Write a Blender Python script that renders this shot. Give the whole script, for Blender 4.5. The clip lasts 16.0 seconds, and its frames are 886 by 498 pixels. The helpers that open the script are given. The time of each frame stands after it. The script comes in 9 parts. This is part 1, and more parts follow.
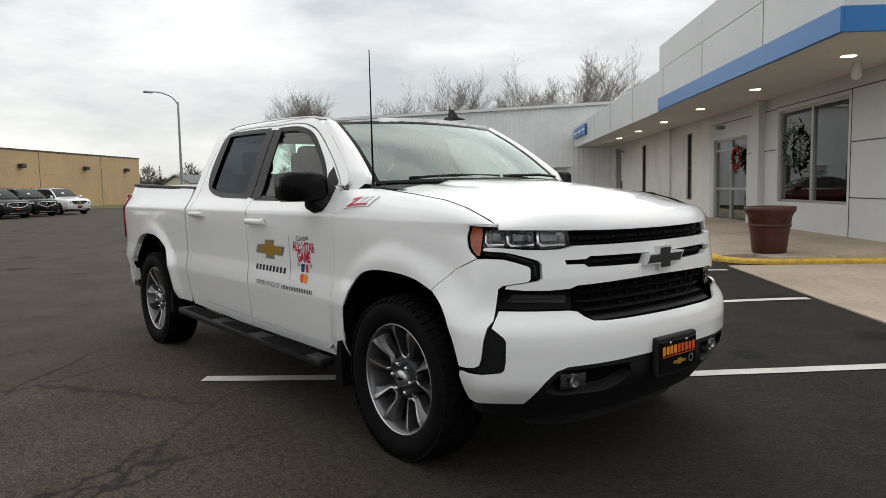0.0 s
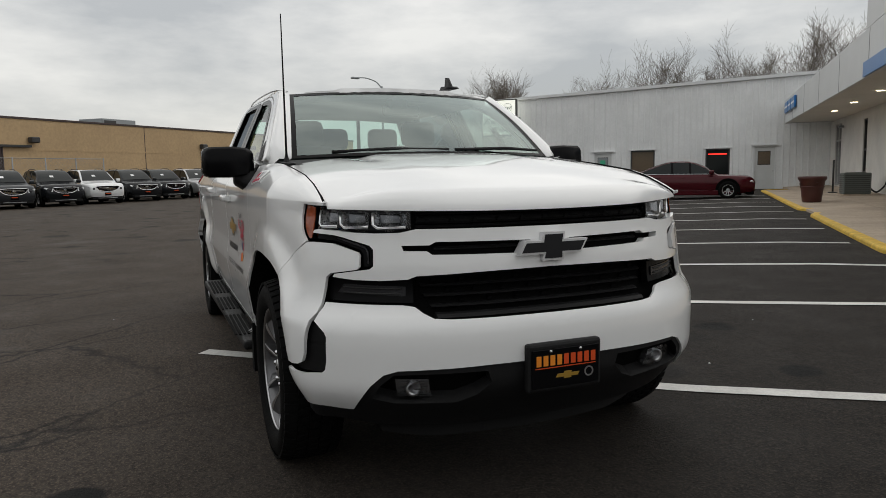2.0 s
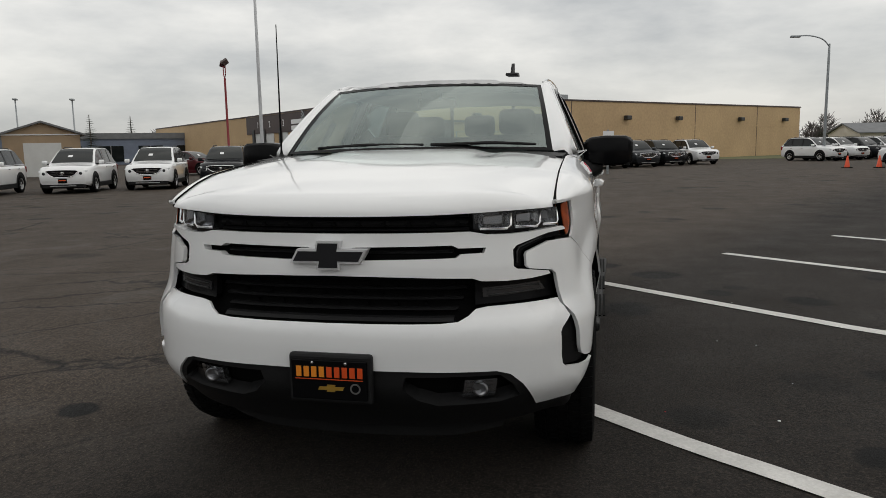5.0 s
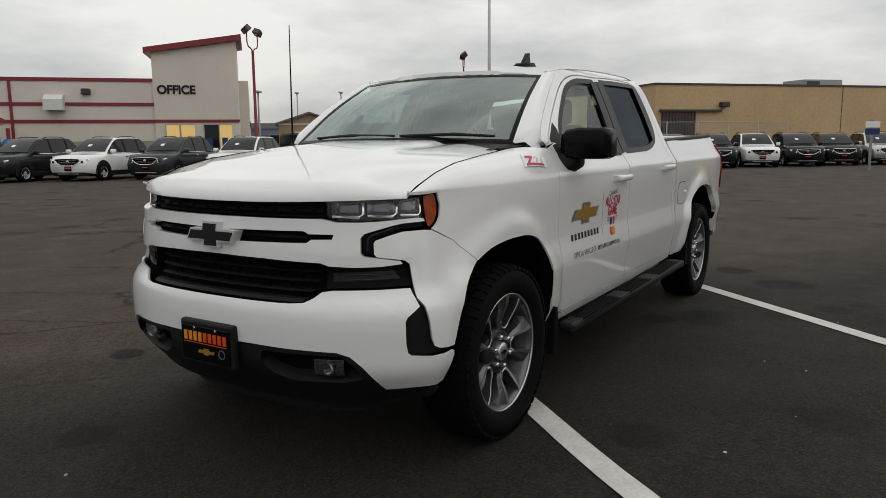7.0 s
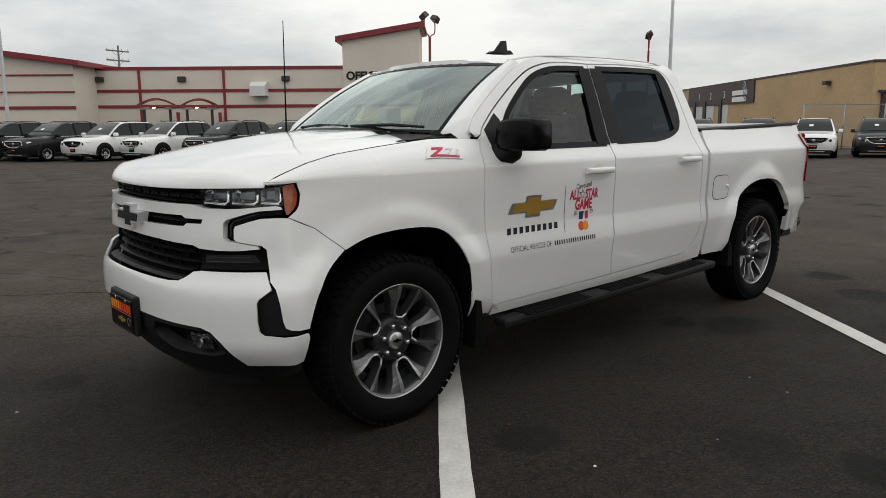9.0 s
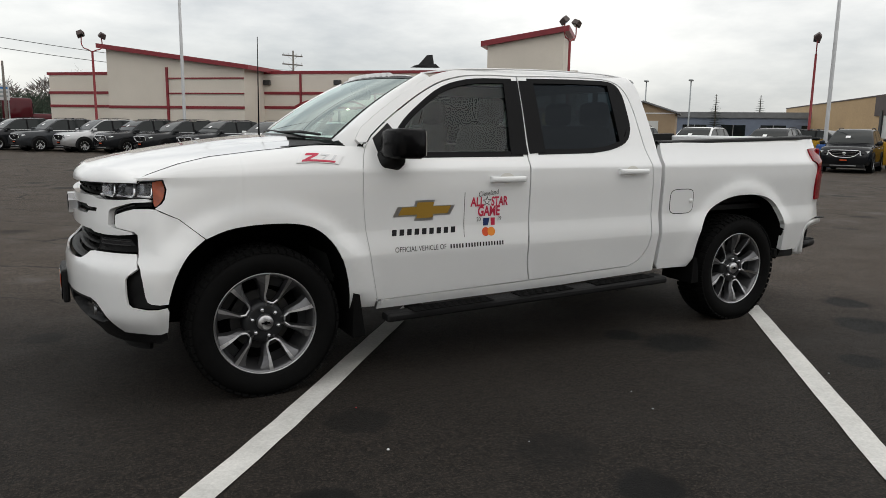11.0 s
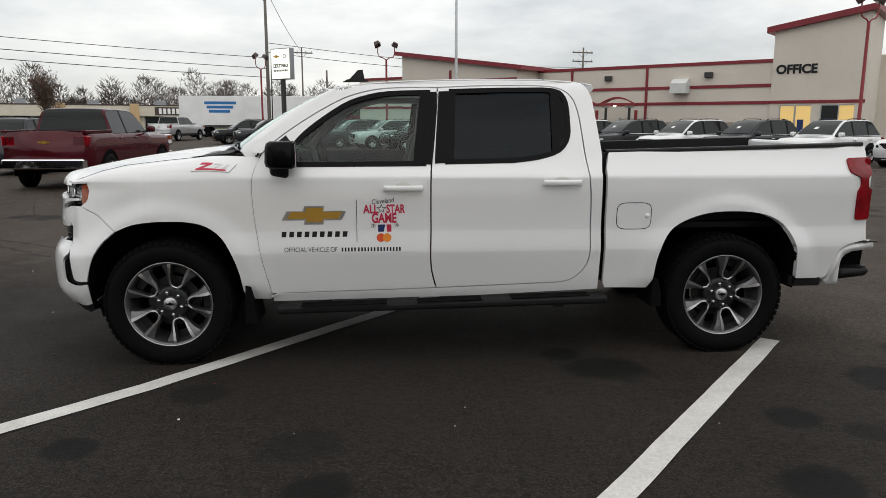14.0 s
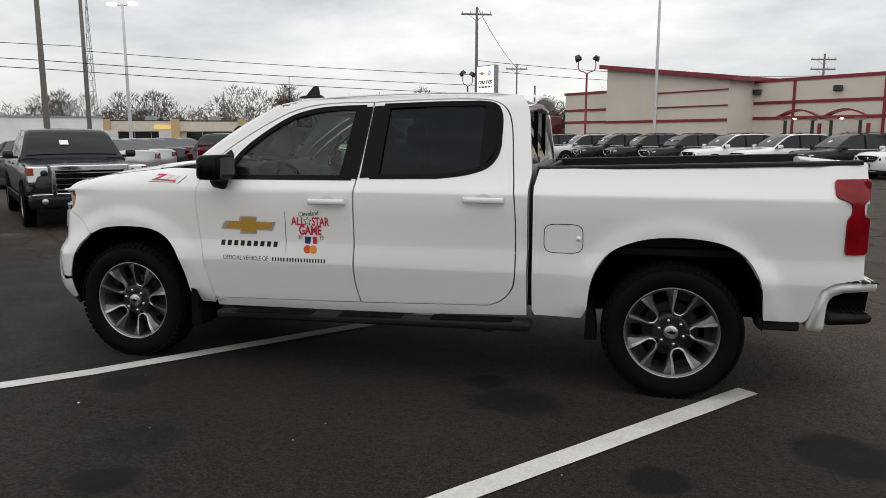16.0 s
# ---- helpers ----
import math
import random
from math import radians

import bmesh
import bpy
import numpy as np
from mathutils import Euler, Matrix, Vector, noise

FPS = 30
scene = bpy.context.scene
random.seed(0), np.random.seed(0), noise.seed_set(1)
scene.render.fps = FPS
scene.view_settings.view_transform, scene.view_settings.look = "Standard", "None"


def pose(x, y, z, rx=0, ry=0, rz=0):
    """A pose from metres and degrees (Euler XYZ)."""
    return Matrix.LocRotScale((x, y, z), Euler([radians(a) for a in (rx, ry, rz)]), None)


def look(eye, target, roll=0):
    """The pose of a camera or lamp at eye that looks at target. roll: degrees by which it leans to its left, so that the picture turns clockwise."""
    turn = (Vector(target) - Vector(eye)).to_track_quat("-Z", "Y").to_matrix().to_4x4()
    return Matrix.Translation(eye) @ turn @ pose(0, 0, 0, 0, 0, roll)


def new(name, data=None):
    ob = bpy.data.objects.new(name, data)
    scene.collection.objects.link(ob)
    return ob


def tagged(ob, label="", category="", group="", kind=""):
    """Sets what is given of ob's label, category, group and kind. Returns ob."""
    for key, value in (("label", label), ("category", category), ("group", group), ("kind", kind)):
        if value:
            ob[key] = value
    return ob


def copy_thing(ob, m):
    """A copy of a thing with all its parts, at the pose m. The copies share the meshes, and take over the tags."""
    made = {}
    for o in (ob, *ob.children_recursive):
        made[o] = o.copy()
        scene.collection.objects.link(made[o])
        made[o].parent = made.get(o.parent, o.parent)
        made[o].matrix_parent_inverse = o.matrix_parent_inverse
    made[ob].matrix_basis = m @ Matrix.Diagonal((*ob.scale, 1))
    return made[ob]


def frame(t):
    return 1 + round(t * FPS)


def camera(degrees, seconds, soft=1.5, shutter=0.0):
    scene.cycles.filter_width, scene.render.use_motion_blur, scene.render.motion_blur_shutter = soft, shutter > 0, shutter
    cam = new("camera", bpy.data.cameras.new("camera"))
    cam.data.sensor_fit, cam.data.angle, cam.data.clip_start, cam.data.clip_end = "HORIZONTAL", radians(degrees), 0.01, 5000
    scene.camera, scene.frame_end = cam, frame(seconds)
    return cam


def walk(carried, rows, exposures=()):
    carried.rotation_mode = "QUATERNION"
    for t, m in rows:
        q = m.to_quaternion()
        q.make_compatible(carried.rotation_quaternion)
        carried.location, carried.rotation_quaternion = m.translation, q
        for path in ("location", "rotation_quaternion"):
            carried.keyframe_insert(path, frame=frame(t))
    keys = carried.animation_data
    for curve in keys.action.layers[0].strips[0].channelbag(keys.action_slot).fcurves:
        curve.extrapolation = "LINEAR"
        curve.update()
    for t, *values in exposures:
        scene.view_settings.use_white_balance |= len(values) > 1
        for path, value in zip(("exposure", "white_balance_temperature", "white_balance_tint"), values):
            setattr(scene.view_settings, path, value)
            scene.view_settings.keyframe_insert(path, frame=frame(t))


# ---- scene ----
cam = camera(63.5, 16.0, soft=0.8)
PATH = [
    (0, (2.898, -3.026, 1.373), (1.354, -1.767, 1.198), -1.0),
    (0.5, (3.003, -2.667, 1.345), (1.384, -1.505, 1.17), -1.0),
    (1, (3.099, -2.291, 1.34), (1.404, -1.244, 1.166), -1.0),
    (1.5, (3.279, -1.894, 1.342), (1.5, -0.998, 1.156), -1.1),
    (2, (3.337, -1.476, 1.316), (1.498, -0.721, 1.098), -1.0),
    (2.5, (3.406, -1.07, 1.368), (1.513, -0.473, 1.117), -1.0),
    (3, (3.503, -0.653, 1.4), (1.551, -0.299, 1.141), -1.1),
    (3.5, (3.479, -0.227, 1.396), (1.503, -0.069, 1.128), -1.0),
    (4, (3.468, 0.194, 1.405), (1.486, 0.187, 1.138), -1.1),
    (4.2, (3.478, 0.363, 1.415), (1.498, 0.289, 1.143), -1.1),
    (6.3, (3.169, 2.012, 1.403), (1.426, 1.069, 1.13), -0.6),
    (6.5, (3.084, 2.152, 1.39), (1.362, 1.174, 1.115), -0.5),
    (7, (2.939, 2.496, 1.401), (1.272, 1.431, 1.103), -0.5),
    (7.5, (2.776, 2.812, 1.433), (1.194, 1.629, 1.119), -0.4),
    (8, (2.524, 3.076, 1.41), (1.022, 1.797, 1.087), -0.4),
    (8.5, (2.287, 3.324, 1.428), (0.874, 1.948, 1.096), -0.3),
    (9, (2.058, 3.603, 1.432), (0.746, 2.133, 1.092), -0.3),
    (11.3, (0.782, 4.911, 1.493), (-0.11, 3.154, 1.151), 0.4),
    (11.5, (0.646, 5.022, 1.529), (-0.204, 3.245, 1.18), 0.0),
    (12, (0.349, 5.314, 1.532), (-0.375, 3.482, 1.184), 0.0),
    (12.5, (-0.049, 5.51, 1.544), (-0.676, 3.644, 1.192), 0.1),
    (13, (-0.481, 5.625, 1.553), (-0.982, 3.722, 1.2), 0.1),
    (13.5, (-0.936, 5.696, 1.575), (-1.263, 3.755, 1.221), 0.2),
    (14, (-1.427, 5.645, 1.591), (-1.582, 3.682, 1.239), 0.1),
    (14.5, (-1.908, 5.578, 1.599), (-1.878, 3.608, 1.253), 0.2),
    (15, (-2.39, 5.511, 1.606), (-2.181, 3.55, 1.274), 0.2),
    (15.5, (-2.874, 5.461, 1.604), (-2.542, 3.515, 1.283), 0.1),
    (16, (-3.378, 5.395, 1.592), (-2.918, 3.474, 1.279), -0.0),
]
walk(cam, [(t, look(eye, target, roll)) for t, eye, target, roll in PATH], exposures=((0.0, 0.13, 6560, 9), (1.5, -0.22, 6600, 9), (3.0, -0.27, 6640, 9), (7.5, -0.26, 6660, 9), (9.0, -0.08, 6620, 9), (12.0, 0.05, 6560, 9), (16.0, 0.05, 6540, 10)))

# ---- light ----
world = bpy.data.worlds.new("overcast_sky")
scene.world = world
world.use_nodes = True
wn, wl = world.node_tree.nodes, world.node_tree.links
wn.clear()
w_out = wn.new("ShaderNodeOutputWorld")
w_bg = wn.new("ShaderNodeBackground")
w_sky = wn.new("ShaderNodeTexSky")
w_sky.sky_type = "NISHITA"
w_sky.sun_disc = False
w_sky.sun_elevation = radians(46)
w_sky.sun_rotation = radians(-12)
w_tc = wn.new("ShaderNodeTexCoord")
w_map = wn.new("ShaderNodeMapping")
w_map.inputs["Scale"].default_value = (1.0, 1.0, 3.2)
w_noise = wn.new("ShaderNodeTexNoise")
w_noise.inputs["Scale"].default_value = 2.3
w_noise.inputs["Detail"].default_value = 7
w_noise.inputs["Roughness"].default_value = 0.56
w_ramp = wn.new("ShaderNodeValToRGB")
w_ramp.color_ramp.elements[0].position = 0.38
w_ramp.color_ramp.elements[0].color = (0.545, 0.56, 0.575, 1)
w_ramp.color_ramp.elements[1].position = 0.63
w_ramp.color_ramp.elements[1].color = (0.96, 0.95, 0.925, 1)
w_sep = wn.new("ShaderNodeSeparateXYZ")
w_up = wn.new("ShaderNodeMapRange")
w_up.inputs["From Min"].default_value = 0.0
w_up.inputs["From Max"].default_value = 0.55
w_up.inputs["To Min"].default_value = 0.86
w_up.inputs["To Max"].default_value = 1.36
w_gain = wn.new("ShaderNodeMix")
w_gain.data_type = "RGBA"
w_gain.blend_type = "MULTIPLY"
w_gain.inputs["Factor"].default_value = 1.0
w_sk = wn.new("ShaderNodeMix")
w_sk.data_type = "RGBA"
w_sk.blend_type = "MULTIPLY"
w_sk.inputs["Factor"].default_value = 1.0
w_sk.inputs[7].default_value = (0.12, 0.12, 0.12, 1)
w_mix = wn.new("ShaderNodeMix")
w_mix.data_type = "RGBA"
w_mix.inputs["Factor"].default_value = 0.88
wl.new(w_tc.outputs["Generated"], w_map.inputs["Vector"])
wl.new(w_map.outputs["Vector"], w_noise.inputs["Vector"])
wl.new(w_noise.outputs["Fac"], w_ramp.inputs["Fac"])
wl.new(w_tc.outputs["Generated"], w_sep.inputs["Vector"])
wl.new(w_sep.outputs["Z"], w_up.inputs["Value"])
wl.new(w_ramp.outputs["Color"], w_gain.inputs[6])
wl.new(w_up.outputs["Result"], w_gain.inputs[7])
# the cloud is thinner, and brighter, over the far side of the lot
w_dot = wn.new("ShaderNodeVectorMath")
w_dot.operation = "DOT_PRODUCT"
w_dot.inputs[1].default_value = (-0.62, -0.78, 0.0)
w_thin = wn.new("ShaderNodeMapRange")
w_thin.inputs["From Min"].default_value = -1.0
w_thin.inputs["From Max"].default_value = 1.0
w_thin.inputs["To Min"].default_value = 0.97
w_thin.inputs["To Max"].default_value = 1.16
w_lift = wn.new("ShaderNodeMix")
w_lift.data_type = "RGBA"
w_lift.blend_type = "MULTIPLY"
w_lift.inputs["Factor"].default_value = 1.0
wl.new(w_tc.outputs["Generated"], w_dot.inputs[0])
wl.new(w_dot.outputs["Value"], w_thin.inputs["Value"])
wl.new(w_gain.outputs[2], w_lift.inputs[6])
wl.new(w_thin.outputs["Result"], w_lift.inputs[7])
wl.new(w_sky.outputs["Color"], w_sk.inputs[6])
wl.new(w_sk.outputs[2], w_mix.inputs[6])
wl.new(w_lift.outputs[2], w_mix.inputs[7])
wl.new(w_mix.outputs[2], w_bg.inputs["Color"])
w_bg.inputs["Strength"].default_value = 1.0
wl.new(w_bg.outputs["Background"], w_out.inputs["Surface"])
sun = new("sun", bpy.data.lights.new("sun", "SUN"))
sun.data.energy = 0.75
sun.data.angle = radians(120)
sun.data.color = (1.0, 0.96, 0.9)
sun.matrix_world = look((-5, 24, 26), (0, 0, 0))
scene.view_settings.exposure = 0.0


# ---- materials ----
def mat(name, color, rough=0.5, metal=0.0, grain=0.0, scale=20.0, bump=0.0, bscale=60.0, coat=0.0, stain=0.0, stain_scale=1.5, trans=0.0, emit=0.0, ior=1.5, alpha=1.0, vary=0.0, spec=0.5):
    """A procedural surface: base colour varied at two scales, with fine relief."""
    m = bpy.data.materials.new(name)
    m.use_nodes = True
    nt = m.node_tree
    b = nt.nodes["Principled BSDF"]
    b.inputs["Base Color"].default_value = (*color, 1)
    b.inputs["Roughness"].default_value = rough
    b.inputs["Metallic"].default_value = metal
    b.inputs["IOR"].default_value = ior
    b.inputs["Specular IOR Level"].default_value = spec
    b.inputs["Coat Weight"].default_value = coat
    b.inputs["Coat Roughness"].default_value = 0.03
    b.inputs["Transmission Weight"].default_value = trans
    b.inputs["Alpha"].default_value = alpha
    if emit:
        b.inputs["Emission Color"].default_value = (*color, 1)
        b.inputs["Emission Strength"].default_value = emit
    tc = nt.nodes.new("ShaderNodeTexCoord")
    out = None
    for amount, sc in ((grain, scale), (stain, stain_scale)):
        if amount <= 0:
            continue
        n = nt.nodes.new("ShaderNodeTexNoise")
        n.inputs["Scale"].default_value = sc
        n.inputs["Detail"].default_value = 6
        n.inputs["Roughness"].default_value = 0.6
        nt.links.new(tc.outputs["Object"], n.inputs["Vector"])
        r = nt.nodes.new("ShaderNodeMapRange")
        r.inputs["From Min"].default_value = 0.3
        r.inputs["From Max"].default_value = 0.7
        r.inputs["To Min"].default_value = 1 - amount
        r.inputs["To Max"].default_value = 1 + amount
        nt.links.new(n.outputs["Fac"], r.inputs["Value"])
        x = nt.nodes.new("ShaderNodeMix")
        x.data_type = "RGBA"
        x.blend_type = "MULTIPLY"
        x.inputs["Factor"].default_value = 1
        if out is None:
            x.inputs[6].default_value = (*color, 1)
        else:
            nt.links.new(out, x.inputs[6])
        nt.links.new(r.outputs["Result"], x.inputs[7])
        out = x.outputs[2]
    if vary > 0:
        oi = nt.nodes.new("ShaderNodeObjectInfo")
        r = nt.nodes.new("ShaderNodeMapRange")
        r.inputs["To Min"].default_value = 1 - vary
        r.inputs["To Max"].default_value = 1 + vary
        nt.links.new(oi.outputs["Random"], r.inputs["Value"])
        x = nt.nodes.new("ShaderNodeMix")
        x.data_type = "RGBA"
        x.blend_type = "MULTIPLY"
        x.inputs["Factor"].default_value = 1
        if out is None:
            x.inputs[6].default_value = (*color, 1)
        else:
            nt.links.new(out, x.inputs[6])
        nt.links.new(r.outputs["Result"], x.inputs[7])
        out = x.outputs[2]
    if out is not None:
        nt.links.new(out, b.inputs["Base Color"])
    if bump > 0:
        n = nt.nodes.new("ShaderNodeTexNoise")
        n.inputs["Scale"].default_value = bscale
        n.inputs["Detail"].default_value = 5
        nt.links.new(tc.outputs["Object"], n.inputs["Vector"])
        bp = nt.nodes.new("ShaderNodeBump")
        bp.inputs["Strength"].default_value = bump
        bp.inputs["Distance"].default_value = 0.01
        nt.links.new(n.outputs["Fac"], bp.inputs["Height"])
        nt.links.new(bp.outputs["Normal"], b.inputs["Normal"])
    return m


def pane_mat(name, tint, gloss=1.0, see=0.75, base=0.0, sheen=(1.0, 1.0, 1.0)):
    """Glass for a single-faced pane: clear tinted see-through with a mirror-like gloss by angle."""
    m = bpy.data.materials.new(name)
    m.use_nodes = True
    nt = m.node_tree
    nt.nodes.clear()
    o = nt.nodes.new("ShaderNodeOutputMaterial")
    t = nt.nodes.new("ShaderNodeBsdfTransparent")
    t.inputs["Color"].default_value = (*[c * see for c in tint], 1)
    g = nt.nodes.new("ShaderNodeBsdfGlossy")
    g.inputs["Roughness"].default_value = 0.02
    g.inputs["Color"].default_value = (*sheen, 1)
    f = nt.nodes.new("ShaderNodeFresnel")
    f.inputs["IOR"].default_value = 1.52
    k = nt.nodes.new("ShaderNodeMath")
    k.operation = "MULTIPLY_ADD"
    k.inputs[1].default_value = gloss
    k.inputs[2].default_value = base
    x = nt.nodes.new("ShaderNodeMixShader")
    nt.links.new(f.outputs["Fac"], k.inputs[0])
    nt.links.new(k.outputs["Value"], x.inputs["Fac"])
    nt.links.new(t.outputs["BSDF"], x.inputs[1])
    nt.links.new(g.outputs["BSDF"], x.inputs[2])
    nt.links.new(x.outputs["Shader"], o.inputs["Surface"])
    return m


CRACK_TURN = 124.0
OIL_STAINS = [(-2.83, 1.30, 0.24, 0.85), (-4.55, 1.62, 0.24, 0.85), (-5.12, 1.06, 0.18, 0.75), (0.12, 2.26, 0.14, 0.85), (-3.63, 2.11, 0.14, 0.85), (-1.12, 2.74, 0.15, 0.75), (-0.98, 2.27, 0.22, 0.4), (-3.33, 2.84, 0.18, 0.85), (-0.30, 1.54, 0.16, 0.5), (-2.61, 0.96, 0.13, 0.8), (-3.9, 2.33, 0.12, 0.6), (0.15, -1.83, 0.11, 0.8), (-0.82, 4.79, 0.25, 0.7), (0.63, 3.51, 0.18, 0.7), (-4.62, 3.96, 0.26, 0.7), (1.09, -0.75, 0.14, 0.5)]


def asphalt_mat():
    """Worn dark asphalt: aggregate, tonal patches, oil stains, pale scuffs and branching cracks."""
    m = bpy.data.materials.new("asphalt")
    m.use_nodes = True
    nt = m.node_tree
    b = nt.nodes["Principled BSDF"]
    tc = nt.nodes.new("ShaderNodeTexCoord")

    def noise_node(scale, detail=4, rough=0.55):
        n = nt.nodes.new("ShaderNodeTexNoise")
        n.inputs["Scale"].default_value = scale
        n.inputs["Detail"].default_value = detail
        n.inputs["Roughness"].default_value = rough
        nt.links.new(tc.outputs["Object"], n.inputs["Vector"])
        return n

    def ramp(source, a, c, lo=0.0, hi=1.0):
        r = nt.nodes.new("ShaderNodeMapRange")
        r.inputs["From Min"].default_value = a
        r.inputs["From Max"].default_value = c
        r.inputs["To Min"].default_value = lo
        r.inputs["To Max"].default_value = hi
        nt.links.new(source, r.inputs["Value"])
        return r.outputs["Result"]

    def mix(fac, a, c):
        x = nt.nodes.new("ShaderNodeMix")
        x.data_type = "RGBA"
        nt.links.new(fac, x.inputs["Factor"])
        for k, v in ((6, a), (7, c)):
            if isinstance(v, tuple):
                x.inputs[k].default_value = (*v, 1)
            else:
                nt.links.new(v, x.inputs[k])
        return x.outputs[2]

    def math_node(op, a, c, d=None):
        k = nt.nodes.new("ShaderNodeMath")
        k.operation = op
        for i, q in enumerate((a, c, d)):
            if q is None:
                continue
            if isinstance(q, (int, float)):
                k.inputs[i].default_value = q
            else:
                nt.links.new(q, k.inputs[i])
        return k.outputs["Value"]

    big = noise_node(0.16, 3)
    mid = noise_node(1.3, 6, 0.65)
    fine = noise_node(70, 4, 0.75)
    grit = noise_node(22, 4, 0.7)
    col = mix(ramp(big.outputs["Fac"], 0.35, 0.65), (0.0350, 0.0292, 0.0248), (0.0470, 0.0392, 0.0332))
    col = mix(ramp(mid.outputs["Fac"], 0.35, 0.75, 0.0, 0.4), col, (0.0165, 0.0142, 0.0125))
    col = mix(ramp(grit.outputs["Fac"], 0.40, 0.60, 0.0, 0.8), col, (0.011, 0.0095, 0.0085))
    col = mix(ramp(fine.outputs["Fac"], 0.51, 0.64, 0.0, 0.85), col, (0.105, 0.087, 0.072))
    # the drive's older asphalt is lighter; image-edge fall-off is painted in as darker bays
    sep0 = nt.nodes.new("ShaderNodeSeparateXYZ")
    nt.links.new(tc.outputs["Object"], sep0.inputs["Vector"])
    age_and_falloff = nt.nodes.new("ShaderNodeMix")
    age_and_falloff.data_type = "RGBA"
    age_and_falloff.blend_type = "MULTIPLY"
    age_and_falloff.inputs["Factor"].default_value = 1.0
    nt.links.new(col, age_and_falloff.inputs[6])
    across = math_node("MULTIPLY_ADD", sep0.outputs["X"], 0.5, sep0.outputs["Y"])
    nt.links.new(mix(ramp(across, -2.5, -0.3), (1.45, 1.36, 1.25), (0.50, 0.485, 0.465)), age_and_falloff.inputs[7])
    col = age_and_falloff.outputs[2]
    # oil stains: a few known ones by the bays, scattered ones farther out
    v = nt.nodes.new("ShaderNodeTexVoronoi")
    v.inputs["Scale"].default_value = 0.7
    nt.links.new(tc.outputs["Object"], v.inputs["Vector"])
    wob = noise_node(3.0, 5)

    away = nt.nodes.new("ShaderNodeVectorMath")
    away.operation = "DISTANCE"
    away.inputs[1].default_value = (-2.0, 1.0, 0.0)
    nt.links.new(tc.outputs["Object"], away.inputs[0])
    spread = math_node("MULTIPLY_ADD", wob.outputs["Fac"], 0.35, v.outputs["Distance"])
    oil = math_node("MULTIPLY", ramp(spread, 0.32, 0.40, 0.7, 0.0), ramp(away.outputs["Value"], 6.5, 8.5))
    for sx, sy, sr, dark in OIL_STAINS:
        near = nt.nodes.new("ShaderNodeVectorMath")
        near.operation = "DISTANCE"
        near.inputs[1].default_value = (sx, sy, 0.0)
        nt.links.new(tc.outputs["Object"], near.inputs[0])
        edge = math_node("MULTIPLY_ADD", wob.outputs["Fac"], sr * 1.5, near.outputs["Value"])
        oil = math_node("MAXIMUM", oil, ramp(edge, sr * 1.58, sr * 1.90, min(1.0, dark * 1.3), 0.0))
    col = mix(oil, col, (0.0045, 0.0043, 0.004))
    # cracks in the older half of the lot
    warp = nt.nodes.new("ShaderNodeMix")
    warp.data_type = "RGBA"
    warp.blend_type = "LINEAR_LIGHT"
    warp.inputs["Factor"].default_value = 0.10
    wv = noise_node(4.0, 7, 0.65)
    nt.links.new(tc.outputs["Object"], warp.inputs[6])
    nt.links.new(wv.outputs["Color"], warp.inputs[7])
    cr = nt.nodes.new("ShaderNodeTexVoronoi")
    cr.feature = "DISTANCE_TO_EDGE"
    cr.inputs["Scale"].default_value = 0.85
    pull = nt.nodes.new("ShaderNodeMapping")
    pull.inputs["Rotation"].default_value = (0, 0, radians(CRACK_TURN))
    pull.inputs["Scale"].default_value = (3.0, 1.0, 1.0)
    pull.vector_type = "TEXTURE"
    nt.links.new(warp.outputs[2], pull.inputs["Vector"])
    nt.links.new(pull.outputs["Vector"], cr.inputs["Vector"])
    crack = ramp(cr.outputs["Distance"], 0.0, 0.014, 1.0, 0.0)
    sep = nt.nodes.new("ShaderNodeSeparateXYZ")
    nt.links.new(tc.outputs["Object"], sep.inputs["Vector"])
    zone = nt.nodes.new("ShaderNodeMath")
    zone.operation = "MULTIPLY"
    nt.links.new(crack, zone.inputs[0])
    nt.links.new(ramp(sep.outputs["Y"], -2.2, -0.6, 1.0, 0.0), zone.inputs[1])
    part_of = nt.nodes.new("ShaderNodeMath")
    part_of.operation = "MULTIPLY"
    nt.links.new(zone.outputs["Value"], part_of.inputs[0])
    nt.links.new(ramp(big.outputs["Fac"], 0.32, 0.46), part_of.inputs[1])
    col = mix(part_of.outputs["Value"], col, (0.005, 0.0048, 0.0046))
    # pale dried scuffs
    sc = noise_node(0.9, 8, 0.72)
    pale = nt.nodes.new("ShaderNodeMath")
    pale.operation = "MULTIPLY"
    nt.links.new(ramp(sc.outputs["Fac"], 0.55, 0.68, 0.0, 0.6), pale.inputs[0])
    nt.links.new(ramp(sep.outputs["Y"], -3.0, -1.0, 1.0, 0.08), pale.inputs[1])
    col = mix(pale.outputs["Value"], col, (0.10, 0.093, 0.086))
    nt.links.new(col, b.inputs["Base Color"])
    nt.links.new(ramp(mid.outputs["Fac"], 0.3, 0.7, 0.72, 0.9), b.inputs["Roughness"])
    bp = nt.nodes.new("ShaderNodeBump")
    b.inputs["Specular IOR Level"].default_value = 0.2
    bp.inputs["Strength"].default_value = 0.9
    bp.inputs["Distance"].default_value = 0.008
    nt.links.new(fine.outputs["Fac"], bp.inputs["Height"])
    nt.links.new(bp.outputs["Normal"], b.inputs["Normal"])
    return m


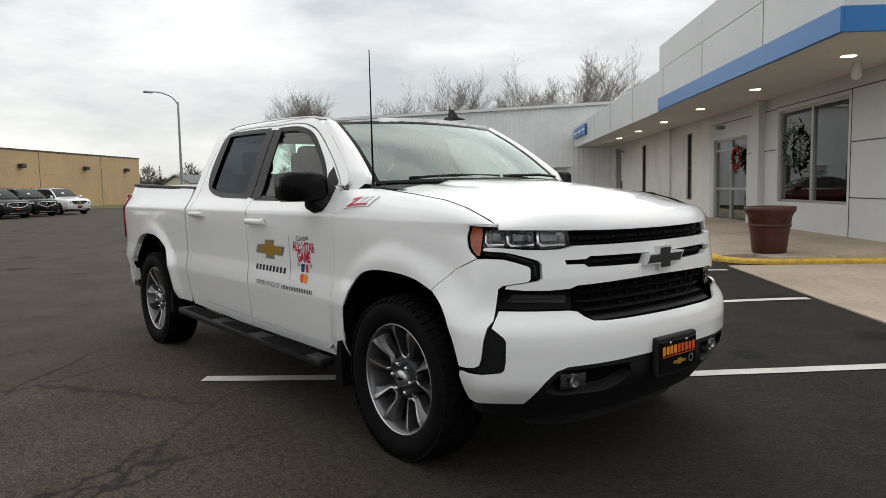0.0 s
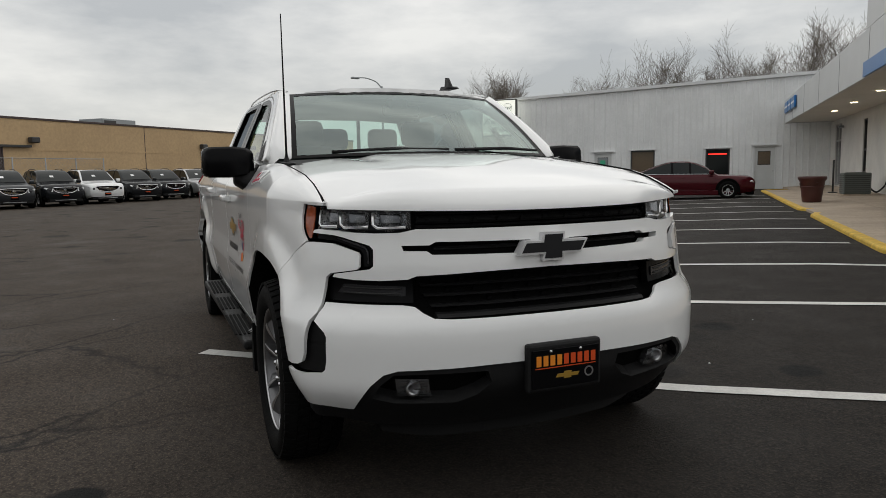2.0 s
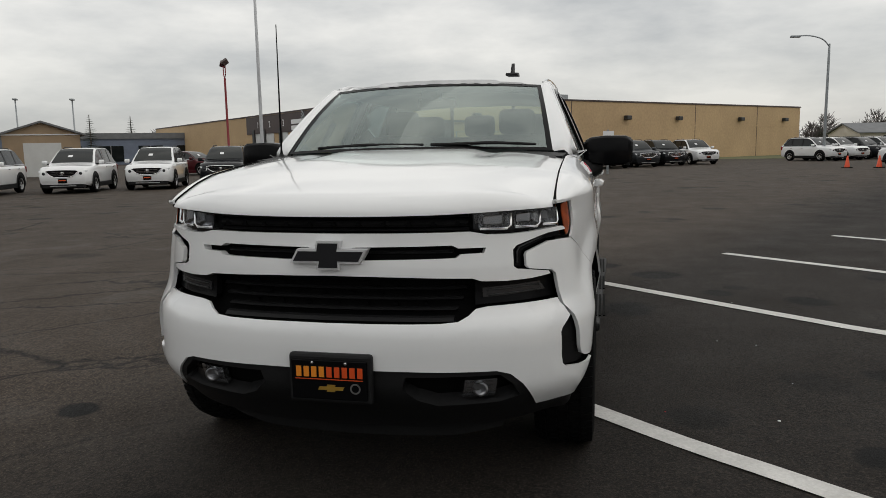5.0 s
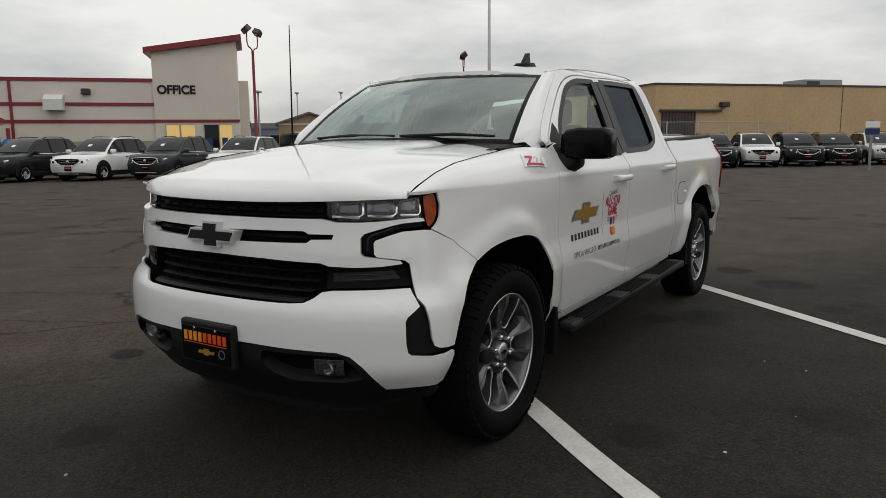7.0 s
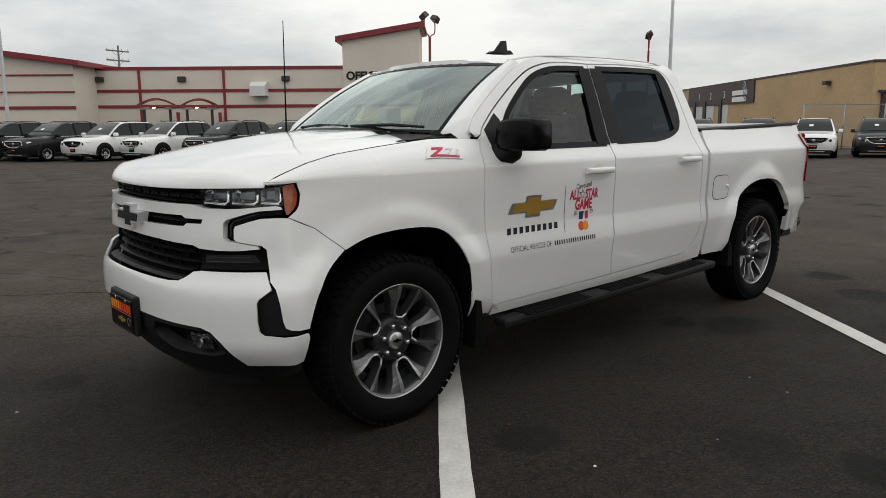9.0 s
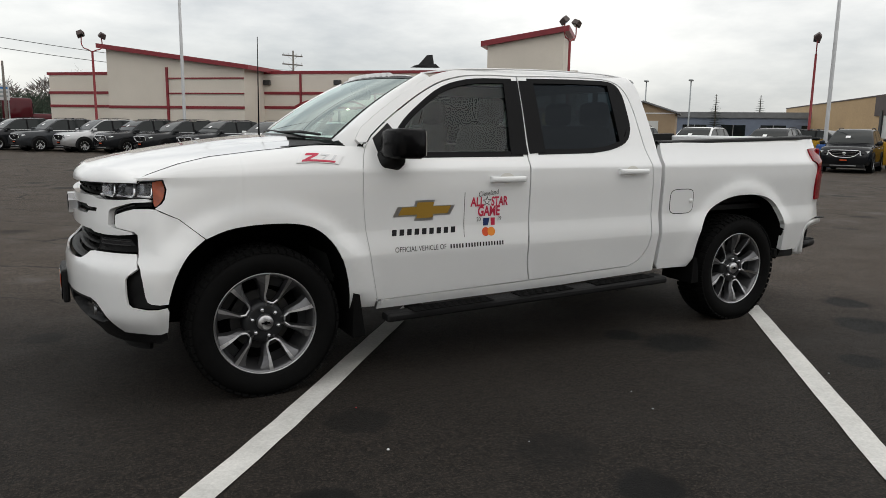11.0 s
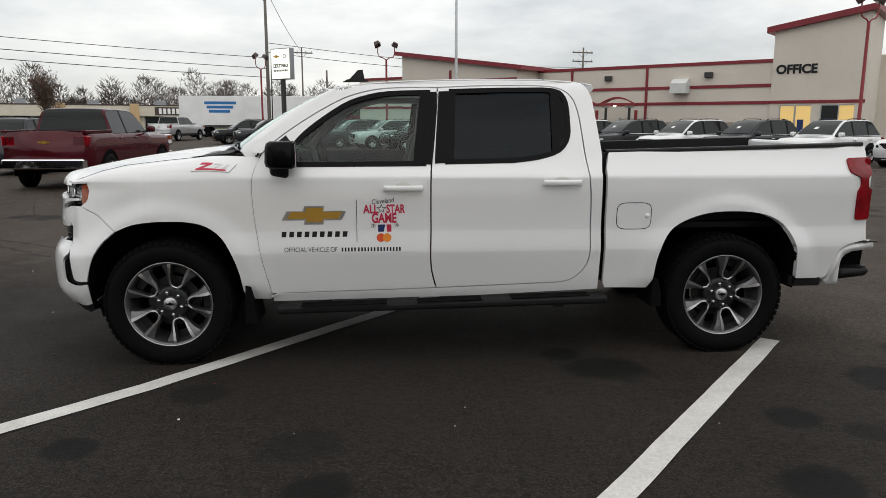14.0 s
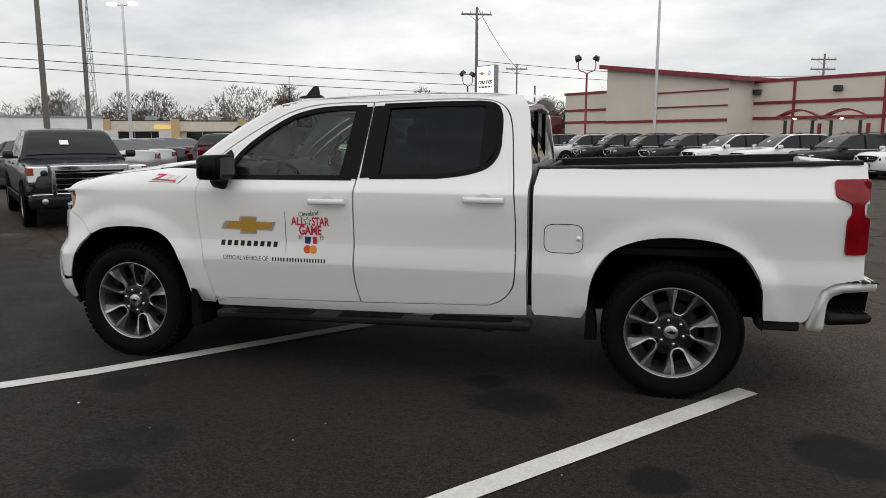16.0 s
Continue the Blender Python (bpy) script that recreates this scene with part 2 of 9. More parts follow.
M = {}
M["asphalt"] = asphalt_mat()
M["paint_white"] = mat("white_car_paint", (0.775, 0.78, 0.78), 0.28, coat=1.0, stain=0.015, stain_scale=2)
M["paint_black"] = mat("black_car_paint", (0.012, 0.013, 0.015), 0.25, coat=0.45, spec=0.05)
M["paint_blue"] = mat("dark_blue_car_paint", (0.012, 0.022, 0.045), 0.25, coat=0.45, spec=0.05)
M["paint_grey"] = mat("graphite_car_paint", (0.035, 0.038, 0.042), 0.28, metal=0.3, coat=0.45, spec=0.05)
M["paint_silver"] = mat("silver_car_paint", (0.45, 0.45, 0.46), 0.3, metal=0.5, coat=1.0)
M["paint_red"] = mat("burgundy_car_paint", (0.065, 0.006, 0.010), 0.25, metal=0.2, coat=0.45, spec=0.05)
M["paint_slate"] = mat("dark_slate_car_paint", (0.010, 0.013, 0.018), 0.25, metal=0.0, coat=0.45, spec=0.05)
M["gap"] = mat("dark_cavity", (0.004, 0.004, 0.004), 0.9, spec=0.05)
M["plastic"] = mat("black_textured_plastic", (0.009, 0.009, 0.0095), 0.55, grain=0.15, scale=90, bump=0.15, bscale=400, spec=0.22)
M["gloss_black"] = mat("gloss_black_trim", (0.004, 0.004, 0.0045), 0.25, spec=0.08)
M["rubber"] = mat("tyre_rubber", (0.0042, 0.0042, 0.0042), 0.75, grain=0.2, scale=25, bump=0.25, bscale=120, spec=0.08)
M["chrome"] = mat("chrome", (0.75, 0.75, 0.76), 0.08, metal=1.0)
M["machined"] = mat("machined_alloy", (0.50, 0.50, 0.51), 0.34, metal=1.0, grain=0.06, scale=80)
M["bright_alloy"] = mat("bright_silver_alloy", (0.62, 0.62, 0.63), 0.35, metal=0.3)
M["grey_alloy"] = mat("grey_painted_alloy", (0.030, 0.031, 0.033), 0.4, metal=0.5, spec=0.3)
M["steel"] = mat("dark_steel", (0.05, 0.05, 0.05), 0.55, metal=0.6, grain=0.2)
M["amber"] = mat("amber_lens", (0.27, 0.045, 0.007), 0.12, coat=0.4, stain=0.3, stain_scale=30)
M["red_lens"] = mat("red_lens", (0.20, 0.0, 0.005), 0.18, coat=0.12, stain=0.3, stain_scale=9, spec=0.25)
M["lamp_dark"] = mat("dark_lamp_interior", (0.03, 0.03, 0.033), 0.25, metal=0.4)
M["reflector"] = mat("bright_lamp_reflector", (0.90, 0.91, 0.93), 0.18, metal=0.25)
M["lamp_chrome"] = mat("shaded_lamp_chrome", (0.55, 0.56, 0.57), 0.14, metal=0.95)
M["spoke_metal"] = mat("grey_metallic_spoke", (0.145, 0.145, 0.15), 0.38, metal=0.85, grain=0.05, scale=60)
M["lamp_lens"] = mat("grey_inner_lens", (0.16, 0.165, 0.175), 0.08, metal=0.5, coat=1.0)
M["lens"] = pane_mat("clear_lens", (0.96, 0.97, 1.0), 1.0, 0.92)
M["glass"] = pane_mat("windscreen_glass", (0.78, 0.93, 0.88), 1.25, 0.82, 0.11, (0.86, 0.97, 0.94))
M["glass_side"] = pane_mat("side_window_glass", (0.76, 0.92, 0.87), 0.7, 0.98, 0.0)
M["glass_dark"] = pane_mat("privacy_glass", (0.40, 0.50, 0.64), 0.36, 0.05, 0.0, (0.8, 0.9, 1.0))
M["glass_pane"] = pane_mat("shop_glass", (0.85, 0.92, 0.9), 1.4, 0.5, 0.04)
M["cabin"] = mat("dark_cabin_trim", (0.022, 0.024, 0.024), 0.75, grain=0.1, scale=40)
M["seat"] = mat("black_seat_cloth", (0.022, 0.022, 0.023), 0.85, grain=0.2, scale=120, bump=0.2, bscale=200)
M["gold"] = mat("gold_emblem", (0.55, 0.33, 0.06), 0.3, metal=0.6)
M["decal_black"] = mat("black_decal", (0.012, 0.012, 0.014), 0.45, spec=0.25)
M["decal_red"] = mat("crimson_decal", (0.50, 0.02, 0.06), 0.4)
M["decal_blue"] = mat("navy_decal", (0.01, 0.03, 0.12), 0.4)
M["decal_white"] = mat("white_decal", (0.8, 0.8, 0.8), 0.4)
M["decal_orange"] = mat("orange_decal", (0.75, 0.24, 0.02), 0.4)
M["decal_mix"] = mat("deep_orange_decal", (0.62, 0.07, 0.01), 0.4)
M["line_paint"] = mat("white_road_paint", (0.58, 0.57, 0.545), 0.75, grain=0.12, scale=60, stain=0.14, stain_scale=3, bump=0.2)
M["kerb_paint"] = mat("yellow_kerb_paint", (0.62, 0.40, 0.05), 0.7, grain=0.25, scale=9, stain=0.2, stain_scale=2, bump=0.3, bscale=40)
M["concrete"] = mat("tan_concrete", (0.40, 0.325, 0.25), 0.85, grain=0.14, scale=14, stain=0.18, stain_scale=0.7, bump=0.2)
M["panel_grey"] = mat("grey_cladding_panel", (0.60, 0.61, 0.61), 0.5, metal=0.15, stain=0.05, stain_scale=0.6)
M["panel_dark"] = mat("shadow_joint", (0.05, 0.05, 0.05), 0.8)
M["soffit"] = mat("pale_soffit", (0.66, 0.64, 0.60), 0.7, stain=0.06, stain_scale=0.5)
M["blue_band"] = mat("bright_blue_panel", (0.010, 0.15, 0.43), 0.35, stain=0.05)
M["white_brick"] = mat("white_painted_brick", (0.72, 0.71, 0.68), 0.75, grain=0.06, scale=30, stain=0.08, stain_scale=1.0, bump=0.2, vary=0.05)
M["white_metal"] = mat("white_corrugated_metal", (0.77, 0.78, 0.78), 0.55, stain=0.10, stain_scale=0.5, grain=0.04, scale=9)
M["white_trim"] = mat("white_trim_metal", (0.70, 0.71, 0.71), 0.5, stain=0.06)
M["door_white"] = mat("off_white_door", (0.60, 0.61, 0.60), 0.5, stain=0.06)
M["alu"] = mat("brushed_aluminium_frame", (0.40, 0.40, 0.40), 0.4, metal=0.7)
M["dark_frame"] = mat("dark_frame", (0.03, 0.03, 0.03), 0.5)
M["window_dark"] = mat("dark_window", (0.009, 0.012, 0.012), 0.06, spec=0.28)
M["blind"] = mat("tan_window_blind", (0.12, 0.085, 0.05), 0.5, grain=0.2, coat=0.5)
M["tan_brick"] = mat("tan_brick", (0.50, 0.35, 0.195), 0.85, grain=0.10, scale=5, stain=0.10, stain_scale=0.25)
M["brown_metal"] = mat("brown_metal", (0.055, 0.035, 0.032), 0.55, stain=0.15)
M["cream_wall"] = mat("cream_stucco", (0.62, 0.57, 0.50), 0.8, stain=0.05, stain_scale=0.4, grain=0.04)
M["red_trim"] = mat("dark_red_metal", (0.20, 0.014, 0.022), 0.5, stain=0.1)
M["red_pole"] = mat("red_painted_steel", (0.22, 0.012, 0.018), 0.45, stain=0.1)
M["pole_white"] = mat("weathered_white_steel", (0.52, 0.53, 0.54), 0.5, stain=0.1)
M["pole_grey"] = mat("galvanised_steel", (0.28, 0.30, 0.31), 0.45, metal=0.5)
M["wood_pole"] = mat("weathered_wood", (0.135, 0.122, 0.108), 0.85, grain=0.25, scale=12)
M["cable"] = mat("black_cable", (0.02, 0.02, 0.02), 0.7)
M["sign_glow"] = mat("lit_sign_face", (0.92, 0.93, 0.84), 0.4, emit=0.75)
M["lamp_glow"] = mat("lit_downlight", (1.0, 0.86, 0.62), 0.4, emit=9.0)
M["red_glow"] = mat("red_neon", (1.0, 0.04, 0.03), 0.4, emit=2.0)
M["white_glow"] = mat("lit_floodlight", (1.0, 0.97, 0.9), 0.4, emit=3.0)
M["terracotta"] = mat("oxblood_glazed_planter", (0.062, 0.016, 0.012), 0.45, stain=0.2, stain_scale=3, bump=0.1)
M["leaf_green"] = mat("wreath_green", (0.015, 0.035, 0.012), 0.8, grain=0.4, scale=30)
M["berry"] = mat("red_ribbon", (0.35, 0.01, 0.015), 0.5)
M["machine_yellow"] = mat("yellow_machine_paint", (0.60, 0.33, 0.02), 0.55, stain=0.15)
M["blue_paint"] = mat("blue_painted_concrete", (0.01, 0.07, 0.26), 0.6, stain=0.15)
M["cone_orange"] = mat("orange_cone", (0.75, 0.09, 0.03), 0.6)
M["bark"] = mat("grey_bark", (0.17, 0.155, 0.14), 0.9, grain=0.2, scale=20)
M["twig"] = mat("brown_twigs", (0.16, 0.14, 0.12), 0.9, vary=0.15)
M["twig_far"] = mat("hazy_brown_twigs", (0.095, 0.08, 0.074), 0.9, vary=0.15)
M["conifer"] = mat("dark_conifer", (0.025, 0.04, 0.025), 0.9, grain=0.3, scale=6)
M["grass"] = mat("winter_grass", (0.10, 0.11, 0.045), 0.95, grain=0.3, scale=4, stain=0.25, stain_scale=0.2)
M["roof_grey"] = mat("grey_shingle_roof", (0.16, 0.165, 0.17), 0.8, stain=0.15)
M["blue_grey"] = mat("blue_grey_siding", (0.16, 0.19, 0.25), 0.7, stain=0.1)
M["shed"] = mat("tan_shed_siding", (0.34, 0.25, 0.16), 0.75, stain=0.1)
M["interior_warm"] = mat("warm_lit_interior", (0.8, 0.55, 0.2), 0.7, emit=0.35)
M["ac_grey"] = mat("grey_green_unit", (0.10, 0.115, 0.105), 0.5, stain=0.1)
M["cream_far"] = mat("cream_plaza_wall", (0.60, 0.55, 0.47), 0.8, stain=0.08)


# ---- building helpers ----
def part(name, bm, material, parent=None, label="", smooth=False):
    """Link a bmesh as one mesh object, under a thing or a part."""
    me = bpy.data.meshes.new(name)
    bm.to_mesh(me)
    bm.free()
    me.materials.append(M[material] if isinstance(material, str) else material)
    if smooth:
        for p in me.polygons:
            p.use_smooth = True
    ob = new(name, me)
    if parent is not None:
        ob.parent = parent
    if label:
        ob["label"] = label
    return ob


def thing(name, label, category, m=None, group="", kind=""):
    """An Empty at the base of a thing, which parents its parts."""
    ob = new(name)
    ob.empty_display_size = 0.2
    if m is not None:
        ob.matrix_world = m
    return tagged(ob, label, category, group, kind)


def box(x0, y0, z0, x1, y1, z1, bevel=0.0, bm=None, seg=1):
    """A box between two corners, with rounded edges where bevel is given."""
    own = bmesh.new() if bm is None or bevel > 0 else bm
    vs = [own.verts.new((x, y, z)) for x in (x0, x1) for y in (y0, y1) for z in (z0, z1)]
    for f in ((0, 1, 3, 2), (4, 6, 7, 5), (0, 4, 5, 1), (2, 3, 7, 6), (0, 2, 6, 4), (1, 5, 7, 3)):
        own.faces.new([vs[i] for i in f])
    if bevel > 0:
        bmesh.ops.bevel(own, geom=own.edges[:], offset=bevel, segments=seg, profile=0.5, affect="EDGES")
    bmesh.ops.recalc_face_normals(own, faces=own.faces[:])
    if bm is not None and own is not bm:
        me = bpy.data.meshes.new("tmp")
        own.to_mesh(me)
        own.free()
        bm.from_mesh(me)
        bpy.data.meshes.remove(me)
        return bm
    return own


def tube(points, radii, sides=8, bm=None, cap=True):
    """A round tube through the points."""
    bm = bmesh.new() if bm is None else bm
    pts = [Vector(p) for p in points]
    if not isinstance(radii, (list, tuple)):
        radii = [radii] * len(pts)
    rings = []
    for i, p in enumerate(pts):
        d = (pts[min(i + 1, len(pts) - 1)] - pts[max(i - 1, 0)]).normalized()
        up = Vector((0, 0, 1)) if abs(d.z) < 0.9 else Vector((1, 0, 0))
        a = d.cross(up).normalized()
        b = d.cross(a).normalized()
        rings.append([bm.verts.new(p + radii[i] * (a * math.cos(2 * math.pi * k / sides) + b * math.sin(2 * math.pi * k / sides))) for k in range(sides)])
    for r0, r1 in zip(rings, rings[1:]):
        for k in range(sides):
            bm.faces.new((r0[k], r0[(k + 1) % sides], r1[(k + 1) % sides], r1[k]))
    if cap:
        bm.faces.new(rings[0][::-1])
        bm.faces.new(rings[-1])
    bmesh.ops.recalc_face_normals(bm, faces=bm.faces[:])
    return bm


def lathe(profile, sides=32, axis="z", bm=None):
    """A turned solid from (radius, height) pairs round an axis."""
    bm = bmesh.new() if bm is None else bm
    rings = []
    for r, h in profile:
        ring = []
        for k in range(sides):
            a = 2 * math.pi * k / sides
            c, s = r * math.cos(a), r * math.sin(a)
            ring.append(bm.verts.new({"z": (c, s, h), "y": (c, h, s), "x": (h, c, s)}[axis]))
        rings.append(ring)
    for r0, r1 in zip(rings, rings[1:]):
        for k in range(sides):
            bm.faces.new((r0[k], r0[(k + 1) % sides], r1[(k + 1) % sides], r1[k]))
    bmesh.ops.recalc_face_normals(bm, faces=bm.faces[:])
    return bm


def prism(outline, lo, hi, axis="y", bm=None):
    """A flat outline of (u, v) pulled from lo to hi along an axis."""
    bm = bmesh.new() if bm is None else bm

    def at(u, v, w):
        return {"y": (u, w, v), "x": (w, u, v), "z": (u, v, w)}[axis]

    a = [bm.verts.new(at(u, v, lo)) for u, v in outline]
    b = [bm.verts.new(at(u, v, hi)) for u, v in outline]
    n = len(a)
    bm.faces.new(a)
    bm.faces.new(b[::-1])
    for i in range(n):
        bm.faces.new((a[i], b[i], b[(i + 1) % n], a[(i + 1) % n]))
    bmesh.ops.recalc_face_normals(bm, faces=bm.faces[:])
    return bm


def spline(pts, n=6, closed=False):
    """Catmull-Rom points through the given ones."""
    out, N = [], len(pts)
    last = N if closed else N - 1
    for i in range(last):
        p = [Vector(pts[(i + k) % N] if closed else pts[min(max(i + k, 0), N - 1)]) for k in (-1, 0, 1, 2)]
        for k in range(n):
            t = k / n
            q = 0.5 * (2 * p[1] + (p[2] - p[0]) * t + (2 * p[0] - 5 * p[1] + 4 * p[2] - p[3]) * t * t + (3 * p[1] - p[0] - 3 * p[2] + p[3]) * t ** 3)
            out.append(tuple(q))
    if not closed:
        out.append(tuple(pts[-1]))
    return out


def lerp_table(table, x):
    """Straight lines between (x, y) pairs."""
    if x <= table[0][0]:
        return table[0][1]
    for (x0, y0), (x1, y1) in zip(table, table[1:]):
        if x <= x1:
            return y0 + (y1 - y0) * (x - x0) / (x1 - x0)
    return table[-1][1]


def soft_table(table, x, r=0.03):
    """The same with rounded corners."""
    return sum(lerp_table(table, x + r * k) * w for k, w in ((-1, 0.15), (-0.5, 0.22), (0, 0.26), (0.5, 0.22), (1, 0.15)))


def panel(outline, place, holes=(), step=(0.06, 0.05), thick=0.012, mirror=False, grid_u=(), grid_v=()):
    """A curved sheet: a flat outline in (u, v) with holes, cut into cells, laid by place(u, v) and given a rim.
    mirror: laid on the other side of the y = 0 plane."""
    bm = bmesh.new()
    for loop in (outline, *holes):
        vs = [bm.verts.new((p[0], p[1], 0)) for p in loop]
        for i in range(len(vs)):
            bm.edges.new((vs[i], vs[(i + 1) % len(vs)]))
    bmesh.ops.triangle_fill(bm, use_beauty=True, use_dissolve=False, edges=bm.edges[:], normal=(0, 0, 1))
    us = [v.co.x for v in bm.verts]
    vs = [v.co.y for v in bm.verts]
    cuts_u = [min(us) + step[0] * k for k in range(1, int((max(us) - min(us)) / step[0]) + 1)] + list(grid_u)
    cuts_v = [min(vs) + step[1] * k for k in range(1, int((max(vs) - min(vs)) / step[1]) + 1)] + list(grid_v)
    for c in cuts_u:
        bmesh.ops.bisect_plane(bm, geom=bm.verts[:] + bm.edges[:] + bm.faces[:], dist=1e-5, plane_co=(c, 0, 0), plane_no=(1, 0, 0))
    for c in cuts_v:
        bmesh.ops.bisect_plane(bm, geom=bm.verts[:] + bm.edges[:] + bm.faces[:], dist=1e-5, plane_co=(0, c, 0), plane_no=(0, 1, 0))

    def on_grid(e):
        a, b = e.verts[0].co, e.verts[1].co
        return (abs(a.x - b.x) < 1e-4 and any(abs(a.x - c) < 2e-4 for c in cuts_u)) or (abs(a.y - b.y) < 1e-4 and any(abs(a.y - c) < 2e-4 for c in cuts_v))

    loose = [e for e in bm.edges if len(e.link_faces) == 2 and not on_grid(e)]
    if loose:
        bmesh.ops.dissolve_edges(bm, edges=loose, use_verts=False, use_face_split=False)
    bmesh.ops.triangulate(bm, faces=[f for f in bm.faces if len(f.verts) > 4])
    centre = Vector((0, 0, 0))
    for v in bm.verts:
        q = Vector(place(v.co.x, v.co.y))
        if mirror:
            q.y = -q.y
        v.co = q
        centre += q
    bm.normal_update()
    return bm


def rim(bm, out, thick=0.012):
    """Turn the sheet's faces towards out (a direction or a function of a face) and pull its edge inwards."""
    vote = sum(f.normal.dot(out) * f.calc_area() for f in bm.faces)
    if vote < 0:
        bmesh.ops.reverse_faces(bm, faces=bm.faces[:])
    bm.normal_update()
    edges = [e for e in bm.edges if len(e.link_faces) == 1]
    normals = {v: v.normal.copy() for e in edges for v in e.verts}
    for f in bm.faces:
        f.smooth = True
    made = bmesh.ops.extrude_edge_only(bm, edges=edges)
    for v in [g for g in made["geom"] if isinstance(g, bmesh.types.BMVert)]:
        near = min((e.other_vert(v) for e in v.link_edges if e.other_vert(v) in normals), key=lambda w: (w.co - v.co).length, default=None)
        if near is not None:
            v.co = v.co - normals[near] * thick
    for e in edges:
        e.smooth = False
    bm.normal_update()
    return bm


LOT = pose(0, 0, 0, 0, 0, 47.2)


def lot(a, b, z=0.0):
    """A place in the lot's own axes (a, b), along which walls and bays run."""
    return LOT @ Vector((a, b, z))


def lot_part(name, bm, material, label="", kind="structure", parent=None, smooth=False, category=""):
    """A mesh given in the lot's axes."""
    ob = part(name, bm, material, parent, "", smooth)
    if parent is None:
        ob.matrix_world = LOT
        tagged(ob, label, category, "", kind)
    elif label:
        ob["label"] = label
    return ob


def lot_thing(name, label, category, a=0.0, b=0.0, z=0.0, turn=0.0, group="", kind=""):
    return thing(name, label, category, LOT @ pose(a, b, z, 0, 0, turn), group, kind)


def text_part(name, words, size, parent, material, m, label="", squash=1.0, extrude=0.004, bold=0.0):
    """Raised lettering in the built-in font, as a mesh under its thing."""
    cu = bpy.data.curves.new(name, "FONT")
    cu.body = words
    cu.size = size
    cu.extrude = extrude
    cu.offset = bold
    cu.align_x, cu.align_y = "CENTER", "CENTER"
    tmp = new("tmp", cu)
    me = bpy.data.meshes.new_from_object(tmp.evaluated_get(bpy.context.evaluated_depsgraph_get()))
    bpy.data.objects.remove(tmp)
    bpy.data.curves.remove(cu)
    me.name = name
    me.materials.clear()
    me.materials.append(M[material])
    for v in me.vertices:
        v.co.x *= squash
    ob = new(name, me)
    ob.parent = parent
    ob.matrix_basis = m
    if label:
        ob["label"] = label
    return ob

# ---- the lot: ground, bays, kerb and pavement ----
def smooth01(x, a, b):
    t = min(1.0, max(0.0, (x - a) / (b - a)))
    return t * t * (3 - 2 * t)


def rise(a, b):
    """How far the asphalt has climbed towards the kerb."""
    return min(0.075, max(0.0, 0.03 * (a - 1.0) + 0.006 * min(b, 7.0) - 0.008)) * (1 - smooth01(abs(a), 30, 60))


far_lines = [12, 20, 30, 60, 150, 420, 1200]
lines_a = [-v for v in far_lines[::-1]] + [-6 + 0.4 * k for k in range(36)] + far_lines
lines_b = [-v for v in far_lines[::-1]] + [-8 + 0.5 * k for k in range(38)] + far_lines
bm = bmesh.new()
grid = [[bm.verts.new(lot(a, b, rise(a, b))) for b in lines_b] for a in lines_a]
for g0, g1 in zip(grid, grid[1:]):
    for k in range(len(lines_b) - 1):
        f = bm.faces.new((g0[k], g1[k], g1[k + 1], g0[k + 1]))
        f.smooth = True
ground = tagged(part("ground", bm, "asphalt"), "dark worn asphalt of the car lot with oil stains", "ground", "", "structure")


def stripe(a0, b0, a1, b1, w):
    """A painted bay line with slightly ragged edges."""
    bm = bmesh.new()
    n = 28
    lo, hi = [], []
    d = Vector((a1 - a0, b1 - b0)).normalized()
    s = Vector((-d.y, d.x))
    for k in range(n + 1):
        p = Vector((a0, b0)).lerp(Vector((a1, b1)), k / n)
        wob = noise.noise((p.x * 3, p.y * 3, 1)) * 0.006
        lo.append(bm.verts.new((*(p - s * (w / 2 + wob)), 0.006 + rise(p.x, p.y))))
        hi.append(bm.verts.new((*(p + s * (w / 2 - wob)), 0.006 + rise(p.x, p.y))))
    for k in range(n):
        bm.faces.new((lo[k], lo[k + 1], hi[k + 1], hi[k]))
    bmesh.ops.recalc_face_normals(bm, faces=bm.faces[:])
    return bm


for k in range(11):
    b = (0.893, 3.70)[k] if k < 2 else 0.96 + 2.71 * k
    lot_part("parking_line", stripe(-2.33, b - 0.075, 3.25, b + 0.105, 0.135), "line_paint", "white painted parking bay line on asphalt")


def kerb_run(points, w=0.17, h=0.15):
    """A kerb along points, with a rounded top edge."""
    bm = bmesh.new()
    prof = [(0, -0.02), (0, h - 0.03), (0.012, h - 0.008), (0.04, h), (w, h), (w, -0.02)]
    rows = []
    pts = [Vector(p) for p in points]
    for i, p in enumerate(pts):
        d = (pts[min(i + 1, len(pts) - 1)] - pts[max(i - 1, 0)]).normalized()
        s = Vector((d.y, -d.x))
        rows.append([bm.verts.new((*(p + s * u), v)) for u, v in prof])
    for r0, r1 in zip(rows, rows[1:]):
        for j in range(len(prof) - 1):
            bm.faces.new((r0[j], r1[j], r1[j + 1], r0[j + 1]))
    bm.faces.new(rows[0])
    bm.faces.new(rows[-1][::-1])
    bmesh.ops.recalc_face_normals(bm, faces=bm.faces[:])
    return bm


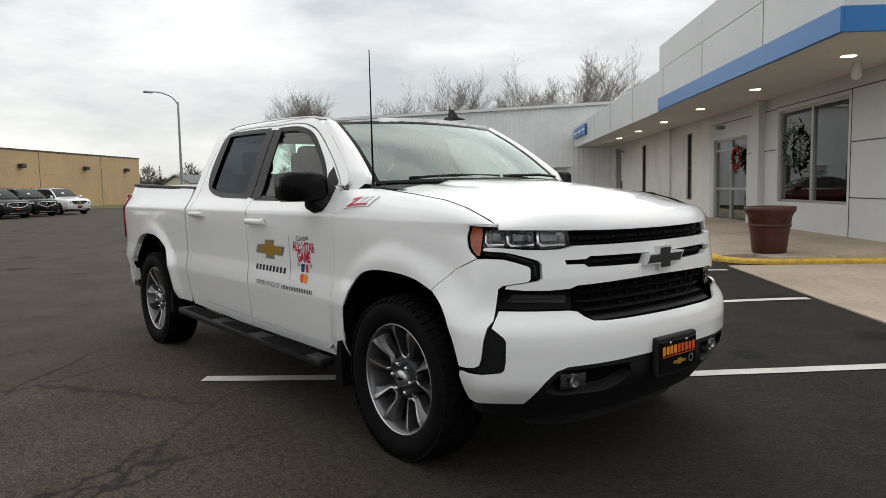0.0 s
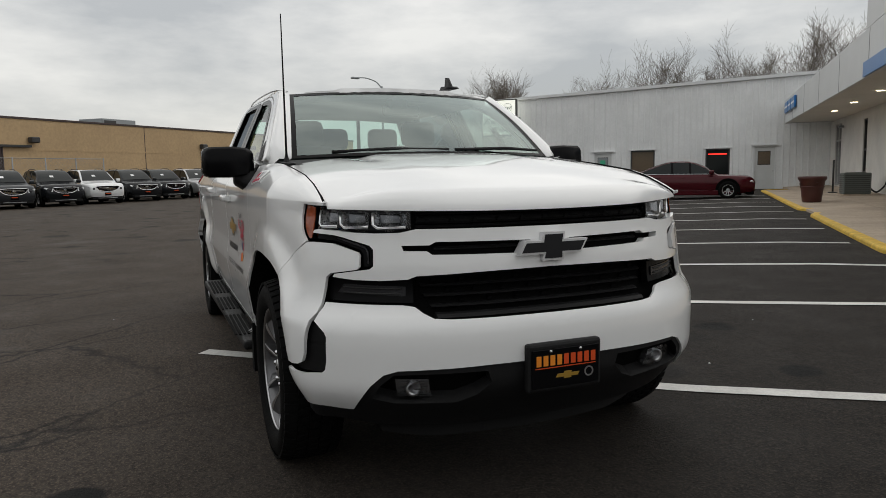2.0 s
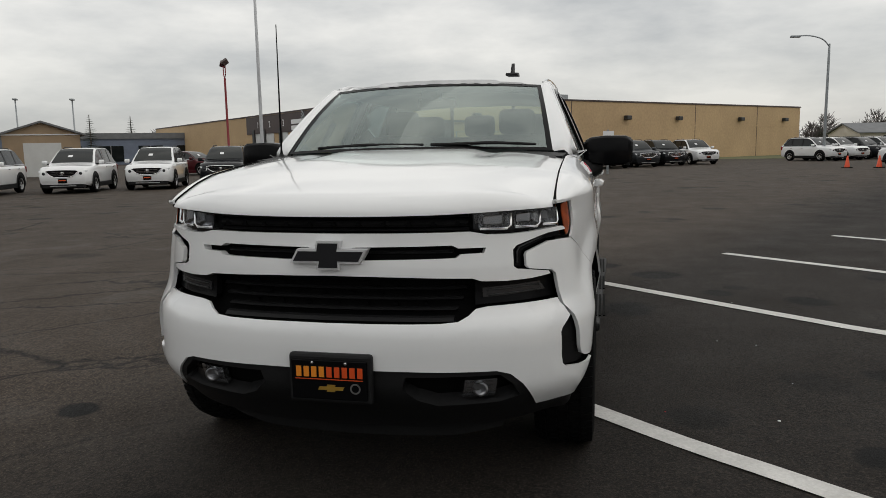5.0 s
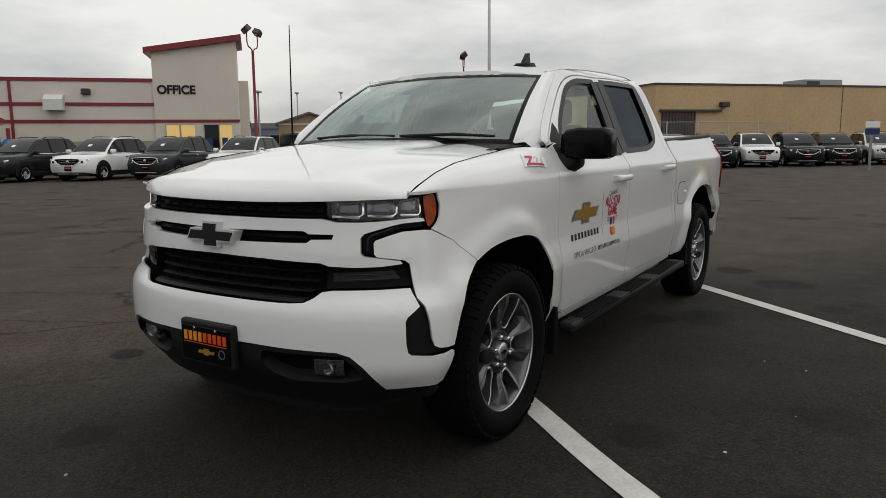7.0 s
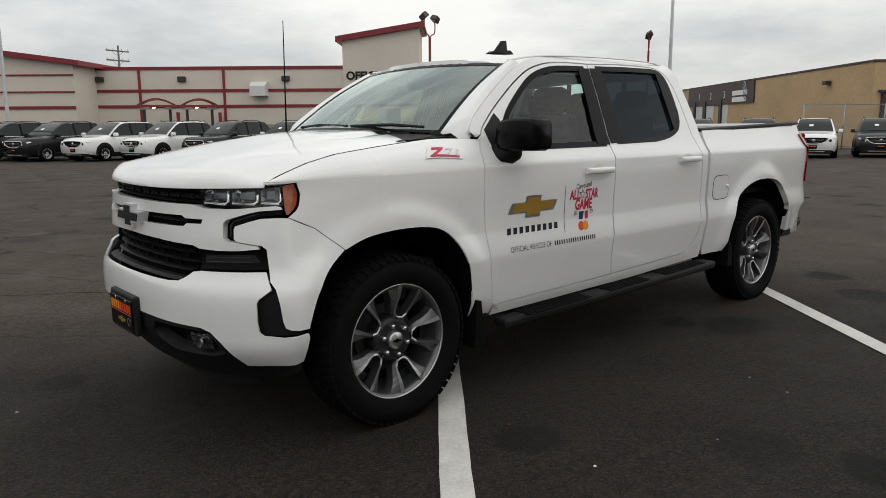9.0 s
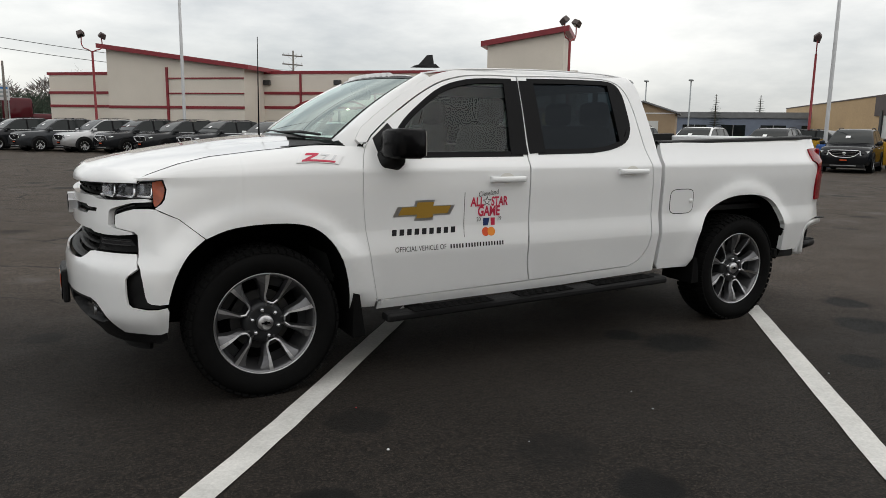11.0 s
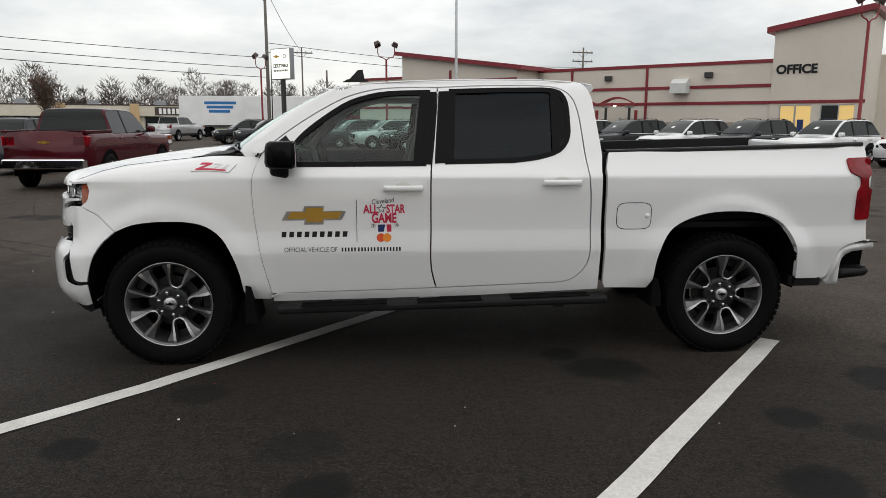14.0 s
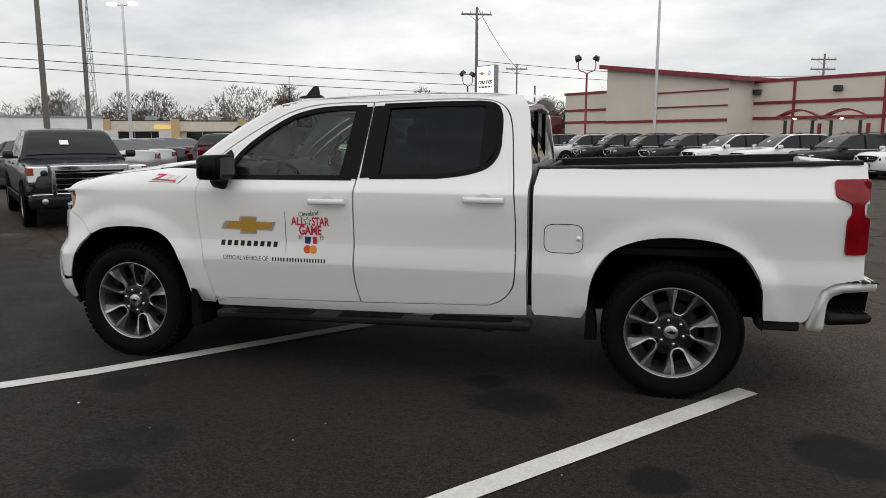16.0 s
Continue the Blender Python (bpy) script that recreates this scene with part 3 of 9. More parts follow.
corner = [(3.42 + 0.9 * (1 - math.cos(t)), 8.0 - 0.9 * math.sin(t)) for t in [math.pi / 2 * k / 8 for k in range(9)]]
lot_part("kerb", kerb_run([(9.5, 7.1), (7.5, 7.1), (5.6, 7.1)] + corner[::-1] + [(3.42, 10.0), (3.42, 13.0), (3.42, 15.4), (3.55, 16.0)]), "kerb_paint", "yellow painted concrete kerb with worn edges", category="kerb")
lot_part("kerb", kerb_run([(3.6, 17.6), (3.42, 18.2), (3.42, 22), (3.42, 26), (3.42, 30), (3.42, 33.2), (3.8, 34.3), (4.6, 34.8)]), "kerb_paint", "yellow painted concrete kerb with worn edges", category="kerb")

# pavement slabs, sloping gently up to the wall
slabs = lot_thing("pavement", "tan concrete slab pavement stained by damp", "pavement", kind="structure")


def slab(a0, b0, a1, b1):
    def z(a):
        return 0.142 + (a - 3.5) * 0.03
    bm = bmesh.new()
    g = 0.006
    vs = [bm.verts.new((a, b, z(a) - dz)) for dz in (0.0, 0.12) for a, b in ((a0 + g, b0 + g), (a1 - g, b0 + g), (a1 - g, b1 - g), (a0 + g, b1 - g))]
    bm.faces.new(vs[:4])
    for i in range(4):
        bm.faces.new((vs[i], vs[4 + i], vs[4 + (i + 1) % 4], vs[(i + 1) % 4]))
    bmesh.ops.recalc_face_normals(bm, faces=bm.faces[:])
    return bm


edges_b = [7.26, 8.0, 10.2, 12.4, 14.6, 16.0, 17.6, 19.8, 22.0, 24.2, 26.4, 28.6, 30.8, 33.0, 35.2, 37.4]
for b0, b1 in zip(edges_b, edges_b[1:]):
    first = 3.58 if 8.0 <= b0 < 33 else (4.2 if b0 < 8 else 4.7)
    for a0, a1 in ((first, 5.2), (5.2, 6.82)):
        lot_part("slab", slab(a0, b0, a1, b1), "concrete", parent=slabs)
lot_part("slab", slab(6.82, 7.26, 9.2, 9.6), "concrete", parent=slabs)
# the low apron in front of the kerb's end
bm = bmesh.new()
ap = [(3.42, 6.95), (3.40, 6.1), (3.36, 4.9), (3.32, 3.6), (3.30, 2.4), (3.55, 1.4), (4.6, 0.2), (7.0, -1.6), (12, -4), (14, 2), (12, 7.05)]
lot_part("apron", prism(ap, -0.05, 0.088, "z"), "concrete", "worn tan concrete apron beside the kerb", category="pavement")

# ---- the dealership: canopy, wall, windows and door ----
CA, CB0, CB1 = 4.62, 6.15, 36.6
dealer = lot_thing("dealership_building", "low showroom with grey metal panels and blue canopy band", "building")
WALL = 6.8


def wall_with_openings(a0, a1, b0, b1, z0, z1, holes):
    """A wall slab in the b-z plane with rectangular openings through it."""
    bm = bmesh.new()
    bs = sorted({b0, b1, *[h[0] for h in holes], *[h[1] for h in holes]})
    zs = sorted({z0, z1, *[h[2] for h in holes], *[h[3] for h in holes]})
    for p, q in zip(bs, bs[1:]):
        for r, s in zip(zs, zs[1:]):
            if any(h[0] <= p and q <= h[1] and h[2] <= r and s <= h[3] for h in holes):
                continue
            box(a0, p, r, a1, q, s, bm=bm)
    bmesh.ops.remove_doubles(bm, verts=bm.verts[:], dist=1e-5)
    seen = {}
    for f in bm.faces:
        seen.setdefault(tuple(round(c, 4) for c in f.calc_center_median()), []).append(f)
    bmesh.ops.delete(bm, geom=[f for fs in seen.values() if len(fs) > 1 for f in fs], context="FACES")
    bmesh.ops.recalc_face_normals(bm, faces=bm.faces[:])
    return bm


# showroom side in grey panels
show_holes = [(10.4, 13.8, 0.86, 3.02), (15.9, 18.75, 0.2, 2.62)]
lot_part("wall", wall_with_openings(WALL, WALL + 0.25, 7.0, 19.1, 0.15, 3.45, show_holes), "panel_grey", "grey metal cladding", parent=dealer)
for b0, b1, z0, z1 in ((7.0, 10.3, 2.08, 2.1), (7.0, 10.3, 1.0, 1.02), (7.0, 10.3, 3.1, 3.12), (13.9, 15.8, 2.1, 2.12), (13.9, 19.0, 3.08, 3.1), (10.3, 13.9, 3.1, 3.12)):
    lot_part("joint", box(WALL - 0.006, b0, z0, WALL + 0.02, b1, z1), "panel_dark", parent=dealer)
lot_part("joint", box(WALL - 0.006, 10.28, 0.2, WALL + 0.02, 10.3, 3.12), "panel_dark", parent=dealer)
lot_part("pilaster", box(WALL - 0.16, 14.65, 0.2, WALL + 0.05, 15.1, 3.45, 0.01), "panel_grey", parent=dealer)
# plain white brick beyond
brick_holes = [(21.2, 21.85, 0.75, 3.05), (28.4, 29.2, 0.95, 3.05), (34.3, 36.0, 0.3, 3.2)]
lot_part("wall", wall_with_openings(WALL + 0.02, WALL + 0.25, 19.1, 37.5, 0.15, 3.45, brick_holes), "white_brick", "white painted brick wall", parent=dealer)
lot_part("pipe", tube([(WALL - 0.05, 23.9, 3.42), (WALL - 0.05, 23.9, 0.5)], 0.04), "white_trim", parent=dealer, smooth=True)


def window_unit(b0, b1, z0, z1, frame_mat, n=1, rails=(), inset=0.06):
    """Frame, mullions and panes of one opening in the long wall."""
    w = lot_part("window", box(WALL + inset, b0, z0, WALL + inset + 0.1, b0 + 0.06, z1), frame_mat, parent=dealer)
    for p in ((b1 - 0.06, b1, z0, z1), (b0, b1, z0, z0 + 0.06), (b0, b1, z1 - 0.06, z1)):
        part("frame_bar", box(WALL + inset, p[0], p[2], WALL + inset + 0.1, p[1], p[3]), frame_mat, w)
    for k in range(1, n):
        c = b0 + (b1 - b0) * k / n
        part("mullion", box(WALL + inset - 0.005, c - 0.06, z0, WALL + inset + 0.11, c + 0.06, z1), frame_mat, w)
    for z in rails:
        part("rail", box(WALL + inset - 0.003, b0, z - 0.04, WALL + inset + 0.1, b1, z + 0.04), frame_mat, w)
    for k in range(n):
        c0, c1 = b0 + (b1 - b0) * k / n + 0.03, b0 + (b1 - b0) * (k + 1) / n - 0.03
        g = part("pane", box(WALL + inset + 0.04, c0, z0 + 0.03, WALL + inset + 0.05, c1, z1 - 0.03), "glass_pane", w)
        g.visible_shadow = False
    return w


window_unit(10.4, 13.8, 0.86, 3.02, "alu", 2)
window_unit(15.9, 18.75, 0.2, 2.62, "alu", 2, rails=(1.15, 2.3))
window_unit(21.2, 21.85, 0.75, 3.05, "dark_frame", 1, rails=(1.85,))
window_unit(28.4, 29.2, 0.95, 3.05, "dark_frame", 1, rails=(1.85,))
window_unit(34.3, 36.0, 0.3, 3.2, "alu", 2, rails=(2.4,))
# the room behind the glass
lot_part("back_wall", box(12.0, 7.0, 0, 12.2, 37.5, 3.4), "cream_wall", parent=dealer)
lot_part("inner_floor", box(WALL + 0.25, 7.0, 0.1, 12.0, 37.5, 0.2), "concrete", parent=dealer)
lot_part("end_wall", box(WALL, 7.0, 0.0, 14.0, 6.8, 5.1), "panel_grey", parent=dealer)
# canopy: soffit, fascia, parapet and the blue band
lot_part("soffit", box(CA + 0.1, CB0 + 0.1, 3.40, 14.0, CB1, 3.46), "soffit", parent=dealer)
lot_part("fascia", box(CA, CB0, 3.36, CA + 0.12, CB1, 4.50, 0.006), "panel_grey", "grey metal fascia", parent=dealer)
lot_part("fascia", box(CA + 0.12, CB0, 3.36, 14.0, CB0 + 0.12, 4.50, 0.006), "panel_grey", parent=dealer)
lot_part("parapet", box(CA + 0.01, CB0, 4.515, CA + 0.2, 16.7, 5.18, 0.006), "panel_grey", parent=dealer)
lot_part("parapet", box(CA + 0.2, CB0, 4.515, 14.0, CB0 + 0.12, 5.18, 0.006), "panel_grey", parent=dealer)
lot_part("roof", box(CA + 0.12, CB0 + 0.12, 4.3, 14.0, CB1 + 1.0, 4.45), "roof_grey", parent=dealer)
lot_part("fascia_end", box(CA, CB1, 3.36, 8.0, CB1 + 0.1, 4.5), "panel_grey", parent=dealer)
lot_part("blue_band", box(CA - 0.05, CB0 - 0.05, 3.37, CA, 16.6, 3.72, 0.006), "blue_band", "bright blue band", parent=dealer)
lot_part("blue_band", box(CA, CB0 - 0.05, 3.37, 14.0, CB0, 3.72, 0.006), "blue_band", parent=dealer)
for b in (9.0, 12.6, 16.2, 20.4, 24.6, 28.8, 33.0):
    lot_part("panel_joint", box(CA - 0.004, b, 3.74 if b < 16.6 else 3.37, CA + 0.02, b + 0.02, 4.49), "panel_dark", parent=dealer)
for k in range(6):
    b = 5.3 + 4.15 * k + 3
    lot_part("downlight", lathe([(0.001, 3.395), (0.10, 3.395), (0.115, 3.40)], 20), "lamp_glow", "lit round recessed downlight", parent=dealer).matrix_basis = pose(5.75, b, -0.004)
# camera housing under the soffit
cam_box = lot_part("dome_camera", lathe([(0.001, 3.10), (0.05, 3.105), (0.085, 3.15), (0.09, 3.25), (0.06, 3.4)], 16), "white_trim", parent=dealer, smooth=True)
cam_box.matrix_basis = pose(6.2, 8.95, 0)
for k, b in enumerate((17.9, 33.5)):
    fl = lot_part("flood_lamp", box(WALL - 0.22, b - 0.12, 2.92, WALL - 0.02, b + 0.12, 3.02, 0.02), "pole_grey", parent=dealer)
# a dimensional sign on the far end of the fascia: unreadable lettering as blocks
for k in range(3):
    lot_part("sign_block", box(CA - 0.12, 31.3 + 1.5 * k, 3.78, CA - 0.02, 32.6 + 1.5 * k, 4.30, 0.03), "blue_band", "blue raised lettering too blurred to read", parent=dealer)
    lot_part("sign_edge", box(CA - 0.125, 31.36 + 1.5 * k, 4.0, CA - 0.119, 32.5 + 1.5 * k, 4.08), "decal_white", parent=dealer)


def wreath(a, b, z, r, red):
    t = lot_thing("wreath", "round evergreen wreath with red ribbon on the glass" if red else "dark green evergreen wreath hung in the window", "wreath", a, b, z)
    bm = bmesh.new()
    rnd = random.Random(5 + int(b * 10))
    for k in range(150):
        th = rnd.uniform(0, 2 * math.pi)
        rr = r + rnd.gauss(0, r * 0.17)
        c = Vector((rnd.uniform(-0.05, 0.03), rr * math.cos(th), rr * math.sin(th)))
        d = Vector((rnd.uniform(-0.6, 0.2), rnd.uniform(-1, 1), rnd.uniform(-1, 1))).normalized() * 0.10
        s = d.orthogonal().normalized() * 0.022
        vs = [bm.verts.new(c + q) for q in (-d, s, d, -s)]
        bm.faces.new(vs)
    part("foliage", bm, "leaf_green", t)
    if red:
        for k in range(16):
            th = 2 * math.pi * k / 16
            bm = lathe([(0.001, -0.045), (0.035, -0.03), (0.05, 0), (0.035, 0.03), (0.001, 0.045)], 8)
            o = part("ribbon_loop", bm, "berry", t, smooth=True)
            o.matrix_basis = pose(-0.05, r * math.cos(th), r * math.sin(th), 0, 90, 0)
    return t


wreath(WALL + 0.02, 12.95, 2.1, 0.42, False)
wreath(WALL - 0.02, 16.55, 2.0, 0.28, True)


def planter(a, b, z):
    t = lot_thing("planter", "oxblood glazed round planter pot with rolled rim", "planter", a, b, z, group="pavement planters")
    part("pot", lathe([(0.001, 0.0), (0.25, 0.0), (0.27, 0.03), (0.30, 0.30), (0.345, 0.62), (0.36, 0.64), (0.365, 0.66), (0.40, 0.70), (0.405, 0.76), (0.39, 0.78), (0.36, 0.775), (0.34, 0.70), (0.001, 0.68)], 40), "terracotta", t, smooth=True)
    part("raised_band", lathe([(0.328, 0.44), (0.338, 0.45), (0.340, 0.47), (0.335, 0.49)], 40), "terracotta", t, smooth=True)
    for k in range(4):
        an = math.pi / 2 * k + 0.3
        bm = bmesh.new()
        for j in range(16):
            pass
        pts = [(0.352 * math.cos(an + 0.15 * math.cos(q)), 0.352 * math.sin(an + 0.15 * math.cos(q)), 0.56 + 0.045 * math.sin(q)) for q in [2 * math.pi * j / 12 for j in range(13)]]
        tube(pts, 0.008, 6, bm, cap=False)
        part("ring_ornament", bm, "terracotta", t, smooth=True)
    part("soil", lathe([(0.001, 0.70), (0.345, 0.695)], 24), "bark", t)
    return t


planter(4.45, 8.08, 0.165)
planter(4.1, 21.0, 0.16)
# air conditioner, standing ashtray post
ac = lot_thing("air_conditioner", "grey outdoor air conditioner unit on the pavement", "air conditioner", 5.9, 24.9, 0.21)
part("body", box(-0.42, -0.42, 0.05, 0.42, 0.42, 0.78, 0.03), "ac_grey", ac)
for k in range(9):
    part("louvre", box(-0.432, -0.38, 0.12 + 0.07 * k, -0.418, 0.38, 0.145 + 0.07 * k), "dark_frame", ac)
    part("louvre", box(-0.38, -0.432, 0.12 + 0.07 * k, 0.38, -0.418, 0.145 + 0.07 * k), "dark_frame", ac)
part("base_pad", box(-0.48, -0.48, 0, 0.48, 0.48, 0.05), "concrete", ac)
part("top_grille", lathe([(0.001, 0.795), (0.3, 0.795), (0.33, 0.785)], 24), "dark_frame", ac)
part("hose", tube(spline([(0.42, -0.2, 0.25), (0.6, -0.3, 0.12), (0.8, -0.35, 0.3), (0.88, -0.4, 0.5)]), 0.03), "cable", ac, smooth=True)
ash = lot_thing("standing_post", "slim black standing post with round base", "post", 5.6, 27.6, 0.205)
part("base", lathe([(0.001, 0.0), (0.17, 0.0), (0.17, 0.03), (0.03, 0.05)], 20), "dark_frame", ash)
part("pole", tube([(0, 0, 0.03), (0, 0, 1.25)], 0.035), "dark_frame", ash, smooth=True)

# ---- the service building: ribbed white metal ----
SB, SA0, SA1 = 37.4, -11.4, 16.0
service = lot_thing("service_building", "white ribbed metal service building with sloping eaves", "building")


def eave(a):
    return 5.22 + (a + 11.4) * 0.036


sv_holes = [(-9.9, -8.95, 0.0, 2.12), (-7.2, -6.0, 0.62, 2.18), (-4.95, -3.95, 0.0, 2.14), (-2.95, -1.68, 0.64, 2.2), (0.92, 2.12, 0.62, 2.2), (3.26, 4.35, 0.0, 2.3)]


def ribbed_wall():
    bm = bmesh.new()
    step = 0.3
    cuts = [SA0]
    while cuts[-1] + step < SA1:
        cuts.append(round(cuts[-1] + step, 4))
    cuts = sorted({*cuts, SA1, *[h[0] for h in sv_holes], *[h[1] for h in sv_holes]})
    for p, q in zip(cuts, cuts[1:]):
        hole = [h for h in sv_holes if h[0] <= p and q <= h[1]]
        spans = [(0.0, None)] if not hole else ([(0.0, hole[0][2])] if hole[0][2] > 0 else []) + [(hole[0][3], None)]
        for z0, z1 in spans:
            t0, t1 = (z1, z1) if z1 is not None else (eave(p), eave(q))
            vs = [bm.verts.new(c) for c in ((p, SB, z0), (q, SB, z0), (q, SB, t1), (p, SB, t0))]
            bm.faces.new(vs)
    for h in sv_holes:
        for f in (((h[0], h[2]), (h[0], h[3])), ((h[1], h[2]), (h[1], h[3])), ((h[0], h[3]), (h[1], h[3]))):
            vs = [bm.verts.new((a, b, z)) for (a, z) in f for b in (SB, SB + 0.2)]
            bm.faces.new((vs[0], vs[1], vs[3], vs[2]))
    # end wall
    vs = [bm.verts.new(c) for c in ((SA0, SB, 0), (SA0, SB + 18, 0), (SA0, SB + 18, eave(SA0)), (SA0, SB, eave(SA0)))]
    bm.faces.new(vs)
    return bm


lot_part("wall", ribbed_wall(), "white_metal", parent=service)
rib_me = None
ribs = []
a = SA0 + 0.15
while a < 8.5:
    if not any(h[0] - 0.05 < a < h[1] + 0.05 for h in sv_holes):
        ribs.append((a, 0.02))
    else:
        top = [h for h in sv_holes if h[0] - 0.05 < a < h[1] + 0.05][0][3]
        ribs.append((a, top + 0.02))
    a += 0.3
rib_bm = prism([(-0.03, 0), (-0.015, 0.022), (0.015, 0.022), (0.03, 0)], 0, 1, "z")
for v in rib_bm.verts:
    v.co.y = -v.co.y
rib_me = bpy.data.meshes.new("rib")
bmesh.ops.recalc_face_normals(rib_bm, faces=rib_bm.faces[:])
rib_bm.to_mesh(rib_me)
rib_bm.free()
rib_me.materials.append(M["white_metal"])
for a, z0 in ribs:
    o = new("rib", rib_me)
    o.parent = service
    o.matrix_basis = Matrix.LocRotScale((a, SB, z0), None, (1, 1, eave(a) - z0))
gut = bmesh.new()
vs = []
for a in (SA0 - 0.1, SA1):
    z = eave(a)
    vs.append([gut.verts.new(c) for c in ((a, SB - 0.16, z - 0.05), (a, SB - 0.16, z + 0.1), (a, SB + 0.1, z + 0.12), (a, SB + 0.02, z - 0.08))])
for j in range(4):
    gut.faces.new((vs[0][j], vs[0][(j + 1) % 4], vs[1][(j + 1) % 4], vs[1][j]))
gut.faces.new(vs[0])
gut.faces.new(vs[1][::-1])
bmesh.ops.recalc_face_normals(gut, faces=gut.faces[:])
lot_part("gutter", gut, "white_trim", parent=service)
bm = bmesh.new()
vs = [bm.verts.new(c) for c in ((SA0, SB + 0.02, eave(SA0) + 0.08), (SA1, SB + 0.02, eave(SA1) + 0.08), (SA1, SB + 18, eave(SA1) + 0.5), (SA0, SB + 18, eave(SA0) + 0.5))]
bm.faces.new(vs)
lot_part("roof", bm, "white_trim", parent=service)
lot_part("lamp_housing", box(-9.3, SB - 0.2, 4.15, -9.15, SB, 4.3, 0.02), "pole_grey", parent=service)


def service_door(a0, a1, z1, glass=None, dark=False):
    d = lot_part("door", box(a0 + 0.05, SB + 0.05, 0.02, a1 - 0.05, SB + 0.1, z1 - 0.05, 0.006), "door_white", "off-white metal door, shut", parent=service)
    for p in ((a0, a0 + 0.06, 0, z1), (a1 - 0.06, a1, 0, z1), (a0, a1, z1 - 0.06, z1)):
        part("frame_bar", box(p[0], SB - 0.02, p[2], p[1], SB + 0.12, p[3]), "white_trim", d)
    part("hood", box(a0 - 0.12, SB - 0.12, z1 + 0.02, a1 + 0.12, SB, z1 + 0.07), "white_trim", d)
    if glass:
        part("pane", box(glass[0], SB + 0.035, glass[1], glass[2], SB + 0.049, glass[3]), glass[4], d)
        part("pane_frame", box(glass[0] - 0.03, SB + 0.042, glass[1] - 0.03, glass[2] + 0.03, SB + 0.0495, glass[3] + 0.03), "dark_frame", d)
    part("handle", lathe([(0.001, -0.09), (0.03, -0.08), (0.025, -0.05), (0.015, 0)], 10, "y"), "alu", d).matrix_basis = pose(a1 - 0.14, SB + 0.05, 1.0)
    return d


def service_window(a0, a1, z0, z1, fill):
    w = lot_part("window", box(a0 + 0.05, SB + 0.08, z0 + 0.05, a1 - 0.05, SB + 0.1, z1 - 0.05), fill, parent=service)
    for p in ((a0, a0 + 0.06, z0, z1), (a1 - 0.06, a1, z0, z1), (a0, a1, z1 - 0.06, z1), (a0, a1, z0, z0 + 0.06)):
        part("frame_bar", box(p[0], SB - 0.01, p[2], p[1], SB + 0.11, p[3]), "dark_frame", w)
    part("hood", box(a0 - 0.08, SB - 0.1, z1 + 0.02, a1 + 0.08, SB, z1 + 0.06), "white_trim", w)
    part("sill", box(a0 - 0.05, SB - 0.06, z0 - 0.05, a1 + 0.05, SB + 0.02, z0), "white_trim", w)
    return w


service_door(-9.9, -8.95, 2.12, (-9.7, 1.15, -9.15, 1.85, "white_metal"))
service_window(-7.2, -6.0, 0.62, 2.18, "blind")
vent = lot_part("wall_vent", box(-7.15, SB - 0.04, 0.12, -6.05, SB + 0.0, 0.5), "dark_frame", parent=service)
for k in range(4):
    part("slat", box(-7.13, SB - 0.06, 0.15 + 0.085 * k, -6.07, SB - 0.035, 0.195 + 0.085 * k), "white_trim", vent)
service_door(-4.95, -3.95, 2.14, (-4.72, 1.2, -4.2, 1.85, "pole_grey"))
lot_part("green_notice", box(-4.6, SB + 0.02, 1.5, -4.32, SB + 0.03, 1.72), mat("green_notice", (0.05, 0.45, 0.25), 0.5), parent=service)
service_window(-2.95, -1.68, 0.64, 2.2, "blind")
w = service_window(0.92, 2.12, 0.62, 2.2, "window_dark")
part("neon_tube", tube([(1.05, SB + 0.04, 1.93), (1.98, SB + 0.04, 1.93)], 0.028), "red_glow", w, "lit red neon tube")
service_door(3.26, 4.35, 2.3, (3.5, 1.35, 4.05, 2.0, "blind"))

# ---- lit service sign on its post ----
sg = lot_thing("service_sign", "lit white box sign on a dark steel post", "sign", -10.15, 36.5)
part("post", box(-0.08, -0.08, 0, 0.08, 0.08, 3.2, 0.01), "dark_frame", sg)
part("cabinet", box(-1.02, -0.16, 3.2, 1.02, 0.16, 5.26, 0.03), "dark_frame", sg)
part("face", box(-0.96, -0.175, 3.27, 0.96, -0.155, 5.19), "sign_glow", sg, "lit white sign face")
part("face", box(-0.96, 0.155, 3.27, 0.96, 0.175, 5.19), "sign_glow", sg)
part("bracket", box(-0.3, -0.1, 3.1, 0.3, 0.1, 3.2), "dark_frame", sg)
text_part("lettering", "Certified", 0.44, sg, "decal_black", pose(0, -0.178, 4.02, 90, 0, 0), bold=0.006)
text_part("lettering", "Service", 0.44, sg, "decal_black", pose(0, -0.178, 3.62, 90, 0, 0), bold=0.006)


def bowtie(cx, cz, w, h):
    """The outline of a slanted cross emblem."""
    s = h * 0.23
    return [(cx - w / 2 - s * 0.2, cz - h * 0.27), (cx - w / 2 + s, cz + h * 0.22), (cx - w * 0.17, cz + h * 0.22), (cx - w * 0.15, cz + h / 2), (cx + w * 0.17, cz + h / 2), (cx + w * 0.15, cz + h * 0.22), (cx + w / 2 + s * 0.2, cz + h * 0.22), (cx + w / 2 - s, cz - h * 0.27), (cx + w * 0.15, cz - h * 0.27), (cx + w * 0.15, cz - h / 2), (cx - w * 0.17, cz - h / 2), (cx - w * 0.15, cz - h * 0.27)]


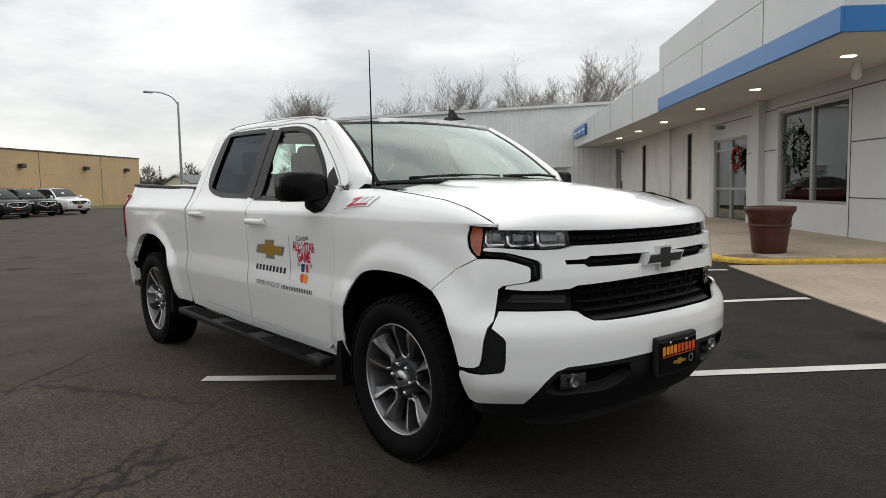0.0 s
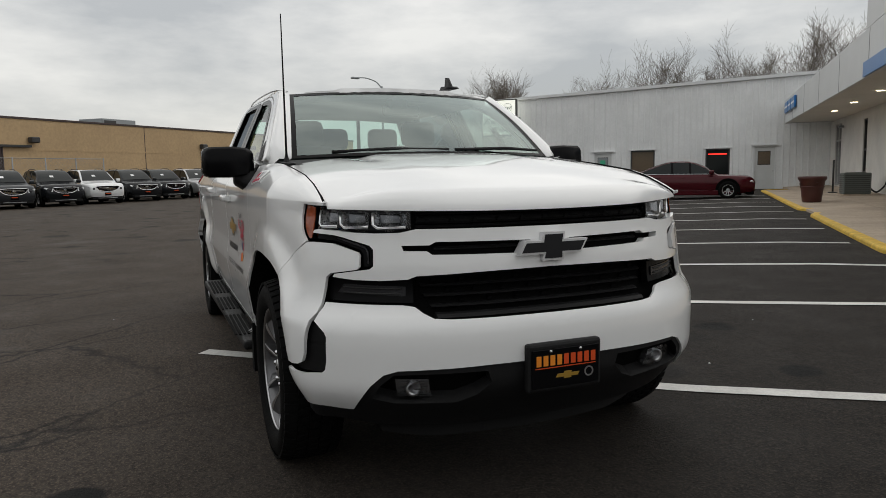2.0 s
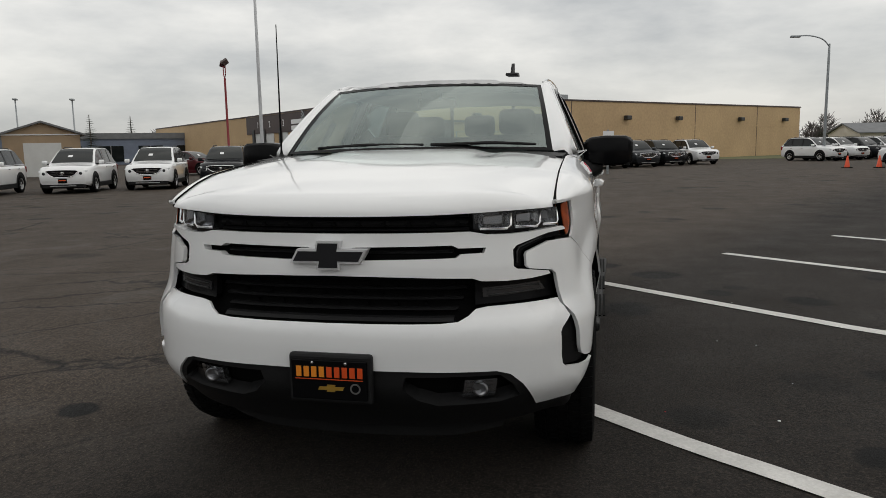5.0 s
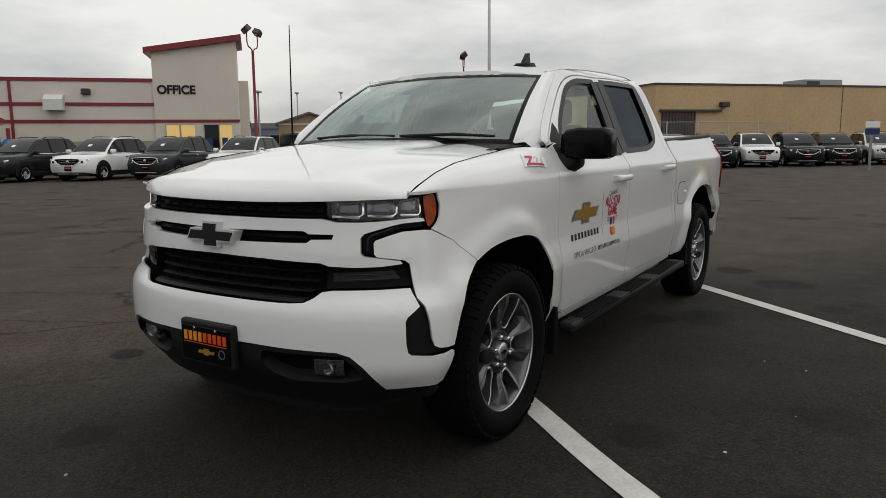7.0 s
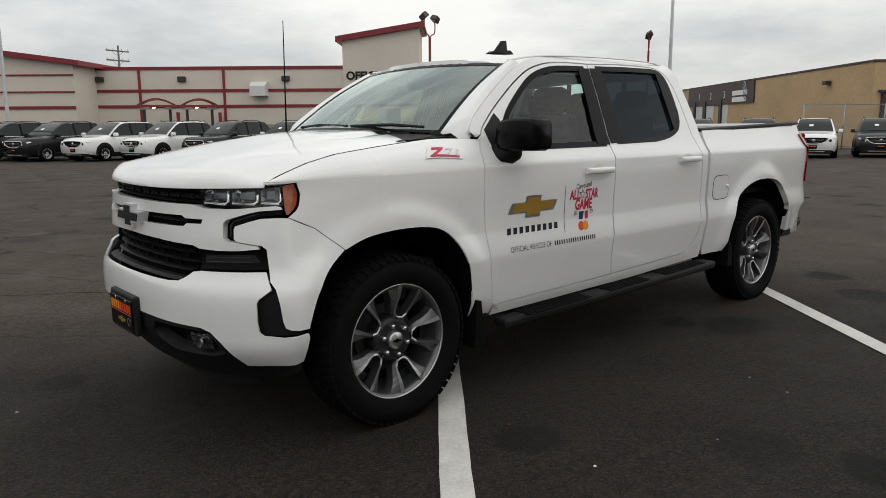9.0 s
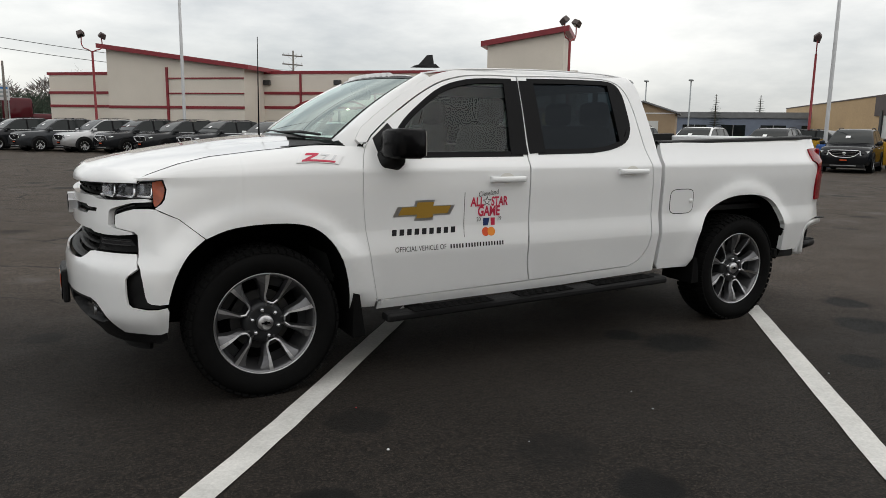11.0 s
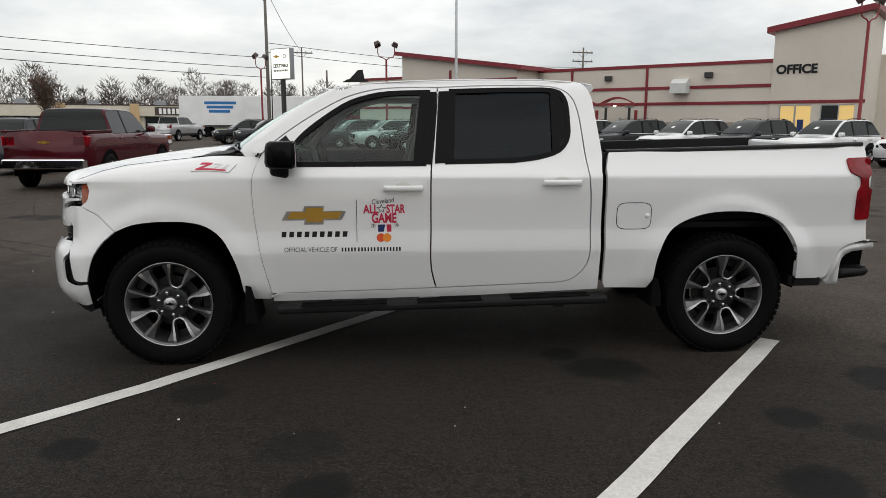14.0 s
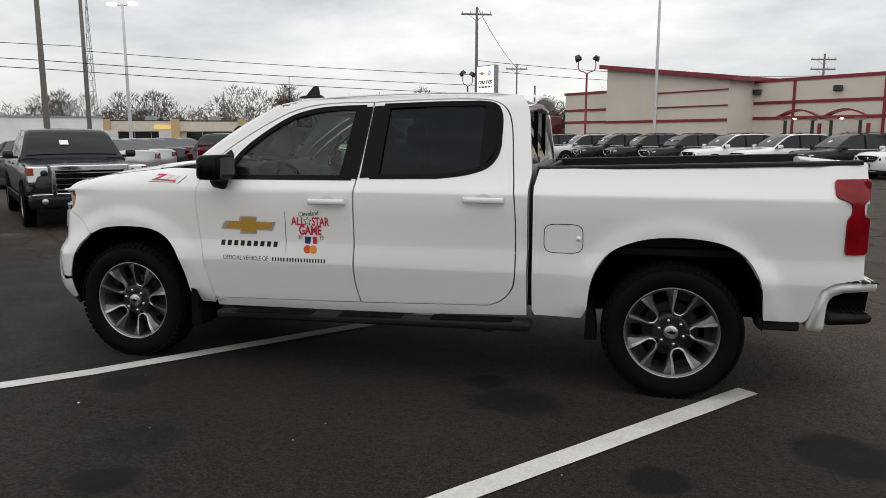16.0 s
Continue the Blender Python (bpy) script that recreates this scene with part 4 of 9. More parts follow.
part("emblem", prism(bowtie(-0.32, 4.75, 0.8, 0.3), -0.182, -0.172), "gold", sg, "gold cross emblem")
bm = bmesh.new()
tube([(0.52 + 0.24 * math.cos(t), -0.178, 4.78 + 0.24 * math.sin(t)) for t in [2 * math.pi * k / 24 for k in range(25)]], 0.014, 6, bm, False)
for k in (-1, 0, 1):
    prism([(0.52 + 0.13 * k - 0.05, 4.72), (0.52 + 0.13 * k + 0.03, 4.86), (0.52 + 0.13 * k + 0.06, 4.80), (0.52 + 0.13 * k, 4.66)], -0.18, -0.174, "y", bm)
part("round_emblem", bm, "pole_grey", sg)

bol = lot_thing("bollard", "bright blue painted bollard", "bollard", -11.75, 35.3)
part("post", lathe([(0.001, 0), (0.11, 0), (0.11, 1.25), (0.09, 1.32), (0.001, 1.35)], 20), "blue_paint", bol, smooth=True)


def cone(a, b):
    t = lot_thing("traffic_cone", "small orange traffic cone on a black base", "cone", a, b, group="traffic cones")
    part("base", box(-0.2, -0.2, 0, 0.2, 0.2, 0.04, 0.01), "rubber", t)
    part("cone", lathe([(0.14, 0.04), (0.03, 0.62), (0.001, 0.63)], 20), "cone_orange", t, smooth=True)


cone(-15.6, 36.6)
cone(-14.4, 37.4)

# ---- the tan brick building ----
TA, TB0, TB1, TH = -39.0, 25.2, 74.0, 4.95
tan = lot_thing("warehouse", "long tan brick warehouse with flat roof", "building")
lot_part("wall", box(-112, TB0, 0, TA, TB1, TH, 0.02), "tan_brick", parent=tan)
lot_part("coping", box(-112.1, TB0 - 0.06, TH, TA + 0.06, TB1 + 0.06, TH + 0.12), "brown_metal", parent=tan)
gate = lot_part("gate", box(TA + 0.02, 25.7, 0.1, TA + 0.12, 28.2, 3.2), "brown_metal", "dark brown ribbed sliding gate", parent=tan)
for k in range(11):
    part("rib", box(TA + 0.12, 25.75 + 0.235 * k, 0.12, TA + 0.16, 25.8 + 0.235 * k, 3.18), "brown_metal", gate)
part("track", box(TA + 0.05, 25.5, 3.2, TA + 0.25, 30.1, 3.34), "dark_frame", gate)
for b in (30.3, 46.5, 53.4, 63.0, 70.8):
    lot_part("wall_lamp", box(TA + 0.02, b - 0.3, 3.5, TA + 0.45, b + 0.3, 3.85, 0.05), "dark_frame", parent=tan)
lot_part("wall_lamp", box(-44.2, TB0 - 0.4, 3.9, -43.7, TB0 - 0.02, 4.15, 0.03), "dark_frame", parent=tan)
for k, b in enumerate((40.0, 56.0, 66.0)):
    lot_part("pilaster_joint", box(TA - 0.01, b, 0, TA + 0.012, b + 0.06, TH - 0.02), "brown_metal", parent=tan)
lot_part("brick_course", box(TA - 0.01, TB0, 3.0, TA + 0.015, TB1, 3.12), "tan_brick", parent=tan)
unit = lot_part("roof_unit", box(-47.5, 42.0, TH + 0.1, -45.0, 45.6, 6.0, 0.03), "pole_grey", "grey rooftop air handler", parent=tan)
part("louvre", box(-44.99, 42.2, TH + 0.3, -44.96, 43.4, 5.85), "dark_frame", unit)
# dock end with brown sign band
lot_part("sign_band", box(-72.2, TB0 - 0.12, 3.15, -55.7, TB0 - 0.02, 4.9), "brown_metal", "dark brown sign band", parent=tan)
for k, (a0, a1) in enumerate(((-70.2, -68.0), (-67.2, -64.8), (-63.0, -61.3))):
    dk = lot_part("dock_door", box(a0 + 0.4, TB0 - 0.06, 1.1, a1, TB0 - 0.01, 3.4), "door_white", parent=tan)
    part("dock_seal", box(a0 - 0.2, TB0 - 0.2, 1.0, a0 + 0.38, TB0 - 0.01, 3.6), "dark_frame", dk)
    nt_ = text_part("dock_number", str(k + 1), 0.9, tan, "decal_white", LOT.inverted() @ LOT @ pose(a1 - 0.8, TB0 - 0.135, 4.0, 90, 0, 0))
for k, (w0, z) in enumerate(((3.2, 4.05), (3.0, 3.5))):
    lot_part("sign_bar", box(-60.2, TB0 - 0.15, z - 0.2, -60.2 + w0, TB0 - 0.121, z + 0.2), "decal_white", "white lettering bar", parent=tan)
bm = bmesh.new()
for r in (0.35, 0.6, 0.85):
    tube([(-58.0 + r * math.cos(t), TB0 - 0.14, 4.1 + r * math.sin(t)) for t in [-0.9 + 2.2 * k / 12 for k in range(13)]], 0.05, 6, bm)
lot_part("sign_arc", bm, "pole_grey", parent=tan)

# ---- the cream building with red trim ----
RA = -38.0
red = lot_thing("office_building", "cream stucco building with dark red trim bands", "building")
lot_part("wall", box(-60, -36.0, 0, RA, -5.45, 4.72, 0.01), "cream_wall", parent=red)
for z0, z1 in ((4.66, 4.84), (3.40, 3.57), (2.51, 2.68)):
    lot_part("band", box(RA - 0.01, -36.0 if z0 < 4 else -36.1, z0, RA + 0.05, -5.45, z1), "red_trim", parent=red)
for b in (-26.6, -21.95, -17.3, -12.4):
    lot_part("pilaster", box(RA, b - 0.065, 0, RA + 0.08, b + 0.065, 4.66), "red_trim", parent=red)
lot_part("dark_base", box(RA, -36, 0, RA + 0.03, -5.45, 1.55), mat("brown_base_course", (0.30, 0.26, 0.22), 0.8, stain=0.1), parent=red)
for b in (-24.3, -19.55, -14.8, -8.8):
    lp = lot_part("wall_lamp", box(RA + 0.01, b - 0.22, 3.98, RA + 0.25, b + 0.22, 4.28, 0.03), "dark_frame", parent=red)
lot_part("vent_hood", prism([(RA, 3.15), (RA + 0.7, 3.15), (RA + 0.7, 3.7), (RA + 0.3, 3.95), (RA, 3.95)], -10.75, -9.85, "y"), "door_white", parent=red)
lot_part("vent_hood", prism([(RA, 3.15), (RA + 0.7, 3.15), (RA + 0.7, 3.7), (RA + 0.3, 3.95), (RA, 3.95)], -25.4, -24.5, "y"), "door_white", parent=red)
lot_part("loading_door", box(RA + 0.01, -25.0, 0, RA + 0.06, -22.3, 2.66), "door_white", parent=red)
# tower
tow = bmesh.new()
prism([(-5.5, 0), (-1.15, 0), (-1.15, 6.9), (-5.5, 6.2)], RA - 4.0, RA + 0.12, "x", tow)
lot_part("tower", tow, "cream_wall", "cream stair tower", parent=red)
tr = bmesh.new()
prism([(-5.85, 6.12), (-0.85, 6.92), (-0.85, 7.22), (-5.85, 6.42)], RA - 4.3, RA + 0.4, "x", tr)
lot_part("tower_roof", tr, "red_trim", parent=red)
lot_part("band", box(RA + 0.1, -5.5, 2.52, RA + 0.16, -1.1, 2.68), "red_trim", parent=red)
lot_part("rear_wing", box(-56, -2.6, 0, RA - 4.0, -0.6, 5.1), "cream_wall", parent=red)
lot_part("band", box(-56, -0.6, 2.5, RA - 4.0, -0.55, 2.7), "red_trim", parent=red)
for b0, b1 in ((-4.95, -4.3), (-4.2, -3.5), (-3.0, -2.25), (-2.2, -1.55)):
    w = lot_part("window", box(RA + 0.10, b0, 0.9, RA + 0.135, b1, 2.4), "interior_warm" if b0 < -3.2 or b0 > -2.3 else "window_dark", "office window lit from inside", parent=red)
    part("frame_bar", box(RA + 0.12, b0 - 0.05, 0.85, RA + 0.16, b0, 2.45), "alu", w)
    part("frame_bar", box(RA + 0.12, b0, 2.4, RA + 0.16, b1, 2.46), "alu", w)
    part("display", box(RA + 0.136, b0 + 0.1, 0.95, RA + 0.145, b0 + 0.4, 1.7), "decal_blue", w)
text_part("lettering", "OFFICE", 0.62, red, "decal_black", pose(RA + 0.13, -4.33, 4.24, 90, 0, 90), "black raised slab lettering", 0.98, 0.03, 0.022)
# the taller wing at its far end, with a sloping red roof edge
wing = lot_thing("corner_wing", "taller cream wing with sloping red roof edge", "building")
tw = bmesh.new()
prism([(-29.3, 0), (-19.8, 0), (-19.8, 4.9), (-29.3, 6.15)], -46, -35.5, "x", tw)
lot_part("wall", tw, "cream_wall", parent=wing)
tr = bmesh.new()
prism([(-29.7, 6.08), (-19.3, 4.72), (-19.3, 4.98), (-29.7, 6.36)], -46.2, -35.1, "x", tr)
lot_part("roof_edge", tr, "red_trim", parent=wing)
lot_part("band", box(-35.5, -29.3, 2.42, -35.44, -19.8, 2.58), "red_trim", parent=wing)
for z in (4.2, 3.3):
    lot_part("band", box(-35.5, -25.0, z, -35.44, -19.8, z + 0.08), "red_trim", parent=wing)
lot_part("pilaster", box(-35.5, -25.1, 0, -35.42, -24.95, 4.9), "red_trim", parent=wing)

# ---- the white crew-cab pickup ----
truck = thing("pickup_truck", "white crew-cab pickup truck with decals on its doors", "truck")
HUB_R = -3.745
SECTION = [(0.38, 0.915), (0.46, 0.95), (0.52, 0.962), (0.62, 0.978), (0.74, 0.999), (0.80, 0.992), (0.88, 0.979), (1.0, 0.983), (1.12, 0.990), (1.232, 0.986), (1.30, 0.938), (1.335, 0.916), (1.36, 0.902), (1.45, 0.865), (1.60, 0.80), (1.78, 0.715), (1.82, 0.692), (1.86, 0.655), (1.885, 0.60)]
FENDER_TOP = [(-0.6, 1.385), (-0.3, 1.365), (0.0, 1.335), (0.25, 1.305), (0.40, 1.27), (0.5, 1.235), (0.61, 1.195)]


def flare(x, z):
    """How far the body swells round the wheels."""
    f = 0.0
    for hx, top in ((0.0, 0.40), (HUB_R, 0.42)):
        r = math.hypot(x - hx, (z - top) * 0.97)
        f = max(f, (1 - smooth01(r, 0.57, 0.70)) * smooth01(z, 0.40, 0.55))
    return 0.026 * f


def side(x, v):
    """The flank of the body, by length x and height v; past the fender's shoulder v runs over its top."""
    y = soft_table(SECTION, v, 0.014) + flare(x, v)
    if x > 0.1:
        y -= smooth01(x, 0.05, 0.75) * lerp_table([(0.4, 0.0), (0.6, 0.01), (0.85, 0.05), (1.15, 0.12), (1.4, 0.12)], v) * 1.05
        y -= 1.4 * max(0.0, x - 0.45) ** 2 * smooth01(v, 1.0, 1.15)
    if x < -4.2:
        y -= 0.03 * smooth01(x, -4.2, -4.95)
    if x < -4.55:
        y -= 0.055 * ((-4.55 - x) / 0.25) ** 2
    z = v
    if x > -0.62 and v > 1.2:
        w = smooth01(x, -0.62, -0.2)
        t = min(1.0, (v - 1.2) / 0.16)
        y0 = soft_table(SECTION, 1.2, 0.022) - (smooth01(x, 0.05, 0.75) * 0.12 if x > 0.1 else 0) - 1.4 * max(0.0, x - 0.45) ** 2
        zt = lerp_table(FENDER_TOP, x)
        za = 1.2 + (zt - 1.2) * math.sin(t * math.pi / 2)
        ya = y0 - (y0 - 0.842) * (1 - math.cos(t * math.pi / 2)) ** 0.9
        y, z = y + (ya - y) * w, z + (za - z) * w
    return (x, y, z)


def inset(loop, d):
    """The outline drawn in by d metres (grown where d is negative)."""
    pts = [Vector(p[:2]) for p in loop]
    n = len(pts)
    area = sum(pts[i].x * pts[(i + 1) % n].y - pts[(i + 1) % n].x * pts[i].y for i in range(n))
    s = 1 if area > 0 else -1
    out = []
    for i in range(n):
        a, b, c = pts[i - 1], pts[i], pts[(i + 1) % n]
        e0, e1 = (b - a).normalized(), (c - b).normalized()
        n0, n1 = Vector((-e0.y, e0.x)) * s, Vector((-e1.y, e1.x)) * s
        m = (n0 + n1)
        m = m / max(0.35, m.length_squared / 2) if m.length > 1e-6 else n0
        out.append(tuple(b + m * d))
    return out


def flank(name, outline, parent, material="paint_white", holes=(), off=0.0, thick=0.025, step=(0.06, 0.035), label="", place=side, both=True, grid_v=(0.74, 0.80, 0.88, 1.208, 1.222, 1.238, 1.256)):
    """A body panel on both flanks, or one."""
    obs = []
    for mirror in ((False, True) if both else (False,)):
        def put(u, v):
            p = place(u, v)
            return (p[0], p[1] + off, p[2])
        bm = panel(outline, put, holes, step, mirror=mirror, grid_v=grid_v)
        rim(bm, Vector((0, -1 if mirror else 1, 0.001)), thick)
        obs.append(part(name, bm, material, parent, label))
    return obs


ARCH_F = [(0.488, 0.60), (0.450, 0.72), (0.388, 0.818), (0.30, 0.892), (0.20, 0.933), (0.09, 0.952), (-0.03, 0.957), (-0.16, 0.951), (-0.27, 0.922), (-0.365, 0.846), (-0.430, 0.73), (-0.468, 0.60), (-0.482, 0.50)]
ARCH_R = [(-3.235, 0.53), (-3.25, 0.68), (-3.29, 0.80), (-3.36, 0.89), (-3.47, 0.95), (-3.60, 0.985), (-3.745, 0.995), (-3.89, 0.988), (-4.02, 0.96), (-4.12, 0.905), (-4.19, 0.82), (-4.235, 0.70), (-4.255, 0.52)]
DOOR_FRONT_EDGE = spline([(-0.662, 0.462), (-0.625, 0.62), (-0.595, 0.78), (-0.570, 0.97), (-0.562, 1.18), (-0.580, 1.29), (-0.612, 1.365)], 4)
SPLIT = spline([(-1.778, 1.815), (-1.760, 1.62), (-1.738, 1.42), (-1.718, 1.26), (-1.715, 1.05), (-1.716, 0.88), (-1.712, 0.72), (-1.722, 0.60), (-1.752, 0.485)], 3)
DOOR_TOP_F = spline([(-0.66, 1.425), (-0.76, 1.505), (-0.90, 1.60), (-1.05, 1.690), (-1.20, 1.760), (-1.38, 1.802), (-1.58, 1.815)], 3)
FRONT_DOOR = DOOR_FRONT_EDGE + DOOR_TOP_F + SPLIT
REAR_EDGE = spline([(-2.40, 1.832), (-2.57, 1.822), (-2.675, 1.775), (-2.728, 1.66), (-2.755, 1.40), (-2.782, 1.12), (-2.788, 0.90), (-2.785, 0.70), (-2.755, 0.61), (-2.69, 0.545), (-2.61, 0.513)], 4)
REAR_DOOR = SPLIT[::-1] + [(-2.0, 1.826), (-2.2, 1.831)] + REAR_EDGE
WIN_F = spline([(-0.79, 1.318), (-0.805, 1.385), (-0.89, 1.495), (-1.04, 1.612), (-1.20, 1.708), (-1.38, 1.758), (-1.55, 1.772)], 3) + [(-1.705, 1.776), (-1.668, 1.322)]
WIN_R = [(-1.835, 1.333), (-1.875, 1.784), (-2.2, 1.794)] + spline([(-2.50, 1.797), (-2.60, 1.782), (-2.642, 1.72), (-2.648, 1.60), (-2.640, 1.49), (-2.58, 1.408), (-2.44, 1.362), (-2.26, 1.340)], 3)
BOTH_DOORS = DOOR_FRONT_EDGE + DOOR_TOP_F + [(-1.778, 1.815), (-2.0, 1.826), (-2.2, 1.831)] + REAR_EDGE + [(-1.752, 0.485)]
CAB = [(-0.667, 0.405), (-0.672, 0.455)] + [(p[0] - 0.002, p[1]) for p in DOOR_FRONT_EDGE[1:-1]] + [(-0.56, 1.405)] + spline([(-0.60, 1.465), (-0.72, 1.553), (-0.88, 1.655), (-1.04, 1.745), (-1.18, 1.805), (-1.34, 1.838), (-1.56, 1.852), (-1.95, 1.864), (-2.45, 1.870), (-2.68, 1.865), (-2.79, 1.835), (-2.835, 1.74)], 3) + [(-2.868, 1.42), (-2.872, 1.36), (-2.858, 1.26), (-2.860, 0.46), (-2.0, 0.425)]

flank("cab_side", CAB, truck, holes=[inset(BOTH_DOORS, -0.0035)], thick=0.05, label="white cab side frame")
doors_f = flank("front_door", inset(FRONT_DOOR, 0.0048), truck, holes=[WIN_F], label="white front door with decals")
doors_r = flank("rear_door", inset(REAR_DOOR, 0.0048), truck, holes=[WIN_R], label="white rear door with privacy glass")
FENDER = [(-0.495, 0.43), (-0.652, 0.425)] + [(p[0] + 0.004, p[1]) for p in DOOR_FRONT_EDGE[:-1]] + [(-0.595, 1.36), (-0.45, 1.36), (-0.2, 1.36), (0.1, 1.36)] + spline([(0.30, 1.36), (0.44, 1.359), (0.545, 1.345), (0.59, 1.30), (0.606, 1.23), (0.606, 1.188)], 3) + [(0.53, 1.190), (0.484, 1.194), (0.470, 1.145), (0.482, 1.095), (0.496, 1.074), (0.530, 1.049)] + [(0.42, 0.995), (0.303, 0.894)] + spline(ARCH_F[3:], 3)
flank("fender", FENDER, truck, label="white front fender", step=(0.045, 0.03), thick=0.010)
BEDSIDE = [(-2.894, 0.50), (-2.893, 1.28), (-2.92, 1.385), (-3.7, 1.405), (-4.5, 1.430), (-4.74, 1.437), (-4.785, 1.425), (-4.79, 1.37), (-4.782, 1.2), (-4.787, 0.95), (-4.785, 0.775)] + spline([(-4.62, 0.755), (-4.555, 0.71), (-4.525, 0.62), (-4.495, 0.53)], 3) + [(-4.47, 0.512)] + spline(ARCH_R[::-1], 3) + [(-3.20, 0.465), (-2.91, 0.468)]
flank("bed_side", BEDSIDE, truck, label="white bed side panel", thick=0.04)


def arch_lip(pts, name, hx):
    """The dark lining of a wheel arch, drawn inwards from its edge."""
    for sgn in (1, -1):
        bm = bmesh.new()
        rows = []
        for x, z in spline(pts, 3):
            y = side(x, z)[1] - 0.004
            rows.append([bm.verts.new((x, sgn * q, z)) for q in (y, y - 0.03, 0.35)])
        for r0, r1 in zip(rows, rows[1:]):
            for j in range(2):
                bm.faces.new((r0[j], r0[j + 1], r1[j + 1], r1[j]))
        bm.faces.new([r[2] for r in rows])
        part(name, bm, "gap", truck)


arch_lip([(0.50, 0.42)] + ARCH_F + [(-0.49, 0.40)], "wheel_housing", 0)
arch_lip([(-3.225, 0.44)] + ARCH_R + [(-4.26, 0.44)], "wheel_housing", HUB_R)

# glass, seals and pillar trim of the doors
for sgn, fd, rd in ((1, doors_f[0], doors_r[0]), (-1, doors_f[1], doors_r[1])):
    def glass_at(u, v):
        p = side(u, v)
        return (p[0], p[1] - 0.012, p[2])

    def trim_at(u, v):
        p = side(u, v)
        return (p[0], p[1] + 0.003, p[2])

    def pillar_at(u, v):
        p = side(u, v)
        return (p[0], p[1] + 0.0065, p[2])

    for dr, win, gm in ((fd, WIN_F, "glass_side"), (rd, WIN_R, "glass_dark")):
        bm = panel(inset(win, -0.004), glass_at, (), (0.1, 0.06), mirror=sgn < 0)
        for f in bm.faces:
            f.smooth = True
        if sum(f.normal.y for f in bm.faces) * sgn < 0:
            bmesh.ops.reverse_faces(bm, faces=bm.faces[:])
        g = part("window_glass", bm, gm, dr, "lightly tinted glass" if gm == "glass_side" else "dark privacy glass")
        g.visible_shadow = False
        bm = panel(inset(win, -0.022), trim_at, [inset(win, 0.010)], (0.2, 0.06), mirror=sgn < 0)
        rim(bm, Vector((0, sgn, 0)), 0.014)
        part("window_seal", bm, "gloss_black", dr, "black window seal")
    bm = panel([(-1.600, 1.316), (-1.660, 1.782), (-1.772, 1.786), (-1.738, 1.42), (-1.728, 1.312)], pillar_at, (), (0.2, 0.06), mirror=sgn < 0)
    rim(bm, Vector((0, sgn, 0)), 0.01)
    part("pillar_trim", bm, "gloss_black", fd, "gloss black pillar trim")
    bm = panel([(-1.745, 1.318), (-1.752, 1.42), (-1.784, 1.788), (-1.90, 1.792), (-1.872, 1.326)], pillar_at, (), (0.2, 0.06), mirror=sgn < 0)
    rim(bm, Vector((0, sgn, 0)), 0.01)
    part("pillar_trim", bm, "gloss_black", rd, "gloss black pillar trim")
    bm = panel([(-2.545, 1.79), (-2.60, 1.775), (-2.635, 1.70), (-2.636, 1.50), (-2.57, 1.412), (-2.535, 1.398)], pillar_at, (), (0.2, 0.06), mirror=sgn < 0)
    rim(bm, Vector((0, sgn, 0)), 0.01)
    part("quarter_trim", bm, "gloss_black", rd)
    bm = panel([(-0.685, 1.325), (-0.665, 1.41), (-0.775, 1.498), (-0.805, 1.46), (-0.792, 1.33)], trim_at, (), (0.2, 0.06), mirror=sgn < 0)
    rim(bm, Vector((0, sgn, 0)), 0.01)
    part("mirror_sail", bm, "plastic", fd)
    # handles
    for dr, x0, z0 in ((fd, -1.535, 1.162), (rd, -2.583, 1.193)):
        h = bmesh.new()
        y = side(x0, z0)[1]
        prof = spline([(-0.128, 0.0), (-0.122, 0.032), (-0.06, 0.043), (0.06, 0.043), (0.122, 0.032), (0.128, 0.0)], 3)
        rows = []
        for u, o in prof:
            rows.append([h.verts.new((x0 + u, sgn * (y + o + q), z0 + z)) for q, z in ((-0.012, -0.016), (0.0, -0.019), (0.008, -0.010), (0.008, 0.012), (0.0, 0.019), (-0.012, 0.016))])
        for r0, r1 in zip(rows, rows[1:]):
            for j in range(6):
                h.faces.new((r0[j], r0[(j + 1) % 6], r1[(j + 1) % 6], r1[j]))
        h.faces.new(rows[0])
        h.faces.new(rows[-1][::-1])
        bmesh.ops.recalc_face_normals(h, faces=h.faces[:])
        hd = part("door_handle", h, "paint_white", dr, "white pull handle", True)
        # no hollow here: a flat oval carries the finger recess's shade as darker colour
        cup = panel([(x0 + 0.055 * math.cos(t), z0 + 0.004 + 0.034 * math.sin(t)) for t in [2 * math.pi * k / 20 for k in range(20)]], lambda u, v: (u, side(u, v)[1] + 0.0015, side(u, v)[2]), (), (0.1, 0.1), mirror=sgn < 0)
        part("handle_cup", cup, "soffit", hd, "flat darker oval painted as the shade of a finger recess")

# fuel door on the driver's flank
FD = [(-3.083 + 0.117 * math.copysign(abs(math.cos(t)) ** 0.45, math.cos(t)), 0.965 + 0.088 * math.copysign(abs(math.sin(t)) ** 0.45, math.sin(t))) for t in [2 * math.pi * k / 32 for k in range(32)]]
ring = flank("fuel_door_gap", inset(FD, -0.004), truck, "gap", [inset(FD, 0.001)], 0.0012, 0.002, (0.3, 0.3), both=False)
fdo = flank("fuel_door", inset(FD, 0.001), truck, "paint_white", (), 0.002, 0.003, (0.06, 0.04), both=False)
part("finger_pull", lathe([(0.001, 0.012), (0.012, 0.01), (0.017, 0.0)], 14, "y"), "decal_white", fdo[0], smooth=True).matrix_basis = pose(-3.175, side(-3.175, 0.965)[1] + 0.002, 0.968)

